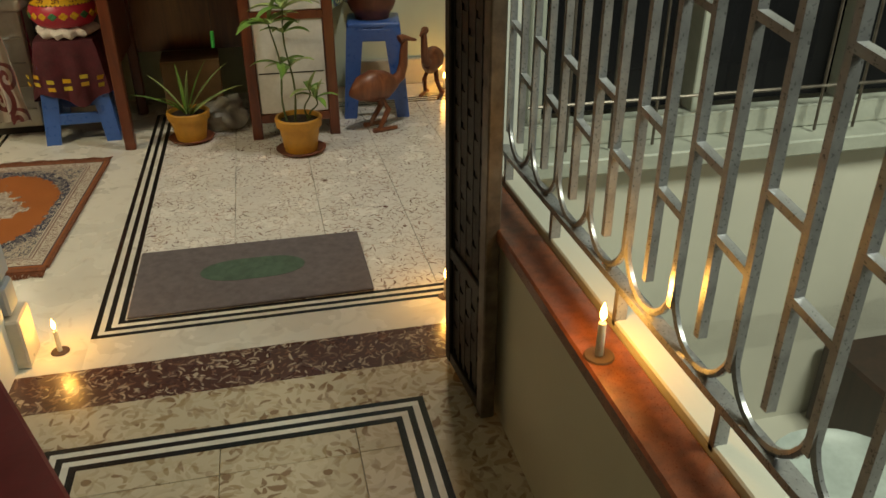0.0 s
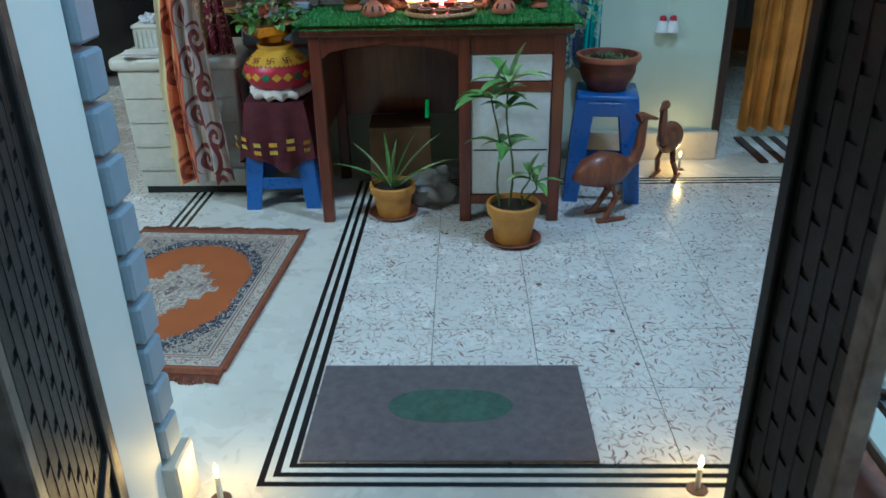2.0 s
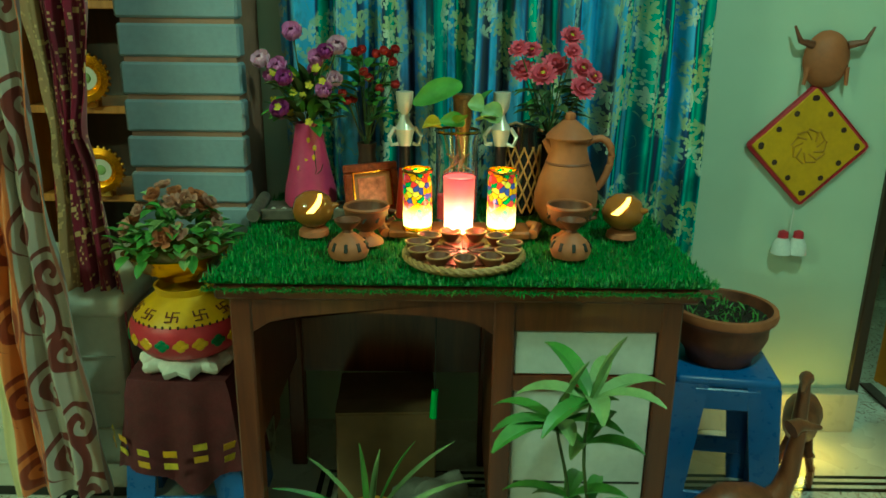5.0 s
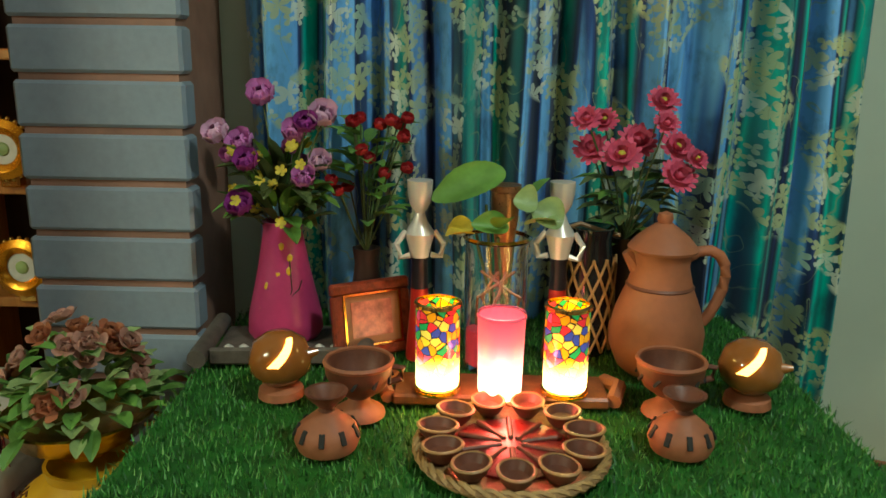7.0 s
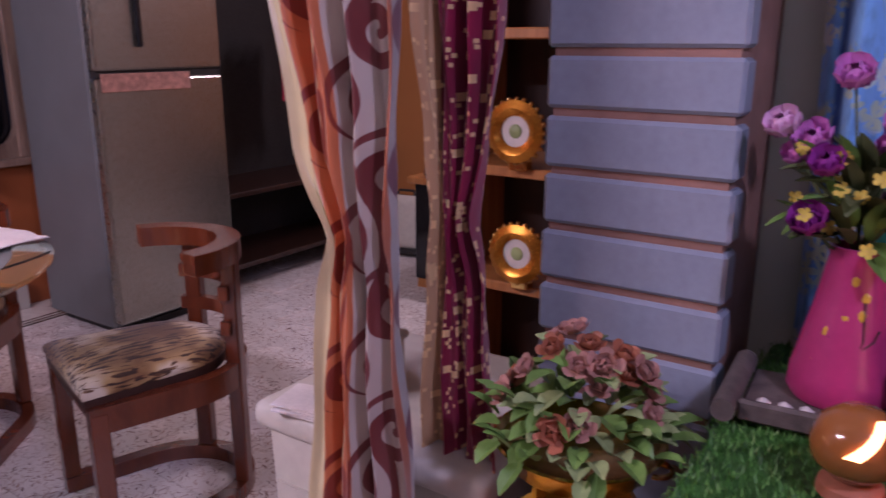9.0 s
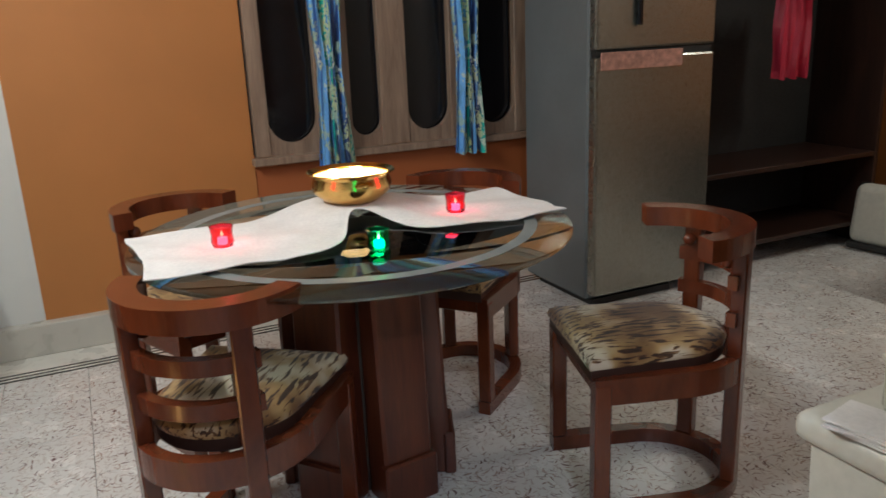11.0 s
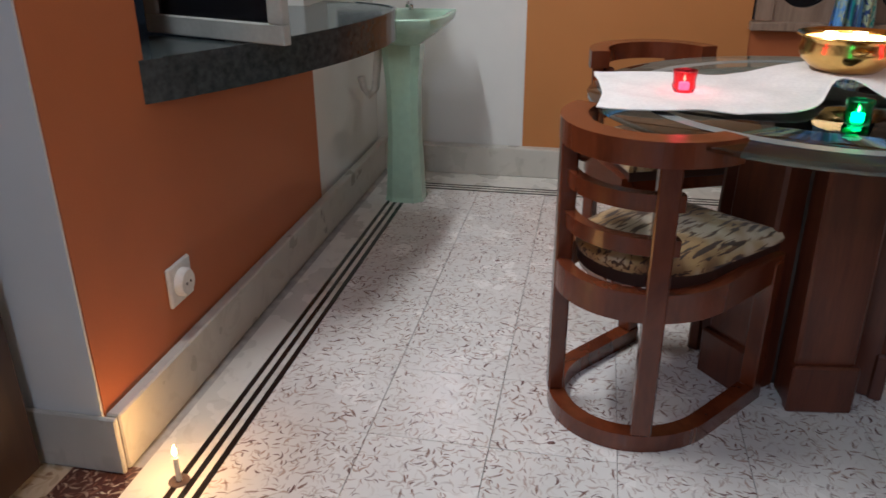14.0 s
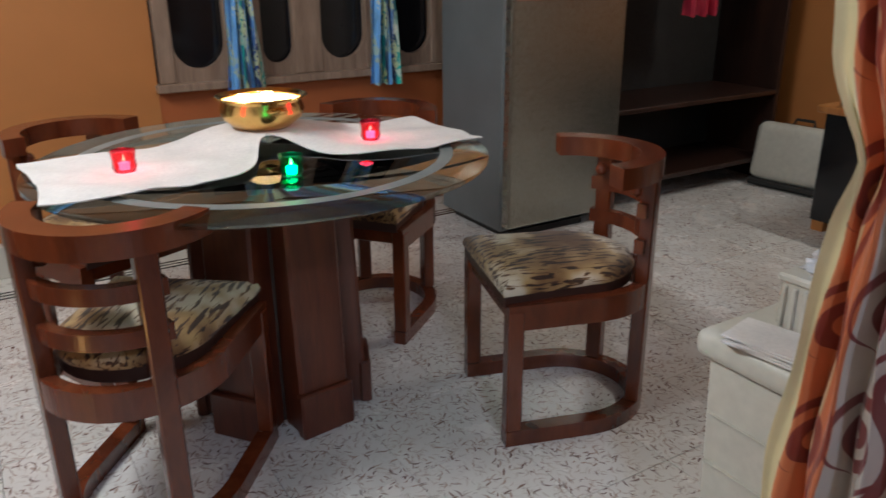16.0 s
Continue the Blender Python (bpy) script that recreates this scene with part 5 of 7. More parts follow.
def desk():
    t = thing("desk", "red-brown wooden desk with a white drawer and cupboard door", "desk")
    part("top", box((DX0 - 0.025, DY0 - 0.02, 0.73), (DX1 + 0.025, DY1, DTOP), 0.006), "desk", t)
    for x, y in ((DX0, DY0), (DX0, DY1 - 0.05)):
        part("leg", box((x, y, 0), (x + 0.045, y + 0.045, 0.73), 0.004), "desk", t)
    # shallow arched rail over the knee hole
    n = 14
    bm = bmesh.new()
    pts = [(DX0 + 0.045, 0.73), (0.455, 0.73)] + [(0.455 - (0.455 - DX0 - 0.045) * k / n, 0.650 + 0.045 * math.sin(math.pi * min(1, max(0, k / n))) ** 0.45) for k in range(n + 1)]
    lo = [bm.verts.new((x, DY0 + 0.005, z)) for x, z in pts]
    hi = [bm.verts.new((x, DY0 + 0.035, z)) for x, z in pts]
    bm.faces.new(lo)
    bm.faces.new(hi)
    for k in range(len(pts)):
        bm.faces.new((lo[k], lo[(k + 1) % len(pts)], hi[(k + 1) % len(pts)], hi[k]))
    bmesh.ops.triangulate(bm, faces=[f for f in bm.faces if len(f.verts) > 4])
    part("arched_rail", bm, "desk", t)
    for x in (0.455, 0.80):
        part("leg", box((x, DY0, 0), (x + 0.045, DY0 + 0.045, 0.73), 0.004), "desk", t)
        part("leg", box((x, DY1 - 0.05, 0), (x + 0.045, DY1 - 0.005, 0.73), 0.004), "desk", t)
        part("side_panel", box((x + 0.012, DY0 + 0.045, 0.09), (x + 0.033, DY1 - 0.05, 0.73)), "desk", t)
    part("drawer_rail", box((0.50, DY0 + 0.004, 0.66), (0.80, DY0 + 0.03, 0.73)), "desk", t)
    part("drawer_rail", box((0.50, DY0 + 0.004, 0.522), (0.80, DY0 + 0.03, 0.556)), "desk", t)
    part("foot_rail", box((0.50, DY0 + 0.004, 0.075), (0.80, DY0 + 0.03, 0.112)), "desk", t)
    part("drawer", box((0.502, DY0 + 0.009, 0.558), (0.798, DY0 + 0.4, 0.658), 0.003), "white_laminate", t, "white drawer front")
    part("cupboard_door", box((0.502, DY0 + 0.009, 0.115), (0.798, DY0 + 0.03, 0.520), 0.003), "white_laminate", t, "white cupboard door")
    part("door_groove", box((0.51, DY0 + 0.0075, 0.292), (0.79, DY0 + 0.010, 0.297)), "dark_gap", t)
    part("side_panel", box((DX0 + 0.012, DY0 + 0.045, 0.35), (DX0 + 0.03, DY1 - 0.05, 0.73)), "desk", t)
    part("back_panel", box((DX0 + 0.02, DY1 - 0.03, 0.3), (0.455, DY1 - 0.012, 0.73)), "desk", t)


desk()


def grass_mat():
    t = thing("grass_mat", "bright green artificial grass mat laid over the desk top", "mat")
    x0, x1, y0, y1 = DX0 - 0.045, DX1 + 0.055, DY0 - 0.035, DY1 + 0.16
    part("backing", box((x0 + 0.01, y0 + 0.01, DTOP + 0.0005), (x1 - 0.01, y1, DTOP + 0.012), 0.004), "grass", t)
    rnd = random.Random(12)
    verts, faces = [], []
    for _ in range(34000):
        x, y = rnd.uniform(x0, x1), rnd.uniform(y0, y1)
        if rnd.random() < 0.12:
            y = y0 + rnd.uniform(-0.004, 0.02)
        a, ln = rnd.uniform(0, 6.283), rnd.uniform(0.009, 0.021)
        lean = rnd.uniform(0.1, 0.9)
        dx, dy = math.cos(a), math.sin(a)
        w = 0.0018
        z = DTOP + 0.008
        hang = -0.016 if (y < y0 + 0.012 or x < x0 + 0.01 or x > x1 - 0.01) and rnd.random() < 0.7 else 0.0
        k = len(verts)
        tip = (x + dx * ln * lean, y + dy * ln * lean - (0.008 if hang else 0), z + ln * math.sqrt(max(0.1, 1 - lean * lean)) + hang * 1.6)
        verts += [(x - dy * w, y + dx * w, z + hang), (x + dy * w, y - dx * w, z + hang), tip]
        faces.append((k, k + 1, k + 2))
    data = bpy.data.meshes.new("turf")
    data.from_pydata(verts, [], faces)
    m, nt, b = tree("grass_blade_plastic")
    geo = nt.nodes.new("ShaderNodeNewGeometry")
    c = ramp(nt, geo.outputs["Random Per Island"], [(0.0, (0.014, 0.065, 0.010)), (0.45, (0.045, 0.18, 0.026)), (0.85, (0.11, 0.32, 0.06)), (1.0, (0.24, 0.44, 0.13))])
    nt.links.new(c, b.inputs["Base Color"])
    b.inputs["Roughness"].default_value = 0.5
    data.materials.append(m)
    ob = new("turf", data)
    ob.parent = t
    ob["kind"] = "stuff"


grass_mat()
GZ = DTOP + 0.022


# ---- leaves and flowers ----
def leaf(bm, base, way, length, width, droop=0.3, fold=0.25, seg=6):
    """A pointed leaf that rises along way and bends down towards its tip."""
    base, way = Vector(base), Vector(way).normalized()
    side = way.cross(Vector((0, 0, 1)))
    side = side.normalized() if side.length > 1e-3 else Vector((1, 0, 0))
    p, rows = base.copy(), []
    for k in range(seg + 1):
        u = k / seg
        w = width * (math.sin(math.pi * min(1, u * 0.92 + 0.06)) ** 0.75)
        lift = side.cross(way).normalized() * (w * fold)
        rows.append([bm.verts.new(p - side * w / 2 + lift), bm.verts.new(p), bm.verts.new(p + side * w / 2 + lift)])
        way = (way + Vector((0, 0, -droop / seg * (0.5 + u)))).normalized()
        p = p + way * (length / seg)
    for a, b in zip(rows, rows[1:]):
        for i in (0, 1):
            bm.faces.new((a[i], a[i + 1], b[i + 1], b[i]))


def bloom(bm, at, r, petals=9, layers=2, up=(0, 0, 1), seed=0, cup=0.35, wide=1.0):
    """A blossom of cupped petals round a centre."""
    rnd = random.Random(seed)
    turn = Vector(up).to_track_quat("Z", "Y").to_matrix()
    at = Vector(at)
    for layer in range(layers):
        for k in range(petals):
            a = 6.283 * (k + 0.5 * layer) / petals + rnd.uniform(-0.1, 0.1)
            tilt = cup + 0.45 * layer
            ln = r * (1 - 0.24 * layer) * rnd.uniform(0.9, 1.05)
            out = Vector((math.cos(a), math.sin(a), 0))
            side = Vector((-math.sin(a), math.cos(a), 0))
            pts = []
            for u, w in ((0.05, 0.1), (0.55, 0.34), (0.9, 0.30), (1.0, 0.08)):
                c = out * ln * u * math.cos(tilt * u) + Vector((0, 0, ln * u * math.sin(tilt * u)))
                pts.append([bm.verts.new(at + turn @ (c - side * w * wide * r)), bm.verts.new(at + turn @ (c + side * w * wide * r))])
            for p, q in zip(pts, pts[1:]):
                bm.faces.new((p[0], p[1], q[1], q[0]))


# ---- stools ----
def plastic_stool(m, label, top=0.40, w0=0.135, w1=0.185):
    t = thing("plastic_stool", label, "stool", m, "plastic stools")
    part("seat", box((-w0, -w0, top - 0.03), (w0, w0, top), 0.012, seg=3), "blue_plastic", t, smooth=True)
    for sx in (-1, 1):
        for sy in (-1, 1):
            bm = bmesh.new()
            hi = [(sx * w0, sy * w0), (sx * (w0 - 0.08), sy * w0), (sx * (w0 - 0.08), sy * (w0 - 0.012)), (sx * (w0 - 0.012), sy * (w0 - 0.012)), (sx * (w0 - 0.012), sy * (w0 - 0.08)), (sx * w0, sy * (w0 - 0.08))]
            lo = [(sx * w1, sy * w1), (sx * (w1 - 0.06), sy * w1), (sx * (w1 - 0.06), sy * (w1 - 0.012)), (sx * (w1 - 0.012), sy * (w1 - 0.012)), (sx * (w1 - 0.012), sy * (w1 - 0.06)), (sx * w1, sy * (w1 - 0.06))]
            a = [bm.verts.new((x, y, 0)) for x, y in lo]
            b = [bm.verts.new((x, y, top - 0.02)) for x, y in hi]
            bm.faces.new(a)
            bm.faces.new(b)
            for k in range(6):
                bm.faces.new((a[k], a[(k + 1) % 6], b[(k + 1) % 6], b[k]))
            part("leg", bm, "blue_plastic", t)
    for k in range(4):
        mid = w0 + (w1 - w0) * 0.72
        a = part("stretcher", box((-mid + 0.03, mid - 0.014, 0.085), (mid - 0.03, mid - 0.002, 0.135), 0.003), "blue_plastic", t)
        a.matrix_basis = pose(0, 0, 0, 0, 0, 90 * k)
        up = w0 + (w1 - w0) * 0.12
        a = part("apron", box((-up + 0.05, up - 0.014, top - 0.085), (up - 0.05, up - 0.002, top - 0.028), 0.003), "blue_plastic", t)
        a.matrix_basis = pose(0, 0, 0, 0, 0, 90 * k)
    return t


plastic_stool(pose(-0.285, 1.80, 0, 0, 0, 2), "blue plastic stool under a maroon cloth", 0.44, 0.12, 0.155)
plastic_stool(pose(1.065, 1.845, 0, 0, 0, -8), "blue plastic stool carrying a clay bowl of plants", 0.445, 0.125, 0.157)


def stool_cloth():
    t = thing("stool_cloth", "maroon cloth with yellow squares draped over the stool", "cloth", pose(-0.285, 1.80, 0))
    bm = bmesh.new()
    n, rings = 64, []
    levels = [(0.0, 0.446, 0), (0.10, 0.447, 0), (0.128, 0.444, 0), (0.140, 0.40, 0.3), (0.150, 0.32, 0.7), (0.160, 0.25, 1), (0.166, 0.20, 1)]
    for r, z, k in levels:
        ring = []
        for i in range(n):
            a = 6.283 * i / n
            sq = 1 / max(abs(math.cos(a)), abs(math.sin(a))) ** 0.75
            f = 1 + 0.10 * k * math.sin(9 * a + 1)
            drop = 0.03 * k * math.sin(4 * a + 0.8)
            ring.append(bm.verts.new((r * sq * f * math.cos(a), r * sq * f * math.sin(a), z - drop)))
        rings.append(ring)
    for a, b in zip(rings, rings[1:]):
        for i in range(n):
            bm.faces.new((a[i], a[(i + 1) % n], b[(i + 1) % n], b[i]))
    part("cloth", bm, simple("maroon_cloth", (0.085, 0.012, 0.022), 0.85, vary=0.3, scale=20), t, smooth=True)
    for k in range(7):
        a = radians(-150 + 20 * k)
        for j in (0, 1):
            bm = box((-0.016, -0.001, 0), (0.016, 0.001, 0.017), m=pose(0.198 * math.cos(a), 0.198 * math.sin(a), 0.255 + 0.032 * j + 0.01 * math.sin(k * 2), 8, 0, math.degrees(a) + 90))
            part("woven_square", bm, "yellow" if (k + j) % 2 else "yellow_paint", t)


stool_cloth()


def cloth_ring():
    t = thing("white_napkin", "crumpled white cloth ring under the painted pot", "cloth", pose(-0.275, 1.78, 0.45))
    bm = bmesh.new()
    n, m = 48, 10
    rows = []
    for i in range(n):
        a = 6.283 * i / n
        row = []
        for j in range(m):
            b = 6.283 * j / m
            r = 0.088 + 0.030 * math.cos(b) * (1 + 0.25 * math.sin(7 * a)) + 0.008 * math.sin(13 * a)
            row.append(bm.verts.new((r * math.cos(a), r * math.sin(a), 0.022 + 0.022 * math.sin(b) + 0.005 * math.sin(11 * a))))
        rows.append(row)
    for i in range(n):
        for j in range(m):
            bm.faces.new((rows[i][j], rows[(i + 1) % n][j], rows[(i + 1) % n][(j + 1) % m], rows[i][(j + 1) % m]))
    part("cloth", bm, "cloth", t, smooth=True)


cloth_ring()


def painted_pot():
    t = thing("painted_pot", "round clay pot painted red below and yellow above, with leaf marks", "pot", pose(-0.275, 1.78, 0.478) @ Matrix.Diagonal((1.04, 1.04, 0.84, 1)))
    prof = [(0, 0), (0.06, 0.004), (0.106, 0.028), (0.130, 0.066), (0.133, 0.090), (0.128, 0.116), (0.1205, 0.132)]
    part("red_belly", lathe(prof, 40), "red_paint", t, "red painted belly", True)
    part("yellow_shoulder", lathe([(0.121, 0.1315), (0.106, 0.154), (0.085, 0.174), (0.066, 0.194), (0.07, 0.215), (0.064, 0.215), (0.058, 0.19), (0, 0.18)], 40), "yellow_paint", t, "yellow painted shoulder", True)
    for k in range(10):
        a = radians(-170 + 18 * k)
        bm = bmesh.new()
        for q in range(4):
            ball(bm, (0.009 * math.cos(q * 1.571), 0, 0.009 * math.sin(q * 1.571)), 0.0105, 6)
        for v in bm.verts:
            v.co.y *= 0.25
        p = part("leaf_mark", bm, ("yellow_paint", "green_paint", "yellow_paint")[k % 3], t)
        p.matrix_basis = pose(0.1325 * math.cos(a), 0.1325 * math.sin(a), 0.084, 0, 0, math.degrees(a) + 90)
    for k in range(5):
        a = radians(-158 + 34 * k)
        bm = bmesh.new()
        s, w = 0.015, 0.0018
        for lo, hi in (((-s, 0, -w), (s, 0.002, w)), ((-w, 0, -s), (w, 0.002, -w)), ((-w, 0, w), (w, 0.002, s)), ((w, 0, s - 2 * w), (s, 0.002, s)), ((-s, 0, -s), (-w, 0.002, -s + 2 * w)), ((s - 2 * w, 0, -s), (s, 0.002, -w)), ((-s, 0, w), (-s + 2 * w, 0.002, s))):
            box(lo, hi, bm=bm)
        p = part("painted_sign", bm, "desk", t, "brown painted angular mark")
        p.matrix_basis = pose(0.1045 * math.cos(a), 0.1045 * math.sin(a), 0.157, 0, 0, math.degrees(a) + 90) @ pose(0, 0, 0, -48, 0, 0)
    tri = bmesh.new()
    for k in range(44):
        a = 6.283 * k / 44
        box((-0.002, -0.001, 0), (0.002, 0.001, 0.009), bm=tri, m=pose(0.1215 * math.cos(a), 0.1215 * math.sin(a), 0.129, 0, 0, math.degrees(a) + 90))
    part("dash_row", tri, "dark_paint", t)


painted_pot()


def flower_bowl():
    t = thing("flower_bowl", "brass bowl of dusty pink cloth flowers and green leaves", "flower bowl", pose(-0.295, 1.80, 0.664))
    part("bowl", lathe([(0, 0), (0.045, 0.0), (0.055, 0.012), (0.098, 0.035), (0.112, 0.062), (0.122, 0.072), (0.118, 0.074), (0.105, 0.062), (0, 0.03)], 36), "gold", t, smooth=True)
    for s in (-1, 1):
        pts = [(s * (0.113 + 0.02 * math.sin(a)), 0.02 * math.cos(a), 0.058) for a in [radians(q * 20) for q in range(10)]]
        part("handle", tube(pts, 0.004), "gold", t, smooth=True)
    rnd = random.Random(21)
    green, pale = bmesh.new(), bmesh.new()
    for k in range(130):
        a, r = rnd.uniform(0, 6.283), 0.125 * math.sqrt(rnd.random())
        z = 0.06 + 0.15 * (1 - (r / 0.13) ** 2) * rnd.uniform(0.3, 1.0)
        way = (math.cos(a) * rnd.uniform(0.3, 1.2), math.sin(a) * rnd.uniform(0.3, 1.2), rnd.uniform(-0.3, 0.8))
        leaf(green if k % 3 else pale, (r * math.cos(a), r * math.sin(a), z), way, rnd.uniform(0.035, 0.06), rnd.uniform(0.022, 0.036), 0.6, 0.25, 4)
    for k in range(26):
        a, r = rnd.uniform(0, 6.283), 0.115 * math.sqrt(rnd.random())
        z = 0.075 + 0.15 * (1 - (r / 0.14) ** 2) * rnd.uniform(0.6, 1.05)
        up = (math.cos(a) * r * 9, math.sin(a) * r * 9 - 0.3, 0.7)
        one = bmesh.new()
        bloom(one, (r * math.cos(a), r * math.sin(a), z), rnd.uniform(0.021, 0.030), 5, 3, up, k, 0.5)
        part("flower", one, "dusty" if k % 3 else "terracotta", t)
    part("foliage", green, "leaf", t)["kind"] = "stuff"
    part("pale_foliage", pale, "leaf_pale", t)["kind"] = "stuff"


flower_bowl()


# ---- plant pots ----
def plant_pot(x, y, r, h, label):
    t = thing("potted_plant", label, "potted plant", pose(x, y, 0), "potted plants")
    part("saucer", lathe([(0, 0), (r * 1.02, 0), (r * 1.22, 0.016), (r * 1.17, 0.018), (r * 0.98, 0.006), (0, 0.006)], 32), "terra_dark", t, smooth=True)
    part("pot", lathe([(0, 0.007), (r * 0.78, 0.007), (r * 0.98, h * 0.74), (r * 1.10, h * 0.75), (r * 1.14, h * 0.97), (r * 1.10, h), (r * 1.0, h), (r * 0.97, h * 0.86), (0, h * 0.86)], 36), "pot", t, smooth=True)
    bm = lathe([(0, h * 0.885), (r * 0.6, h * 0.89), (r * 0.975, h * 0.875)], 24)
    part("soil", bm, "soil", t)
    return t, h * 0.88


def strap_plant():
    t, z = plant_pot(0.185, 1.585, 0.082, 0.135, "yellow clay pot with a pale striped strap-leaved plant")
    rnd = random.Random(6)
    tips = [(-0.24, -0.02, 0.05), (-0.17, 0.0, 0.15), (-0.015, -0.02, 0.22), (0.03, 0.03, 0.18), (0.13, -0.02, 0.21), (0.22, 0.02, 0.17), (0.16, -0.06, 0.04), (0.11, -0.12, 0.02), (-0.09, -0.14, 0.06), (0.24, 0.04, 0.05)]
    for k, tip in enumerate(tips):
        bm = bmesh.new()
        ln = Vector(tip).length
        leaf(bm, (rnd.uniform(-0.012, 0.012), rnd.uniform(-0.012, 0.012), z - 0.01), (tip[0] * 0.8, tip[1] * 0.8, tip[2] + 0.10), ln * 1.08, 0.022, 0.55, 0.3, 8)
        part("leaf", bm, "leaf_pale" if k % 2 else "leaf", t)


strap_plant()


def tall_plant():
    t, z = plant_pot(0.655, 1.325, 0.088, 0.155, "yellow clay pot with tall leafy green stems")
    rnd = random.Random(9)
    stems = [((-0.045, 0.0), (-0.075, 0.02, 0.40), (0.55, 1.0)), ((-0.01, -0.01), (-0.025, 0.0, 0.46), (0.5, 0.75, 1.0)), ((0.03, 0.0), (0.05, -0.01, 0.13), (1.0,)), ((0.05, 0.02), (0.085, 0.0, 0.09), (1.0,))]
    for (bx, by), (tx, ty, h), tiers in stems:
        pts = [(bx + (tx - bx) * u + 0.010 * math.sin(u * 7 + bx * 60), by + (ty - by) * u, z + h * u) for u in [k / 10 for k in range(11)]]
        part("stem", tube(pts, 0.005, 6, taper=0.6), "stem", t, smooth=True)
        for u in tiers:
            p = pts[int(round(u * 10))]
            n = 7 if u == 1.0 and h > 0.3 else 4
            first = rnd.uniform(0, 6.283)
            for k in range(n):
                a = first + 6.283 * k / n + rnd.uniform(-0.3, 0.3)
                bm = bmesh.new()
                size = (1.0 if h > 0.3 else 0.65) * (1.0 if u == 1.0 else 0.8)
                leaf(bm, p, (math.cos(a), math.sin(a), rnd.uniform(0.25, 0.9)), rnd.uniform(0.13, 0.18) * size, rnd.uniform(0.036, 0.048) * size, 1.0, 0.22, 8)
                part("leaf", bm, "leaf" if rnd.random() < 0.6 else "leaf_pale", t, smooth=True)
        bm = bmesh.new()
        leaf(bm, pts[-1], (0.30, -0.1, 0.95), 0.15 * (1 if h > 0.3 else 0.6), 0.04, 0.35, 0.3, 7)
        part("leaf", bm, "leaf_pale", t, smooth=True)


tall_plant()


def clay_bowl():
    t = thing("clay_bowl", "wide dark clay bowl of small dry plants on the stool", "bowl", pose(1.062, 1.85, 0.446) @ Matrix.Diagonal((0.80, 0.80, 0.95, 1)))
    part("bowl", lathe([(0, 0), (0.10, 0), (0.105, 0.02), (0.125, 0.04), (0.142, 0.075), (0.142, 0.10), (0.150, 0.118), (0.162, 0.128), (0.160, 0.146), (0.146, 0.148), (0.135, 0.12), (0, 0.11)], 44), "terra_dark", t, smooth=True)
    part("rim", lathe([(0.1625, 0.127), (0.1655, 0.137), (0.1615, 0.149), (0.147, 0.1495), (0.147, 0.146), (0.1585, 0.1455), (0.1595, 0.128)], 44), "terracotta", t, "plain orange clay rim", True)
    part("soil", lathe([(0, 0.130), (0.08, 0.127), (0.138, 0.122)], 24), "soil", t)
    rnd = random.Random(31)
    bm = bmesh.new()
    for k in range(120):
        a, r = rnd.uniform(0, 6.283), 0.12 * math.sqrt(rnd.random())
        leaf(bm, (r * math.cos(a), r * math.sin(a), 0.123), (rnd.uniform(-1, 1), rnd.uniform(-1, 1), 0.8), rnd.uniform(0.015, 0.035), 0.006, 0.6, 0.2, 3)
    ob = part("sprouts", bm, "leaf", t)
    ob["kind"] = "stuff"


clay_bowl()


def wooden_bird(m, s, label):
    """A long-necked carved bird, one plain mesh."""
    bm = bmesh.new()
    body = [(0.0, -0.13, 0.17), (0, -0.09, 0.185), (0, -0.03, 0.19), (0, 0.04, 0.185), (0, 0.09, 0.19)]
    radii = [0.012, 0.05, 0.068, 0.06, 0.025]
    rings = []
    for (x, y, z), r in zip(body, radii):
        rings.append([bm.verts.new((x + 0.8 * r * math.cos(6.283 * k / 14), y, z + r * math.sin(6.283 * k / 14))) for k in range(14)])
    for a, b in zip(rings, rings[1:]):
        for k in range(14):
            bm.faces.new((a[k], a[(k + 1) % 14], b[(k + 1) % 14], b[k]))
    bm.faces.new(rings[0])
    bm.faces.new(rings[-1])
    tube([(0, 0.07, 0.19), (0, 0.11, 0.215), (0, 0.125, 0.26), (0, 0.13, 0.32), (0, 0.135, 0.36)], 0.026, 10, bm, 0.55)
    tube([(0, 0.11, 0.365), (0, 0.13, 0.372), (0, 0.155, 0.365), (0, 0.19, 0.355)], 0.02, 10, bm, 0.25)
    for sx in (-1, 1):
        tube([(sx * 0.02, 0.0, 0.15), (sx * 0.035, 0.03, 0.09), (sx * 0.045, -0.02, 0.012)], 0.016, 8, bm, 0.65)
        tube([(sx * 0.045, -0.05, 0.008), (sx * 0.05, 0.06, 0.008)], 0.012, 6, bm, 0.7)
    for f in bm.faces:
        f.smooth = True
    ob = part("wooden_bird", bm, "bird", None, "", True)
    ob.matrix_basis = m @ Matrix.Diagonal((s, s, s, 1))
    return tagged(ob, label, "statue", "carved birds")


wooden_bird(pose(1.03, 1.54, 0, 0, 0, -72), 1.08, "carved reddish wooden bird statue beside the blue stool")
wooden_bird(pose(1.385, 2.0, 0, 0, 0, 150), 0.98, "carved dark wooden bird statue near the wall")


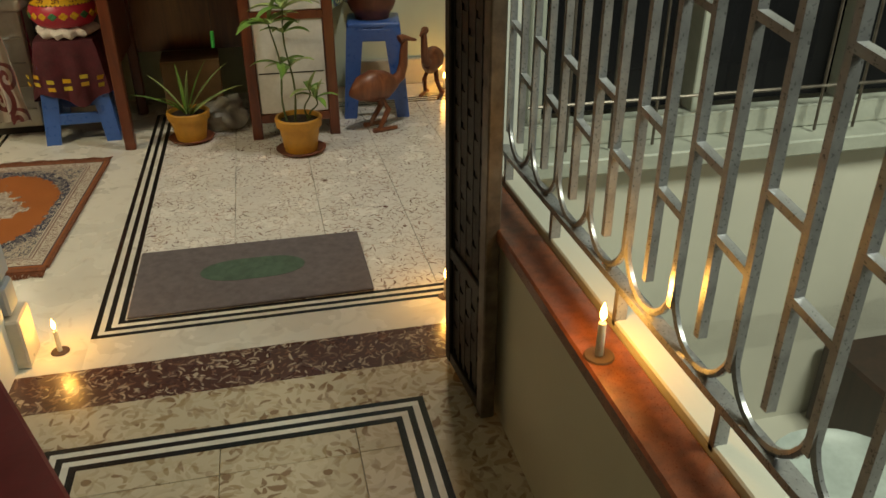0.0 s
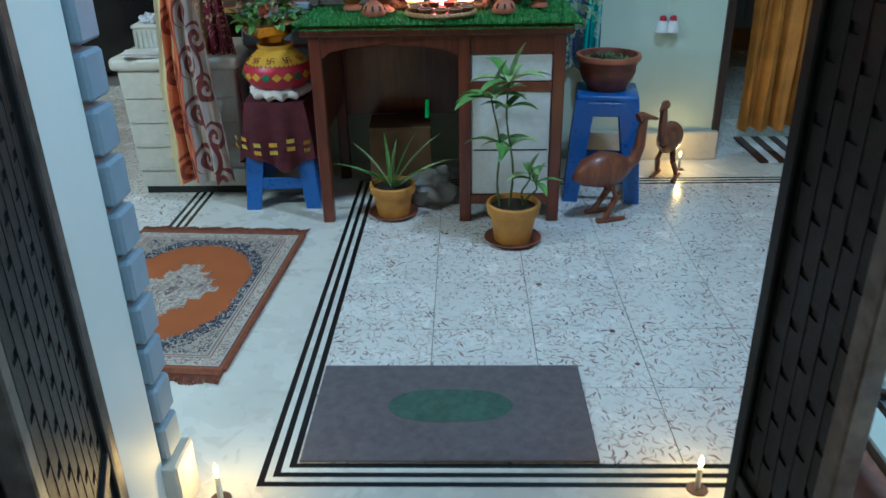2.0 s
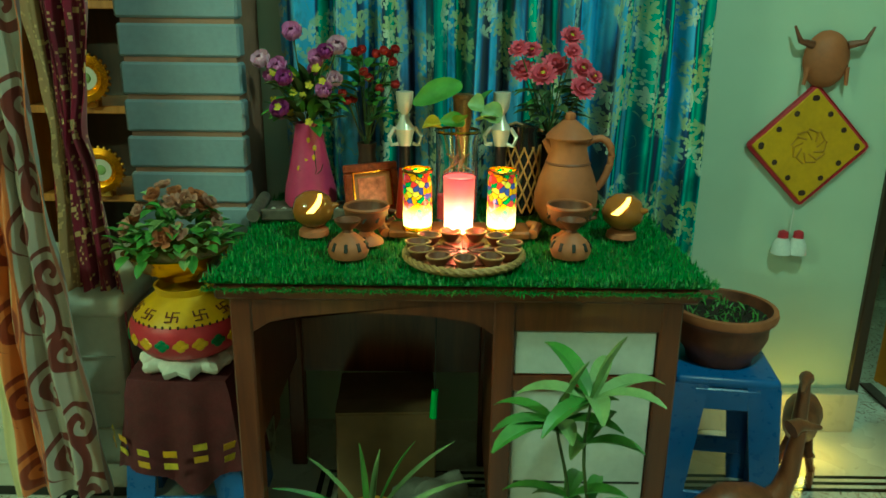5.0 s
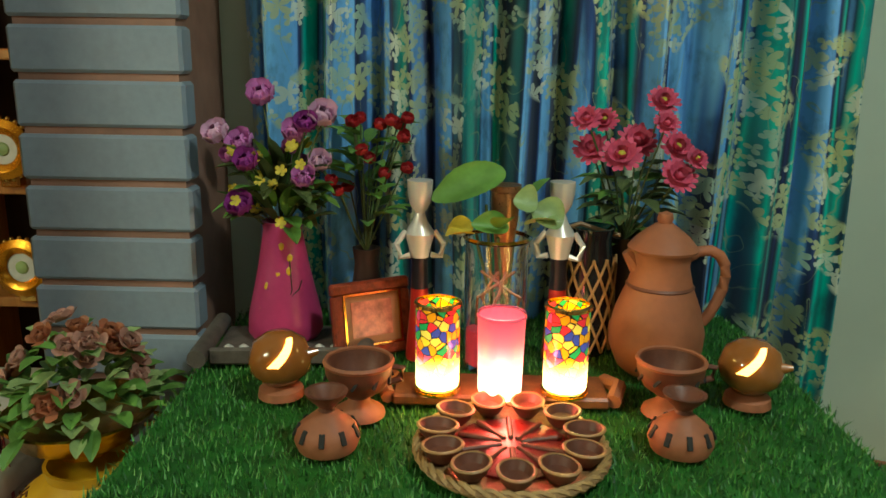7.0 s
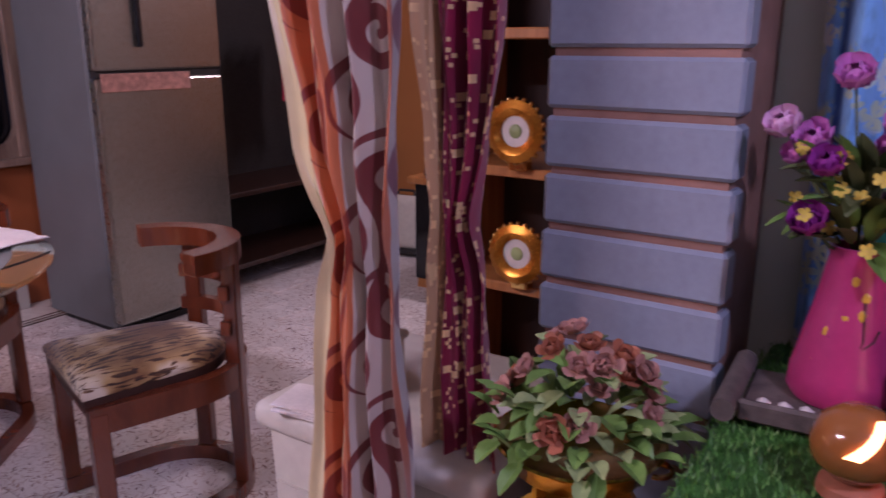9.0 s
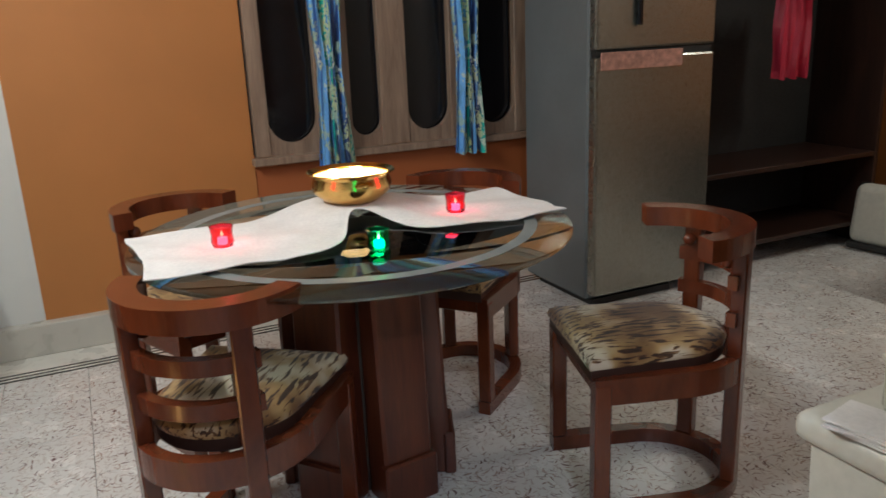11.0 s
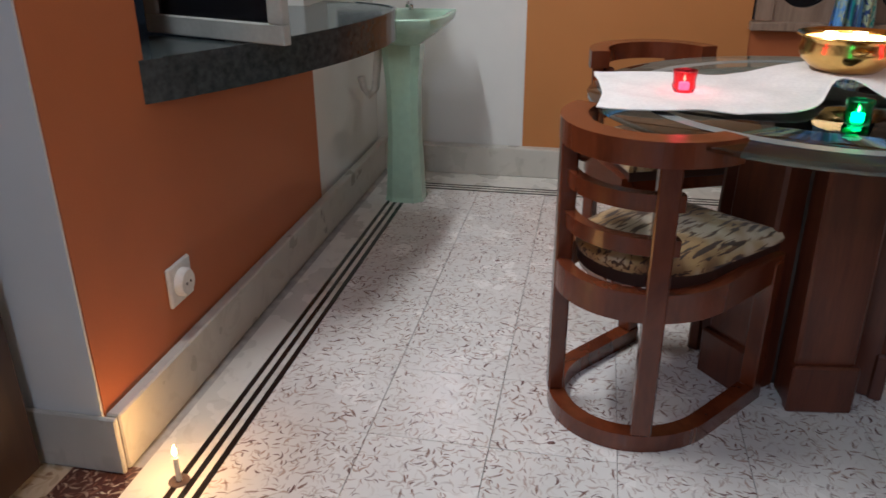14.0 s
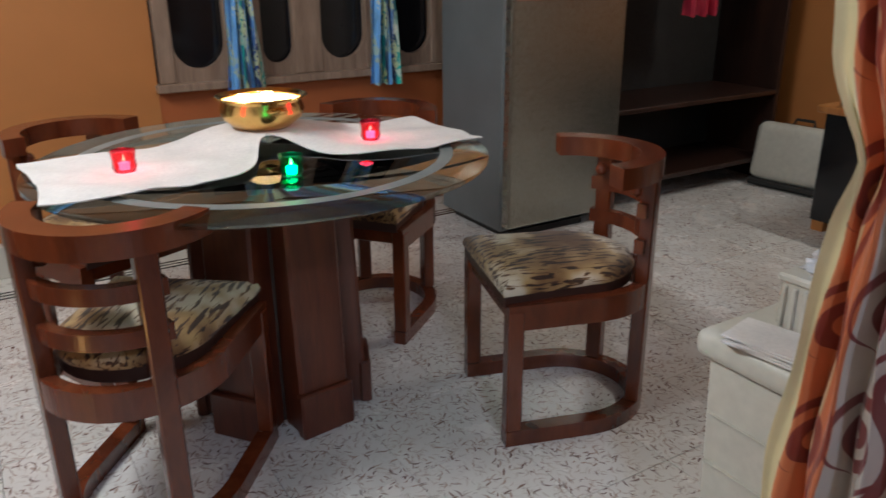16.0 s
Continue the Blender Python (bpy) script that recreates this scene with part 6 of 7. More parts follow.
# ---- candles ----
def candle(x, y, z, h, pool=True, group="small candles", watts=0.75):
    t = thing("candle", "thin white candle burning in a dark wax pool", "candle", pose(x, y, z), group)
    if pool:
        part("wax_pool", lathe([(0, 0.0005), (0.024, 0.0005), (0.022, 0.003), (0, 0.004)], 18), "pool", t, smooth=True)
    part("stick", lathe([(0, 0.001), (0.0065, 0.001), (0.006, h), (0, h)], 12), "wax", t, smooth=True)
    part("wick", tube([(0, 0, h), (0.001, 0, h + 0.006)], 0.0008, 5), "dark_gap", t)
    part("flame", lathe([(0, h + 0.003), (0.0045, h + 0.010), (0.0055, h + 0.016), (0.0035, h + 0.026), (0, h + 0.036)], 12), "flame", t, smooth=True)
    point_lamp("candle_light", (x, y, z + h + 0.045), watts, (1.0, 0.50, 0.15), 0.012)


candle(-0.068, -0.04, 0.0, 0.065)
candle(0.985, -0.005, 0.0, 0.06)
candle(-1.335, -0.035, 0.0, 0.065, watts=1.4)
candle(1.472, 2.10, 0.0, 0.055)
candle(0.982, -1.025, 0.5, 0.06, watts=1.15)


# ---- rugs and mats ----
def rug():
    t = thing("rug", "rust and ivory patterned rug with a brown fringe", "rug", pose(-0.50, 0.93, 0.0, 0, 0, -3.5))
    part("rug_field", box((-0.325, -0.46, 0.0005), (0.325, 0.46, 0.010), 0.003), "rug", t)
    part("side_binding", box((-0.337, -0.46, 0.0005), (-0.325, 0.46, 0.011), 0.003), "fringe", t)
    part("side_binding", box((0.325, -0.46, 0.0005), (0.337, 0.46, 0.011), 0.003), "fringe", t)
    rnd = random.Random(2)
    for s in (-1, 1):
        part("end_band", box((-0.33, s * 0.46, 0.0005), (0.33, s * 0.485, 0.009), 0.002), "fringe", t)
        bm = bmesh.new()
        for k in range(220):
            x = -0.33 + 0.66 * k / 219
            tube([(x, s * 0.488, 0.004), (x + rnd.uniform(-0.004, 0.004), s * (0.498 + rnd.uniform(0, 0.006)), 0.006), (x + rnd.uniform(-0.008, 0.008), s * (0.502 + 0.016 * abs(math.sin(x * 31)) + rnd.uniform(0, 0.012)), 0.003)], 0.0024, 4, bm)
        ob = part("fringe", bm, "fringe", t, "twisted brown fringe")
        ob["kind"] = "stuff"


rug()


def door_mat():
    t = thing("door_mat", "worn grey doormat with a faded green footprint shape", "mat", pose(0.435, 0.278, 0, 0, 0, 0.0))
    part("mat", box((-0.35, -0.20, 0.0005), (0.35, 0.195, 0.009), 0.003), "doormat", t)
    lobes = [(0.16 * (0.82 + 0.18 * math.cos(2 * a)) * math.cos(a), 0.01 + 0.105 * (0.82 + 0.18 * math.cos(2 * a)) * math.sin(a)) for a in [6.283 * k / 48 for k in range(48)]]
    part("printed_shape", prism(lobes, 0.0085, 0.0098), "doormat_green", t, "faded green print")


door_mat()


def striped_mat():
    t = thing("striped_mat", "dark brown and cream striped mat in the doorway", "mat", pose(2.13, 2.37, 0.001))
    for k in range(12):
        part("stripe", box((-0.26 + 0.0433 * k, -0.20, 0), (-0.26 + 0.0433 * (k + 1), 0.20, 0.008), 0.002), "dark_paint" if k % 2 == 0 else "cloth", t)


striped_mat()


# ---- curtains ----
def curtain(name, m, label, material, *args, **kw):
    t = thing(name, label, "curtain", m)
    part("cloth", drape(*args, **kw), material, t, smooth=True)
    return t


curtain("desk_curtain", pose(0.49, 2.17, 0.45), "blue curtain with pale leaf sprays, hanging in deep folds", "blue", 1.19, 2.15, 10, 0.05, seed=3, nx=260, nz=30)


def tied_curtain(y, label, material, levels, folds, depth, seed):
    t = thing("tied_curtain", label, "curtain", pose(0, y, 0), "tied curtains")
    part("cloth", tied_drape(levels, folds, depth, seed), material, t, smooth=True)


tied_curtain(1.73, "cream and rust curtain with brown spirals, tied in at the middle", "swirl", [(2.5, -0.95, -0.52), (1.9, -0.87, -0.53), (1.34, -0.775, -0.545), (1.12, -0.732, -0.552), (0.99, -0.682, -0.562), (0.90, -0.700, -0.554), (0.5, -0.735, -0.525), (0.09, -0.738, -0.492)], 3.0, 0.030, 5)
tied_curtain(1.875, "maroon curtain with gold sequins and tan edge, tied at the middle", "maroon", [(2.5, -0.73, -0.43), (1.9, -0.69, -0.445), (1.33, -0.64, -0.465), (1.12, -0.615, -0.488), (1.0, -0.592, -0.512), (0.90, -0.610, -0.488), (0.5, -0.625, -0.455), (0.10, -0.63, -0.445)], 3.5, 0.026, 7)
curtain("door_curtain", pose(2.0, 2.40, 0.10), "amber curtain hanging in the doorway", "amber_cloth", 0.36, 2.0, 4, 0.03, seed=9, nx=80, nz=30)
curtain("door_curtain", pose(2.31, 2.40, 0.06), "blue printed curtain hanging in the doorway", "blue_small", 0.26, 2.04, 4, 0.03, seed=12, nx=70, nz=30)


# ---- chest behind the curtain ----
def white_chest():
    t = thing("plastic_chest", "cream plastic drawer chest with a rounded lid", "chest", pose(-0.96, 1.83, 0))
    part("plinth", box((0.03, 0.02, 0), (0.47, 0.42, 0.03)), "dark_gap", t)
    bm = box((0.0, 0.0, 0.03), (0.49, 0.44, 0.55), 0.012, seg=2)
    for v in bm.verts:
        if v.co.z < 0.2:
            v.co.x += 0.018 if v.co.x < 0.2 else -0.01
            v.co.y += 0.01
    part("body", bm, "cream_plastic", t, smooth=True)
    part("lid", box((-0.022, -0.022, 0.545), (0.51, 0.46, 0.60), 0.02, seg=3), "cream_plastic", t, smooth=True)
    for k in range(4):
        part("drawer_groove", box((0.018, -0.004, 0.115 + 0.105 * k), (0.47, 0.006, 0.1175 + 0.105 * k)), "cream_plastic", t)
        part("finger_pull", box((0.16, -0.005, 0.168 + 0.105 * k), (0.24, 0.004, 0.175 + 0.105 * k), 0.003), "cream_plastic", t)
        part("side_groove", box((-0.002, 0.05, 0.115 + 0.105 * k), (0.01, 0.40, 0.1175 + 0.105 * k)), "cream_plastic", t)


white_chest()
pl = thing("paper_pile", "stack of pale papers lying on the chest", "papers", pose(-0.845, 1.855, 0.602, 0, 0, 6))
for k in range(5):
    part("sheet", box((-0.075, -0.05, 0.004 * k), (0.075, 0.05, 0.004 * k + 0.0032)), "cloth", pl).matrix_basis = pose(0, 0, 0, 0, 0, 7 * (k % 3))
bx = thing("storage_box", "small cream box with ribbed sides standing on the chest", "box", pose(-0.84, 1.985, 0.602, 0, 0, 4))
part("box", box((-0.062, -0.06, 0), (0.062, 0.06, 0.105), 0.008), "cream_plastic", bx)
part("rim", box((-0.068, -0.066, 0.095), (0.068, 0.066, 0.112), 0.005), "cream_plastic", bx)
for k in range(6):
    part("rib", box((-0.055 + 0.02 * k, -0.065, 0.01), (-0.047 + 0.02 * k, -0.06, 0.09), 0.002), "cream_plastic", bx)
    part("rib", box((-0.067, -0.052 + 0.02 * k, 0.01), (-0.062, -0.044 + 0.02 * k, 0.09), 0.002), "cream_plastic", bx)
wr = thing("plastic_wrap", "crumpled clear plastic wrapper lying on the cream box", "wrapper", pose(-0.84, 1.985, 0.714))
bm = bmesh.new()
bmesh.ops.create_icosphere(bm, subdivisions=3, radius=0.055)
for v in bm.verts:
    v.co *= 0.85 + 0.55 * noise.noise(v.co * 42)
    v.co.z = max(0.0, v.co.z * 0.55 + 0.012)
part("wrapper", bm, simple("milky_plastic", (0.62, 0.63, 0.64), 0.2, vary=0.2, scale=30, coat=0.4), wr)


# ---- shelf with ornate clocks, behind the curtains ----
def clock_shelf():
    t = thing("wall_shelf", "orange-brown wooden shelf unit between the curtain and the pillar", "shelf", pose(-0.98, 2.46, 0))
    for x in (0.0, 0.62):
        part("side", box((x, 0, 0), (x + 0.025, 0.3, 1.9), 0.003), "orange_wood", t)
    for z in (0.35, 0.68, 0.965, 1.28, 1.6):
        part("board", box((0.025, 0, z), (0.62, 0.3, z + 0.025), 0.003), "orange_wood", t)
    part("back", box((0.025, 0.285, 0.0), (0.62, 0.3, 1.9)), "dark_wood", t)


clock_shelf()


def gilt_clock(x, z):
    t = thing("gilt_clock", "round gilt clock with a beaded amber rim and white dial", "clock", pose(x, 2.435, z) @ Matrix.Scale(1.18, 4), "gilt clocks")
    rim = part("rim", lathe([(0.030, 0.0), (0.058, 0.0), (0.060, 0.012), (0.045, 0.020), (0.036, 0.016), (0.030, 0.010)], 32), simple("amber_gilt", (0.75, 0.30, 0.03), 0.25, 0.8, 0.2, 30, relief=0.2), t, smooth=True)
    rim.matrix_basis = pose(0, 0, 0, 90, 0, 0)
    d = part("dial", lathe([(0, 0.008), (0.031, 0.008), (0.031, 0.0)], 28), "socket", t)
    d.matrix_basis = pose(0, 0, 0, 90, 0, 0)
    hub = part("hub", lathe([(0, 0.013), (0.012, 0.011), (0.014, 0.008)], 16), "leaf_pale", t)
    hub.matrix_basis = pose(0, 0, 0, 90, 0, 0)
    for k in range(24):
        a = 6.283 * k / 24
        bm = bmesh.new()
        ball(bm, (0.061 * math.cos(a), -0.006, 0.061 * math.sin(a)), 0.006, 6)
        part("bead", bm, "gold", t, smooth=True)
    part("stand", box((-0.02, 0.0, -0.078), (0.02, 0.03, -0.05), 0.004), "gold", t)


gilt_clock(-0.75, 1.078)
gilt_clock(-0.738, 0.793)
for x, z in ((-0.62, 1.40), (-0.56, 1.09), (-0.60, 0.78), (-0.66, 0.45)):
    t = thing("small_ornament", "small gilt and cream ornament on the shelf", "ornament", pose(x, 2.56, z - 0.076 + (0.0 if z > 1 else 0)))
    part("figure", lathe([(0, 0), (0.03, 0), (0.025, 0.02), (0.04, 0.05), (0.02, 0.08), (0.028, 0.1), (0, 0.12)], 16), "gold", t, smooth=True)


# ---- wall ornaments ----
def diamond_plate():
    t = thing("diamond_plaque", "square yellow plaque with a red edge and dark dots, hung cornerwise", "wall plaque", pose(1.405, 2.272, 0.925) @ pose(0, 0, 0, 0, 45, 0))
    s = 0.128
    part("edge", box((-s, -0.012, -s), (s, 0.0, s), 0.012, seg=2), "red_paint", t, "red painted edge", True)
    part("face", box((-s + 0.010, -0.018, -s + 0.010), (s - 0.010, -0.012, s - 0.010), 0.003), "yellow_paint", t, "mustard yellow face")
    for k in range(16):
        side, u = k // 4, -0.75 + 0.5 * (k % 4)
        p = [(u, -0.78), (0.78, u), (-u, 0.78), (-0.78, -u)][side]
        part("dot", lathe([(0, 0.003), (0.0075, 0.002), (0.0085, 0)], 10), "dark_paint", t).matrix_basis = pose(p[0] * s, -0.018, p[1] * s, 90, 0, 0)
    bm = bmesh.new()
    for k in range(9):
        a = 6.283 * k / 9
        pts = [(0.022 * math.cos(a), -0.019, 0.022 * math.sin(a)), (0.046 * math.cos(a + 0.5), -0.0205, 0.046 * math.sin(a + 0.5)), (0.052 * math.cos(a + 1.1), -0.019, 0.052 * math.sin(a + 1.1))]
        tube(pts, 0.0028, 5, bm)
    part("relief_swirl", bm, simple("ochre_relief", (0.50, 0.25, 0.03), 0.5), t, "raised ochre swirl")


diamond_plate()


def wall_bells():
    t = thing("wall_hanging", "two small white cloth bells with red tops hung on a thread", "wall hanging", pose(1.39, 2.262, 0.60))
    for x in (-0.022, 0.024):
        part("bell", lathe([(0.030, 0), (0.026, 0.03), (0.012, 0.055), (0, 0.06)], 16, at=(x, -0.01, 0.0)), "cloth", t, smooth=True)
        part("red_top", lathe([(0.016, 0.05), (0.014, 0.068), (0, 0.074)], 12, at=(x, -0.01, 0.0)), "red_paint", t, smooth=True)
    part("thread", tube([(0, -0.004, 0.065), (0, -0.004, 0.14)], 0.0015, 5), "cloth", t)


wall_bells()


def wall_mask():
    t = thing("clay_mask", "terracotta wall ornament with curved horns", "wall ornament", pose(1.42, 2.27, 1.17))
    bm = lathe([(0, 0.045), (0.045, 0.036), (0.062, 0.015), (0.064, 0)], 24, squash=1.25)
    part("face", bm, "terracotta", t, smooth=True).matrix_basis = pose(0, 0, 0, 90, 0, 0)
    for s in (-1, 1):
        part("horn", tube([(s * 0.05, -0.02, 0.04), (s * 0.09, -0.03, 0.05), (s * 0.11, -0.03, 0.09)], 0.012, 8, taper=0.3), "terra_dark", t, smooth=True)
        part("ear", tube([(s * 0.055, -0.02, -0.02), (s * 0.06, -0.02, -0.07)], 0.008, 8, taper=0.6), "terracotta", t, smooth=True)


wall_mask()


# ---- things under the desk ----
bxs = thing("carton", "plain brown cardboard carton under the desk", "box", pose(0.20, 1.91, 0, 0, 0, 3))
part("carton", box((-0.13, -0.12, 0), (0.13, 0.12, 0.30), 0.004), simple("cardboard", (0.20, 0.12, 0.06), 0.8), bxs)
part("flap", box((-0.13, -0.122, 0.30), (0.13, -0.05, 0.304)), simple("cardboard_flap", (0.24, 0.15, 0.08), 0.8), bxs)
bag = thing("folded_sack", "pale folded sack lying under the desk", "sack", pose(0.335, 1.74, 0.0, 0, 0, 30))
bm = bmesh.new()
bmesh.ops.create_icosphere(bm, subdivisions=4, radius=0.12)
for v in bm.verts:
    v.co *= 0.88 + 0.32 * noise.noise(v.co * 14) + 0.10 * noise.noise(v.co * 45)
    v.co = Vector((v.co.x * 1.05, v.co.y * 0.9, max(0.0, v.co.z * 0.8 + 0.055)))
part("sack", bm, simple("grey_sack_cloth", (0.34, 0.33, 0.30), 0.8, vary=0.3, scale=14, relief=0.3), bag, smooth=True)


# ---- things on the desk ----
def pink_vase():
    t = thing("pink_vase", "tall pink conical vase with painted twigs and mixed cloth flowers", "vase", pose(0.0, 2.0, GZ))
    part("vase", lathe([(0, 0), (0.06, 0.0), (0.068, 0.012), (0.066, 0.04), (0.046, 0.13), (0.034, 0.20), (0.036, 0.215), (0.03, 0.215), (0.028, 0.19), (0, 0.18)], 36), "pink", t, smooth=True)
    tw = bmesh.new()
    for pts in ([(0.005, 0.02), (0.012, 0.06), (0.024, 0.10), (0.020, 0.15)], [(0.012, 0.06), (-0.008, 0.085), (-0.018, 0.10)], [(0.02, 0.085), (0.036, 0.10), (0.04, 0.115)], [(0.008, 0.045), (-0.014, 0.055), (-0.028, 0.06)]):
        tube([(x, -(0.0665 - z * 0.165) * math.cos(x / 0.06) - 0.0008, z) for x, z in pts], 0.0013, 5, tw)
    part("painted_twig", tw, "dark_paint", t)
    for x, z in ((-0.02, 0.105), (-0.03, 0.062), (0.02, 0.155), (0.0, 0.125), (0.005, 0.175), (-0.027, 0.035), (0.018, 0.132)):
        bm = bmesh.new()
        ball(bm, (0, 0, 0), 0.006, 6)
        for v in bm.verts:
            v.co.y *= 0.25
            v.co.z *= 1.4
        part("painted_bud", bm, "yellow_paint", t).matrix_basis = pose(x, -(0.0665 - z * 0.165) * math.cos(x / 0.06), z, -9, 0, 0)
    rnd = random.Random(5)
    heads = [(-0.115, 0.37), (-0.035, 0.435), (-0.075, 0.35), (-0.045, 0.33), (-0.01, 0.315), (0.028, 0.31), (0.075, 0.325), (0.03, 0.375), (0.06, 0.395), (0.085, 0.405), (0.02, 0.345), (-0.095, 0.33), (-0.07, 0.24), (-0.06, 0.255), (0.05, 0.30), (0.005, 0.26)]
    for k, (x, z) in enumerate(heads):
        y = rnd.uniform(-0.05, 0.05)
        part("flower_stem", tube([(0, 0, 0.2), (x * 0.5, y * 0.5, z * 0.6 + 0.06), (x, y, z)], 0.0018, 5), "stem", t)
        bm = bmesh.new()
        bloom(bm, (x * 0.92, y, z - 0.012), rnd.uniform(0.031, 0.042), 8, 3, (x * 3, -0.8, 0.8), k, 0.95)
        part("flower", bm, "purple" if k % 5 == 3 else ("pale_lilac" if k % 3 == 0 else "lilac"), t)
    for k in range(84):
        x, y, z = rnd.uniform(-0.085, 0.09), rnd.uniform(-0.06, 0.03), rnd.uniform(0.22, 0.36)
        bm = bmesh.new()
        if k < 16:
            bloom(bm, (x, y - 0.02, z), 0.011, 5, 1, (0, -1, 0.4), k)
            part("yellow_sprig", bm, "yellow", t)
        else:
            leaf(bm, (x * 0.5, y * 0.4, 0.21 + 0.11 * rnd.random()), (x * 5, y * 4 - 0.1, rnd.uniform(-0.1, 0.6)), rnd.uniform(0.05, 0.085), 0.030, 0.5, 0.2, 5)
            part("leaf", bm, "leaf" if k % 2 else "stem", t)


pink_vase()


def red_bunch():
    t = thing("red_flower_vase", "slim dark vase of red buds and bright leaves", "vase", pose(0.145, 2.04, GZ))
    part("vase", lathe([(0, 0), (0.03, 0), (0.034, 0.05), (0.022, 0.14), (0.026, 0.17), (0.02, 0.17), (0, 0.15)], 20), "dark_paint", t, smooth=True)
    rnd = random.Random(15)
    for k in range(16):
        x, y, z = rnd.uniform(-0.055, 0.075), rnd.uniform(-0.05, 0.03), rnd.uniform(0.28, 0.42)
        part("flower_stem", tube([(0, 0, 0.16), (x * 0.4, y * 0.5, z * 0.7), (x, y, z)], 0.0016, 5), "stem", t)
        bm = bmesh.new()
        bloom(bm, (x, y, z - 0.012), 0.021, 7, 4, (x * 3, -0.5, 0.8), k, 1.1)
        part("red_bud", bm, "red", t)
    for k in range(44):
        z = rnd.uniform(0.22, 0.38)
        a = rnd.uniform(0, 6.283)
        bm = bmesh.new()
        leaf(bm, (0.02 * math.cos(a), 0.02 * math.sin(a), z), (math.cos(a), math.sin(a) - 0.3, 0.5), rnd.uniform(0.05, 0.085), 0.028, 0.6, 0.2, 5)
        part("leaf", bm, "leaf", t)


red_bunch()


def rose_bunch():
    t = thing("rose_flower_vase", "dark vase of raspberry pink cloth dahlias", "vase", pose(0.62, 2.05, GZ))
    part("vase", lathe([(0, 0), (0.04, 0), (0.046, 0.06), (0.028, 0.16), (0.034, 0.2), (0.028, 0.2), (0, 0.18)], 20), "dark_paint", t, smooth=True)
    rnd = random.Random(25)
    for k, (x, z, r) in enumerate(((-0.09, 0.415, 0.026), (-0.055, 0.41, 0.026), (-0.075, 0.36, 0.033), (-0.03, 0.355, 0.036), (0.005, 0.375, 0.036), (0.04, 0.445, 0.03), (0.04, 0.41, 0.024), (0.075, 0.365, 0.034), (0.07, 0.32, 0.034), (0.1, 0.35, 0.022))):
        y = -0.06 + rnd.uniform(-0.02, 0.04)
        part("flower_stem", tube([(0, 0, 0.19), (x * 0.5, y * 0.5, z * 0.75), (x, y, z)], 0.0018, 5), "stem", t)
        bm = bmesh.new()
        bloom(bm, (x, y, z), r * 1.05, 16, 4, (x * 4, -0.9, 0.75), k, 0.15, 0.42)
        f = part("flower", bm, "rose", t)
        bm = bmesh.new()
        ball(bm, (x, y - 0.006, z + 0.003), r * 0.2, 8)
        part("flower_eye", bm, "yellow" if k % 2 else "rose", f)
    for k in range(40):
        a = rnd.uniform(0, 6.283)
        bm = bmesh.new()
        leaf(bm, (0.03 * math.cos(a), 0.03 * math.sin(a) - 0.02, rnd.uniform(0.18, 0.33)), (math.cos(a), math.sin(a) - 0.3, 0.3), rnd.uniform(0.05, 0.09), 0.028, 0.7, 0.2, 4)
        part("leaf", bm, "stem" if k % 3 else "leaf", t)


rose_bunch()


def wooden_tray():
    t = thing("wooden_tray", "weathered grey wooden tray with rolled ends", "tray", pose(-0.01, 1.945, GZ, 0, 0, 4))
    wm = simple("grey_wood", (0.12, 0.095, 0.08), 0.7, vary=0.4, scale=30, relief=0.3)
    part("board", box((-0.10, -0.06, 0.0), (0.16, 0.10, 0.012), 0.004), wm, t)
    for x in (-0.115, 0.165):
        part("rolled_end", tube([(x, -0.085, 0.018), (x, 0.11, 0.018)], 0.016, 12), wm, t, smooth=True)
    part("front_lip", box((-0.10, -0.068, 0.0), (0.15, -0.056, 0.03), 0.004), wm, t)
    for k in range(8):
        bm = bmesh.new()
        ball(bm, (-0.07 + 0.026 * k, -0.045, 0.02), 0.011, 6)
        part("pebble", bm, "socket", t, smooth=True)


wooden_tray()
bpy.data.objects["pink_vase"].location.z += 0.0125


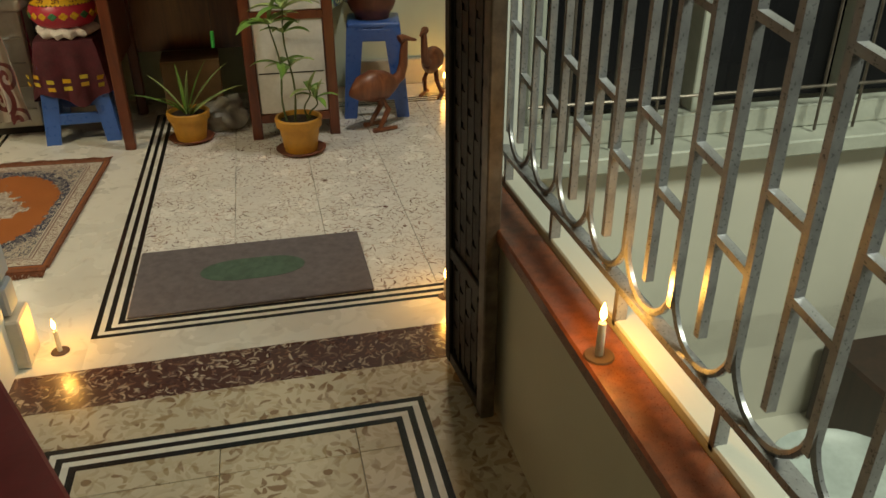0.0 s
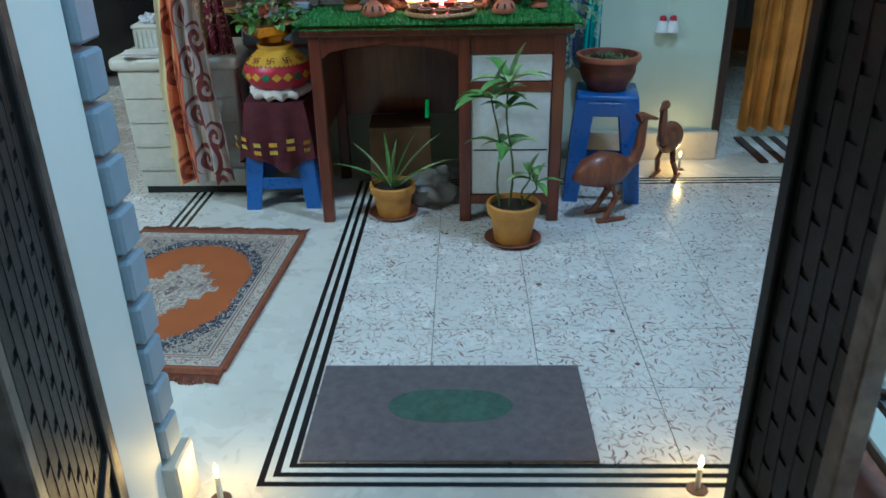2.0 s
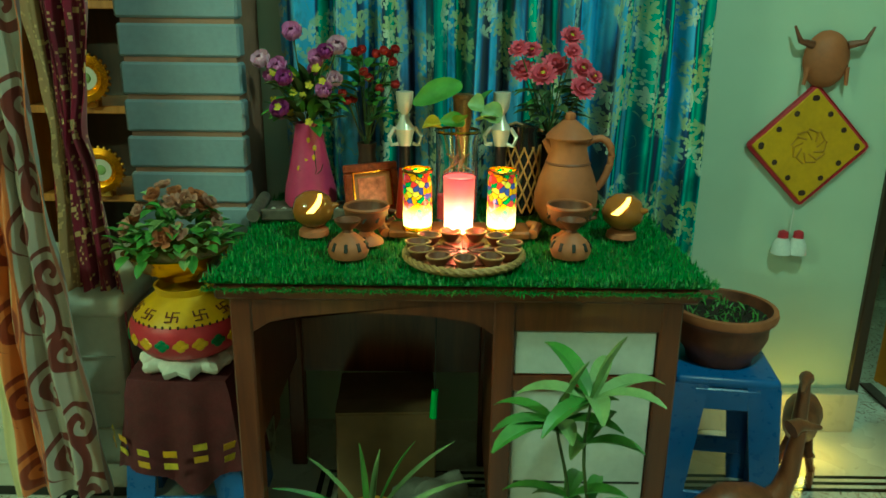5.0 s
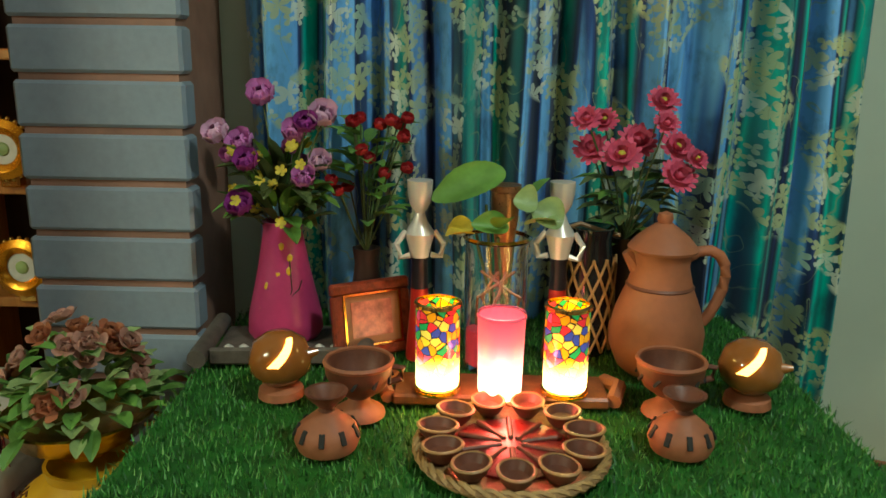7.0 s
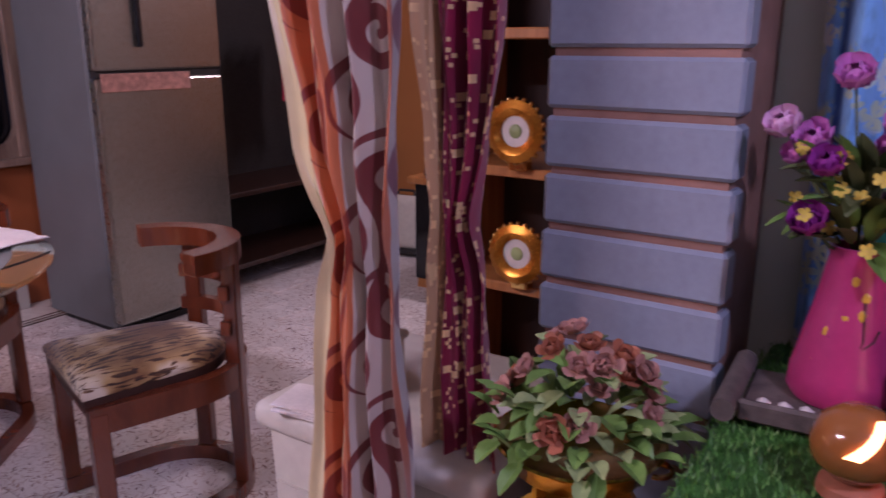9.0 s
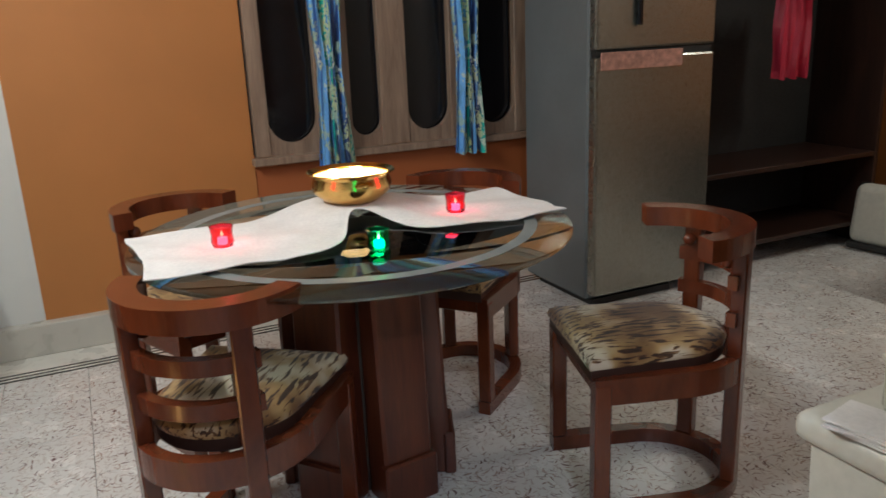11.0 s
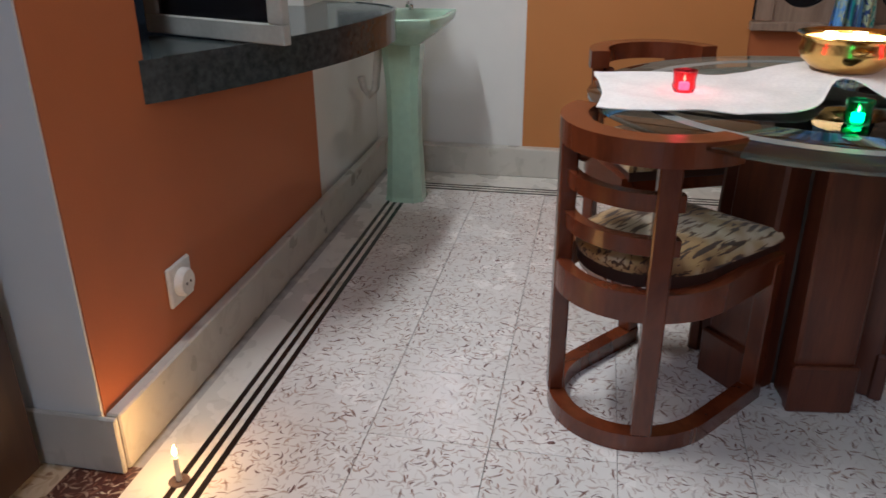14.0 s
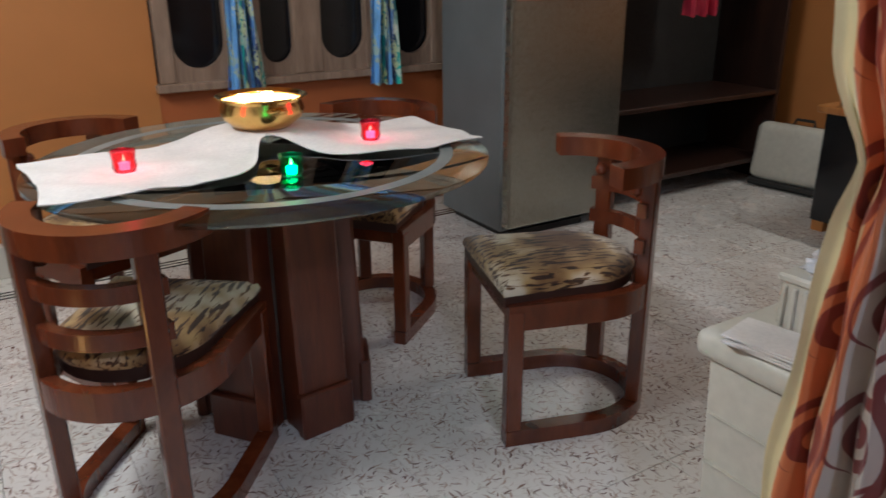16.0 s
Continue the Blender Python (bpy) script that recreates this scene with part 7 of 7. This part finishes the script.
def picture_frame():
    t = thing("picture_frame", "small gilt-edged picture frame, red lantern light put into its colours", "picture frame", pose(0.17, 1.935, GZ, -10, 0, 30))
    w, h = 0.074, 0.135
    # The lanterns' red light is mixed into the moulding, mount and picture colours.
    mould = simple("red_lit_moulding", (0.30, 0.045, 0.018), 0.3, 0.4, 0.5, 90, relief=0.5)
    for lo, hi in (((-w, -0.012, 0), (w, 0.004, 0.022)), ((-w, -0.012, h - 0.022), (w, 0.004, h)), ((-w, -0.012, 0.022), (-w + 0.022, 0.004, h - 0.022)), ((w - 0.022, -0.012, 0.022), (w, 0.004, h - 0.022))):
        part("frame_side", box(lo, hi, 0.004), mould, t)
    bead = bmesh.new()
    for lo, hi in (((-w + 0.02, -0.0135, 0.02), (w - 0.02, -0.008, 0.024)), ((-w + 0.02, -0.0135, h - 0.024), (w - 0.02, -0.008, h - 0.02)), ((-w + 0.02, -0.0135, 0.024), (-w + 0.024, -0.008, h - 0.024)), ((w - 0.024, -0.0135, 0.024), (w - 0.02, -0.008, h - 0.024))):
        box(lo, hi, bm=bead)
    part("gilt_bead", bead, "gold", t, "thin gilt inner edge")
    part("mount", box((-w + 0.022, -0.004, 0.022), (w - 0.022, 0.0, h - 0.022)), simple("warm_lit_mount", (0.40, 0.16, 0.08), 0.4), t)
    part("picture", box((-w + 0.036, -0.006, 0.036), (w - 0.036, -0.004, h - 0.036)), simple("red_lit_print", (0.66, 0.20, 0.13), 0.12, vary=0.6, scale=50), t, "plain picture under glass, reddened by lantern light in its colour")


picture_frame()


def clay_lamp(x, y, turn, group="gourd lamps"):
    t = thing("gourd_lamp", "polished brown gourd-shaped clay lamp with a lit slit", "lamp", pose(x, y, GZ, 0, 0, turn), group)
    part("foot", lathe([(0, 0), (0.036, 0), (0.034, 0.012), (0.020, 0.022), (0, 0.024)], 24), "terracotta", t, smooth=True)
    glaze = simple("brown_glaze", (0.36, 0.125, 0.03), 0.12, vary=0.2, scale=8, relief=0.0, coat=0.6)
    bm = lathe([(0, 0.018), (0.026, 0.022), (0.046, 0.042), (0.049, 0.062), (0.04, 0.088), (0.02, 0.102), (0, 0.105)], 32)
    part("body", bm, glaze, t, smooth=True)
    part("spout", tube([(0.03, -0.01, 0.066), (0.058, -0.012, 0.072)], 0.014, 10, taper=0.3), glaze, t, smooth=True)
    slit = bmesh.new()
    rows = []
    for k in range(7):
        z = 0.064 + 0.038 * k / 6
        r = 0.0505 - max(0, z - 0.066) ** 2 * 16
        rows.append([slit.verts.new((r * math.sin(a), -r * math.cos(a), z)) for a in (-0.42 + 0.75 * k / 6, -0.10 + 0.75 * k / 6)])
    for a, b in zip(rows, rows[1:]):
        slit.faces.new((a[0], a[1], b[1], b[0]))
    ext = bmesh.ops.extrude_face_region(slit, geom=slit.faces[:])
    for v in [g for g in ext["geom"] if isinstance(g, bmesh.types.BMVert)]:
        v.co *= 0.96
    part("lit_slit", slit, glowing("slit_glow", (1.0, 0.5, 0.16), 5.0), t, "glowing opening")


clay_lamp(0.045, 1.765, 15)
clay_lamp(0.768, 1.775, -20)


def goblet(x, y):
    t = thing("clay_goblet", "openwork clay goblet on a flared foot", "goblet", pose(x, y, GZ) @ Matrix.Diagonal((0.84, 0.84, 0.84, 1)), "clay goblets")
    part("foot", lathe([(0, 0), (0.046, 0), (0.044, 0.008), (0.024, 0.022), (0.016, 0.032), (0, 0.034)], 24), "terracotta", t, smooth=True)
    part("cup", lathe([(0, 0.032), (0.02, 0.034), (0.046, 0.052), (0.058, 0.078), (0.060, 0.098), (0.056, 0.102), (0.052, 0.080), (0.04, 0.056), (0, 0.044)], 28), "terra_dark", t, smooth=True)
    part("rim", lathe([(0.0605, 0.095), (0.0625, 0.100), (0.059, 0.105), (0.055, 0.103), (0.055, 0.099)], 28), "terracotta", t, smooth=True)
    for k in range(10):
        a = 36 * k
        bm = box((-0.0025, -0.002, -0.009), (0.0025, 0.002, 0.009), m=pose(0, 0, 0, 0, 35, 0))
        part("cut_slot", bm, "dark_gap", t).matrix_basis = pose(0, 0, 0, 0, 0, a) @ pose(0, -0.0575, 0.075, -18, 0, 0)
    part("handle", tube([(0.058, 0, 0.09), (0.078, 0, 0.088), (0.074, 0, 0.068), (0.05, 0, 0.06)], 0.006, 8), "terra_dark", t, smooth=True)


goblet(0.175, 1.705)
goblet(0.635, 1.735)


def censer(x, y):
    t = thing("clay_censer", "small dome-shaped clay incense pot with cut slots", "incense pot", pose(x, y, GZ) @ Matrix.Scale(0.86, 4), "incense pots")
    part("body", lathe([(0, 0), (0.046, 0), (0.052, 0.016), (0.046, 0.036), (0.022, 0.056), (0.014, 0.062), (0, 0.064)], 26), "terracotta", t, smooth=True)
    part("neck", lathe([(0.014, 0.060), (0.012, 0.068), (0.030, 0.086), (0.034, 0.094), (0.028, 0.094), (0.01, 0.075), (0, 0.072)], 22), "terra_dark", t, smooth=True)
    for k in range(9):
        bm = box((-0.0045, -0.002, -0.011), (0.0045, 0.002, 0.011), 0.001)
        part("cut_slot", bm, "dark_gap", t).matrix_basis = pose(0, 0, 0, 0, 0, 40 * k) @ pose(0, -0.0475, 0.032, -28, 0, 0)


censer(0.145, 1.605)
censer(0.625, 1.625)


def lantern_board():
    t = thing("lantern_board", "low red-brown wooden board under the glass lanterns", "board", pose(0.385, 1.765, GZ))
    part("board", box((-0.165, -0.030, 0), (0.165, 0.06, 0.018), 0.004), "bird", t)
    for s in (-1, 1):
        part("end_scroll", tube([(s * 0.17, -0.025, 0.012), (s * 0.185, 0.015, 0.02), (s * 0.17, 0.055, 0.012)], 0.012, 8), "terracotta", t, smooth=True)


lantern_board()
LZ = GZ + 0.0185


def patch_glow(name, core):
    """Lit stained glass: bright low down, colour patches above."""
    m, nt, b = tree(name)
    vec = coords(nt)
    v = node(nt, "ShaderNodeTexVoronoi", Scale=75.0)
    nt.links.new(vec, v.inputs["Vector"])
    sep = nt.nodes.new("ShaderNodeSeparateColor")
    nt.links.new(v.outputs["Color"], sep.inputs[0])
    patch = ramp(nt, sep.outputs[0], [(0.0, (0.9, 0.35, 0.02)), (0.3, (0.85, 0.02, 0.05)), (0.45, (0.95, 0.62, 0.05)), (0.62, (0.03, 0.35, 0.10)), (0.74, (0.04, 0.06, 0.40)), (0.84, (0.9, 0.06, 0.2)), (0.92, (1.0, 0.7, 0.12))], True)
    sz = nt.nodes.new("ShaderNodeSeparateXYZ")
    nt.links.new(vec, sz.inputs[0])
    tall = ramp(nt, sz.outputs[2], [(0.0, (1, 1, 1)), (0.04, (0.7, 0.7, 0.7)), (0.065, (0.09, 0.09, 0.09)), (0.15, (0.015, 0.015, 0.015))])
    edge = node(nt, "ShaderNodeTexVoronoi", Scale=75.0)
    edge.feature = "DISTANCE_TO_EDGE"
    nt.links.new(vec, edge.inputs["Vector"])
    lead = op(nt, "LESS_THAN", edge.outputs["Distance"], 0.045)
    patch = mix(nt, lead, patch, (0.012, 0.008, 0.006))
    col = mix(nt, mix(nt, 1.0, tall, (0.75, 0.75, 0.75), "MULTIPLY"), patch, core)
    nt.links.new(patch, b.inputs["Base Color"])
    nt.links.new(col, b.inputs["Emission Color"])
    st = nt.nodes.new("ShaderNodeMath")
    st.operation = "MULTIPLY_ADD"
    st.inputs[1].default_value, st.inputs[2].default_value = 7.0, 0.12
    nt.links.new(tall, st.inputs[0])
    nt.links.new(st.outputs[0], b.inputs["Emission Strength"])
    b.inputs["Roughness"].default_value = 0.15
    return m


PATCH = patch_glow("stained_glass_lit", (1.0, 0.80, 0.42))


def stained_lantern(x, y):
    t = thing("glass_lantern", "tall glass lantern of coloured patches lit from within", "lantern", pose(x, y, LZ), "glass lanterns")
    part("glass", lathe([(0, 0.004), (0.032, 0.004), (0.0335, 0.02), (0.0335, 0.138), (0.031, 0.138), (0.031, 0.02), (0, 0.012)], 28), PATCH, t, smooth=True)
    for z in (0.003, 0.0, 0.135):
        part("gilt_ring", lathe([(0.031, z), (0.036, z + 0.002), (0.036, z + 0.007), (0.031, z + 0.009)], 28), "gold", t, smooth=True)
    point_lamp("lantern_light", (x, y - 0.045, LZ + 0.03), 0.20, (1.0, 0.58, 0.18), 0.02)
    point_lamp("lantern_light", (x, y, LZ + 0.16), 0.22, (1.0, 0.62, 0.25), 0.02)


stained_lantern(0.288, 1.755)
stained_lantern(0.482, 1.755)


def pink_lantern():
    t = thing("pink_lantern", "frosted pink glass candle lantern glowing white low down", "lantern", pose(0.383, 1.745, LZ))
    m, nt, b = tree("pink_lit_glass")
    vec = coords(nt)
    sz = nt.nodes.new("ShaderNodeSeparateXYZ")
    nt.links.new(vec, sz.inputs[0])
    col = ramp(nt, sz.outputs[2], [(0.0, (1.0, 0.66, 0.62)), (0.06, (1.0, 0.26, 0.34)), (0.12, (0.95, 0.12, 0.24))])
    st = ramp(nt, sz.outputs[2], [(0.0, (1, 1, 1)), (0.055, (0.55, 0.55, 0.55)), (0.09, (0.14, 0.14, 0.14)), (0.13, (0.08, 0.08, 0.08))])
    mul = nt.nodes.new("ShaderNodeMath")
    mul.operation = "MULTIPLY"
    mul.inputs[1].default_value = 4.5
    nt.links.new(st, mul.inputs[0])
    nt.links.new(col, b.inputs["Base Color"])
    nt.links.new(col, b.inputs["Emission Color"])
    nt.links.new(mul.outputs[0], b.inputs["Emission Strength"])
    b.inputs["Roughness"].default_value = 0.3
    bump(nt, b, noise_tex(nt, vec, 90.0), 0.4, 0.003)
    part("glass", lathe([(0, 0), (0.030, 0.0), (0.033, 0.01), (0.036, 0.125), (0.033, 0.128), (0.030, 0.02), (0, 0.01)], 28), m, t, smooth=True)
    part("rim", lathe([(0.033, 0.122), (0.0375, 0.126), (0.036, 0.131), (0.033, 0.129)], 28), "clear", t, smooth=True)
    point_lamp("lantern_light", (0.383, 1.692, LZ + 0.04), 1.0, (1.0, 0.14, 0.13), 0.02)


pink_lantern()


def diya_wheel():
    t = thing("diya_wheel", "round woven tray ringed with small clay lamps on a red wheel", "lamp tray", pose(0.393, 1.598, GZ - 0.002) @ Matrix.Diagonal((0.96, 0.96, 1, 1)))
    part("tray", lathe([(0, 0), (0.125, 0), (0.138, 0.012), (0.134, 0.018), (0.12, 0.010), (0, 0.008)], 40), simple("wicker", (0.34, 0.19, 0.08), 0.6, vary=0.4, scale=60, relief=0.6), t, smooth=True)
    for k in range(3):
        pts = [((0.131 + 0.004 * math.sin(14 * a + 2.1 * k)) * math.cos(a), (0.131 + 0.004 * math.sin(14 * a + 2.1 * k)) * math.sin(a), 0.013 + 0.006 * math.cos(14 * a + 2.1 * k)) for a in [6.283 * q / 84 for q in range(85)]]
        part("woven_edge", tube(pts, 0.0038, 5), simple("cane", (0.50, 0.30, 0.12), 0.5, vary=0.3, scale=60), t, smooth=True)
    part("wheel", lathe([(0, 0.016), (0.03, 0.018), (0.085, 0.012), (0.088, 0.008)], 28), simple("red_lacquer", (0.22, 0.02, 0.02), 0.3, vary=0.3, scale=20), t, smooth=True)
    for k in range(10):
        part("spoke", box((0.014, -0.004, 0.014), (0.078, 0.004, 0.0205), 0.002), "terra_dark", t).matrix_basis = pose(0, 0, 0, 0, 0, 36 * k + 18)
    for k in range(11):
        a = 360 / 11 * k - 90
        m = pose(0.104 * math.cos(radians(a)), 0.104 * math.sin(radians(a)), 0.012, 0, 0, a)
        cup = part("clay_lamp", lathe([(0, 0), (0.014, 0.0), (0.024, 0.010), (0.0295, 0.022), (0.026, 0.0225), (0.02, 0.012), (0, 0.006)], 18, squash=0.85), "terra_dark", t, smooth=True)
        cup.matrix_basis = m
        rim = part("rim", lathe([(0.0298, 0.0205), (0.0308, 0.0225), (0.0285, 0.0242), (0.0255, 0.0235)], 18, squash=0.85), simple("pale_clay_rim", (0.45, 0.24, 0.10), 0.5), cup, smooth=True)


diya_wheel()


def plant_jar():
    t = thing("plant_jar", "clear glass jar of water with a green creeper", "jar", pose(0.38, 1.905, GZ))
    g = part("jar", lathe([(0, 0), (0.05, 0), (0.053, 0.01), (0.053, 0.22), (0.056, 0.225), (0.052, 0.225), (0.049, 0.2), (0.049, 0.012), (0, 0.008)], 32), "clear", t, smooth=True)
    g.visible_shadow = False
    part("gilt_rim", lathe([(0.0525, 0.222), (0.0575, 0.2255), (0.0525, 0.229)], 32), "gold", t, smooth=True)
    part("reddish_fill", lathe([(0, 0.01), (0.047, 0.01), (0.047, 0.07), (0, 0.075)], 24), "red_paint", t, "red fill in the jar", True)
    part("bottle_neck", lathe([(0.013, 0.15), (0.017, 0.22), (0.022, 0.25), (0.024, 0.30), (0.026, 0.302), (0.026, 0.312), (0, 0.312)], 20, at=(0.012, 0.012, 0)), simple("copper_lustre", (0.42, 0.20, 0.10), 0.3, 0.7, 0.2, 30), t, "copper bottle neck standing in the jar", True)
    for k in range(5):
        x = -0.03 + 0.014 * k
        part("twig", tube([(x, -0.01, 0.08), (x + 0.022 * math.sin(k * 2.2), -0.02, 0.13), (-x, -0.012, 0.175)], 0.0028, 6), "bird", t, smooth=True)
    for k, (x, y, z) in enumerate(((-0.02, 0.0, 0.30), (0.03, 0.01, 0.28), (0.0, -0.02, 0.25), (-0.035, 0, 0.25))):
        part("stem", tube([(0.01 * k - 0.015, 0, 0.02), (x * 0.3 + 0.012 * math.sin(k), 0, 0.13), (x, y, z - 0.02)], 0.003, 6), "stem", t, smooth=True)
    for (x, y, z), way, ln, w, mt in (((0.045, -0.01, 0.25), (0.8, -0.4, 0.35), 0.06, 0.052, "leaf_pale"), ((-0.04, -0.02, 0.235), (-0.8, -0.4, 0.15), 0.05, 0.04, "yellow"), ((0.0, -0.02, 0.245), (0.2, -0.6, 0.5), 0.05, 0.04, "leaf"), ((0.05, 0.02, 0.28), (0.5, 0.1, 0.7), 0.055, 0.045, "leaf")):
        bm = bmesh.new()
        leaf(bm, (x, y, z), way, ln, w, 0.35, 0.18, 8)
        part("leaf", bm, mt, t, smooth=True)
    for cx, cz, w, h, tilt, mt in ((-0.045, 0.318, 0.058, 0.030, -22, "leaf"), (0.082, 0.268, 0.026, 0.028, 20, "leaf_pale"), (-0.06, 0.245, 0.020, 0.016, -10, "yellow"), (0.045, 0.29, 0.018, 0.024, 10, "leaf_pale"), (-0.01, 0.25, 0.028, 0.02, 5, "leaf")):
        n = 20
        bm = bmesh.new()
        mid = bm.verts.new((0, 0.006, 0))
        ring = []
        for k in range(n):
            a = 6.283 * k / n
            point = 1.0 + 0.22 * max(0.0, -math.cos(a)) ** 6
            ring.append(bm.verts.new((w * math.cos(a) * point, -0.006 + 0.010 * math.cos(2 * a), h * math.sin(a))))
        for k in range(n):
            bm.faces.new((mid, ring[k], ring[(k + 1) % n]))
        part("broad_leaf", bm, mt, t, smooth=True).matrix_basis = pose(cx, -0.02, cz, -32, tilt, 0)


plant_jar()


def doll(x, y, flip):
    """A slim standing figurine as one plain mesh with painted bands."""
    bm = lathe([(0, 0), (0.023, 0), (0.024, 0.008), (0.016, 0.10), (0.014, 0.165), (0.014, 0.175), (0.020, 0.205), (0.026, 0.225), (0.013, 0.245), (0.008, 0.26), (0.017, 0.275), (0.021, 0.295), (0.022, 0.315), (0, 0.318)], 16)
    for s in (-1, 1):
        tube([(s * 0.024, 0, 0.228), (s * 0.040, -0.006, 0.208), (s * 0.034, -0.012, 0.186), (s * 0.018, -0.014, 0.19)], 0.0055, 6, bm)
    m, nt, b = tree("figurine_paint")
    sz = nt.nodes.new("ShaderNodeSeparateXYZ")
    nt.links.new(coords(nt), sz.inputs[0])
    c = ramp(nt, sz.outputs[2], [(0.0, (0.42, 0.02, 0.02)), (0.128, (0.015, 0.013, 0.02)), (0.180, (0.62, 0.58, 0.54))], True)
    nt.links.new(c, b.inputs["Base Color"])
    b.inputs["Roughness"].default_value = 0.3
    b.inputs["Metallic"].default_value = 0.25
    ob = part("figurine", bm, m, None, "", True)
    ob.matrix_basis = pose(x, y, GZ, 0, 0, flip)
    tagged(ob, "slim silver figurine with a black and red skirt", "figurine", "figurines behind the lanterns")


doll(0.250, 1.930, 10)
doll(0.488, 1.940, -15)


def clay_jug():
    t = thing("clay_jug", "smooth terracotta jug with a knobbed lid and loop handle", "jug", pose(0.652, 1.90, GZ) @ Matrix.Diagonal((0.96, 0.96, 0.98, 1)))
    part("body", lathe([(0, 0), (0.052, 0.0), (0.066, 0.012), (0.080, 0.045), (0.082, 0.075), (0.072, 0.115), (0.056, 0.155), (0.047, 0.19), (0.050, 0.218), (0.044, 0.218), (0.04, 0.19), (0, 0.18)], 44), "terracotta", t, smooth=True)
    part("neck_line", lathe([(0.0565, 0.152), (0.0585, 0.155), (0.0555, 0.159)], 44), "terra_dark", t, smooth=True)
    lid = part("lid", lathe([(0.058, 0.215), (0.060, 0.220), (0.045, 0.238), (0.022, 0.256), (0.013, 0.262), (0, 0.263)], 36), "terracotta", t, "conical lid", True)
    part("knob", lathe([(0.010, 0.258), (0.014, 0.268), (0.012, 0.278), (0, 0.282)], 20), "terracotta", lid, smooth=True)
    part("handle", tube([(0.044, 0, 0.203), (0.062, 0, 0.214), (0.082, 0, 0.216), (0.098, 0, 0.208), (0.108, 0, 0.192), (0.111, 0, 0.172), (0.108, 0, 0.150), (0.101, 0, 0.128), (0.091, 0, 0.106), (0.078, 0, 0.088)], 0.0095, 10), "terracotta", t, smooth=True)
    part("spout", tube([(-0.042, 0, 0.185), (-0.062, 0, 0.212)], 0.014, 8, taper=0.6), "terracotta", t, smooth=True)


clay_jug()


def wicker_flask():
    t = thing("wicker_flask", "glass flask in an open wicker jacket", "flask", pose(0.548, 1.985, GZ))
    part("flask", lathe([(0, 0), (0.036, 0), (0.042, 0.03), (0.044, 0.15), (0.036, 0.21), (0.042, 0.23), (0.036, 0.23), (0, 0.2)], 26), "black_gloss", t, smooth=True)
    cane = simple("dark_cane", (0.40, 0.21, 0.08), 0.5, vary=0.3, scale=60)
    for s in (-1, 1):
        for k in range(12):
            pts = [(0.0455 * math.cos(0.524 * k + s * 1.6 * u), 0.0455 * math.sin(0.524 * k + s * 1.6 * u), 0.01 + 0.17 * u) for u in [q / 8 for q in range(9)]]
            part("cane_strand", tube(pts, 0.0026, 5), cane, t, smooth=True)
    part("handle", tube([(-0.045, 0, 0.225), (-0.02, 0, 0.235), (0.02, 0, 0.222), (0.05, 0, 0.215)], 0.004, 6), cane, t, smooth=True)


wicker_flask()
# Green light spot under the desk, built as a bright rod on a cord.
brush = thing("hanging_brush", "green spot of light under the desk, shaped as a small rod on a cord", "brush", pose(0.33, 1.60, 0.40))
part("handle", tube([(0, 0, 0), (0.004, 0, 0.07)], 0.008, 8), simple("light_spot_green", (0.03, 0.50, 0.10), 0.4), brush, smooth=True)
part("cord", tube([(0.004, 0, 0.07), (0.006, 0, 0.329)], 0.0012, 5), "dark_gap", brush)

# ---- floor tiles ----
tile_field(0.0775, 0.0775, 2.9, 1.9125, 0.30, "tile", floor_base)
tile_field(-3.3825, 0.0335, -0.7125, 5.0, 0.30, "tile", floor_base)
tile_field(0.0505, -3.3, 0.7465, -0.5175, 0.30, "porch_tile", porch_base)
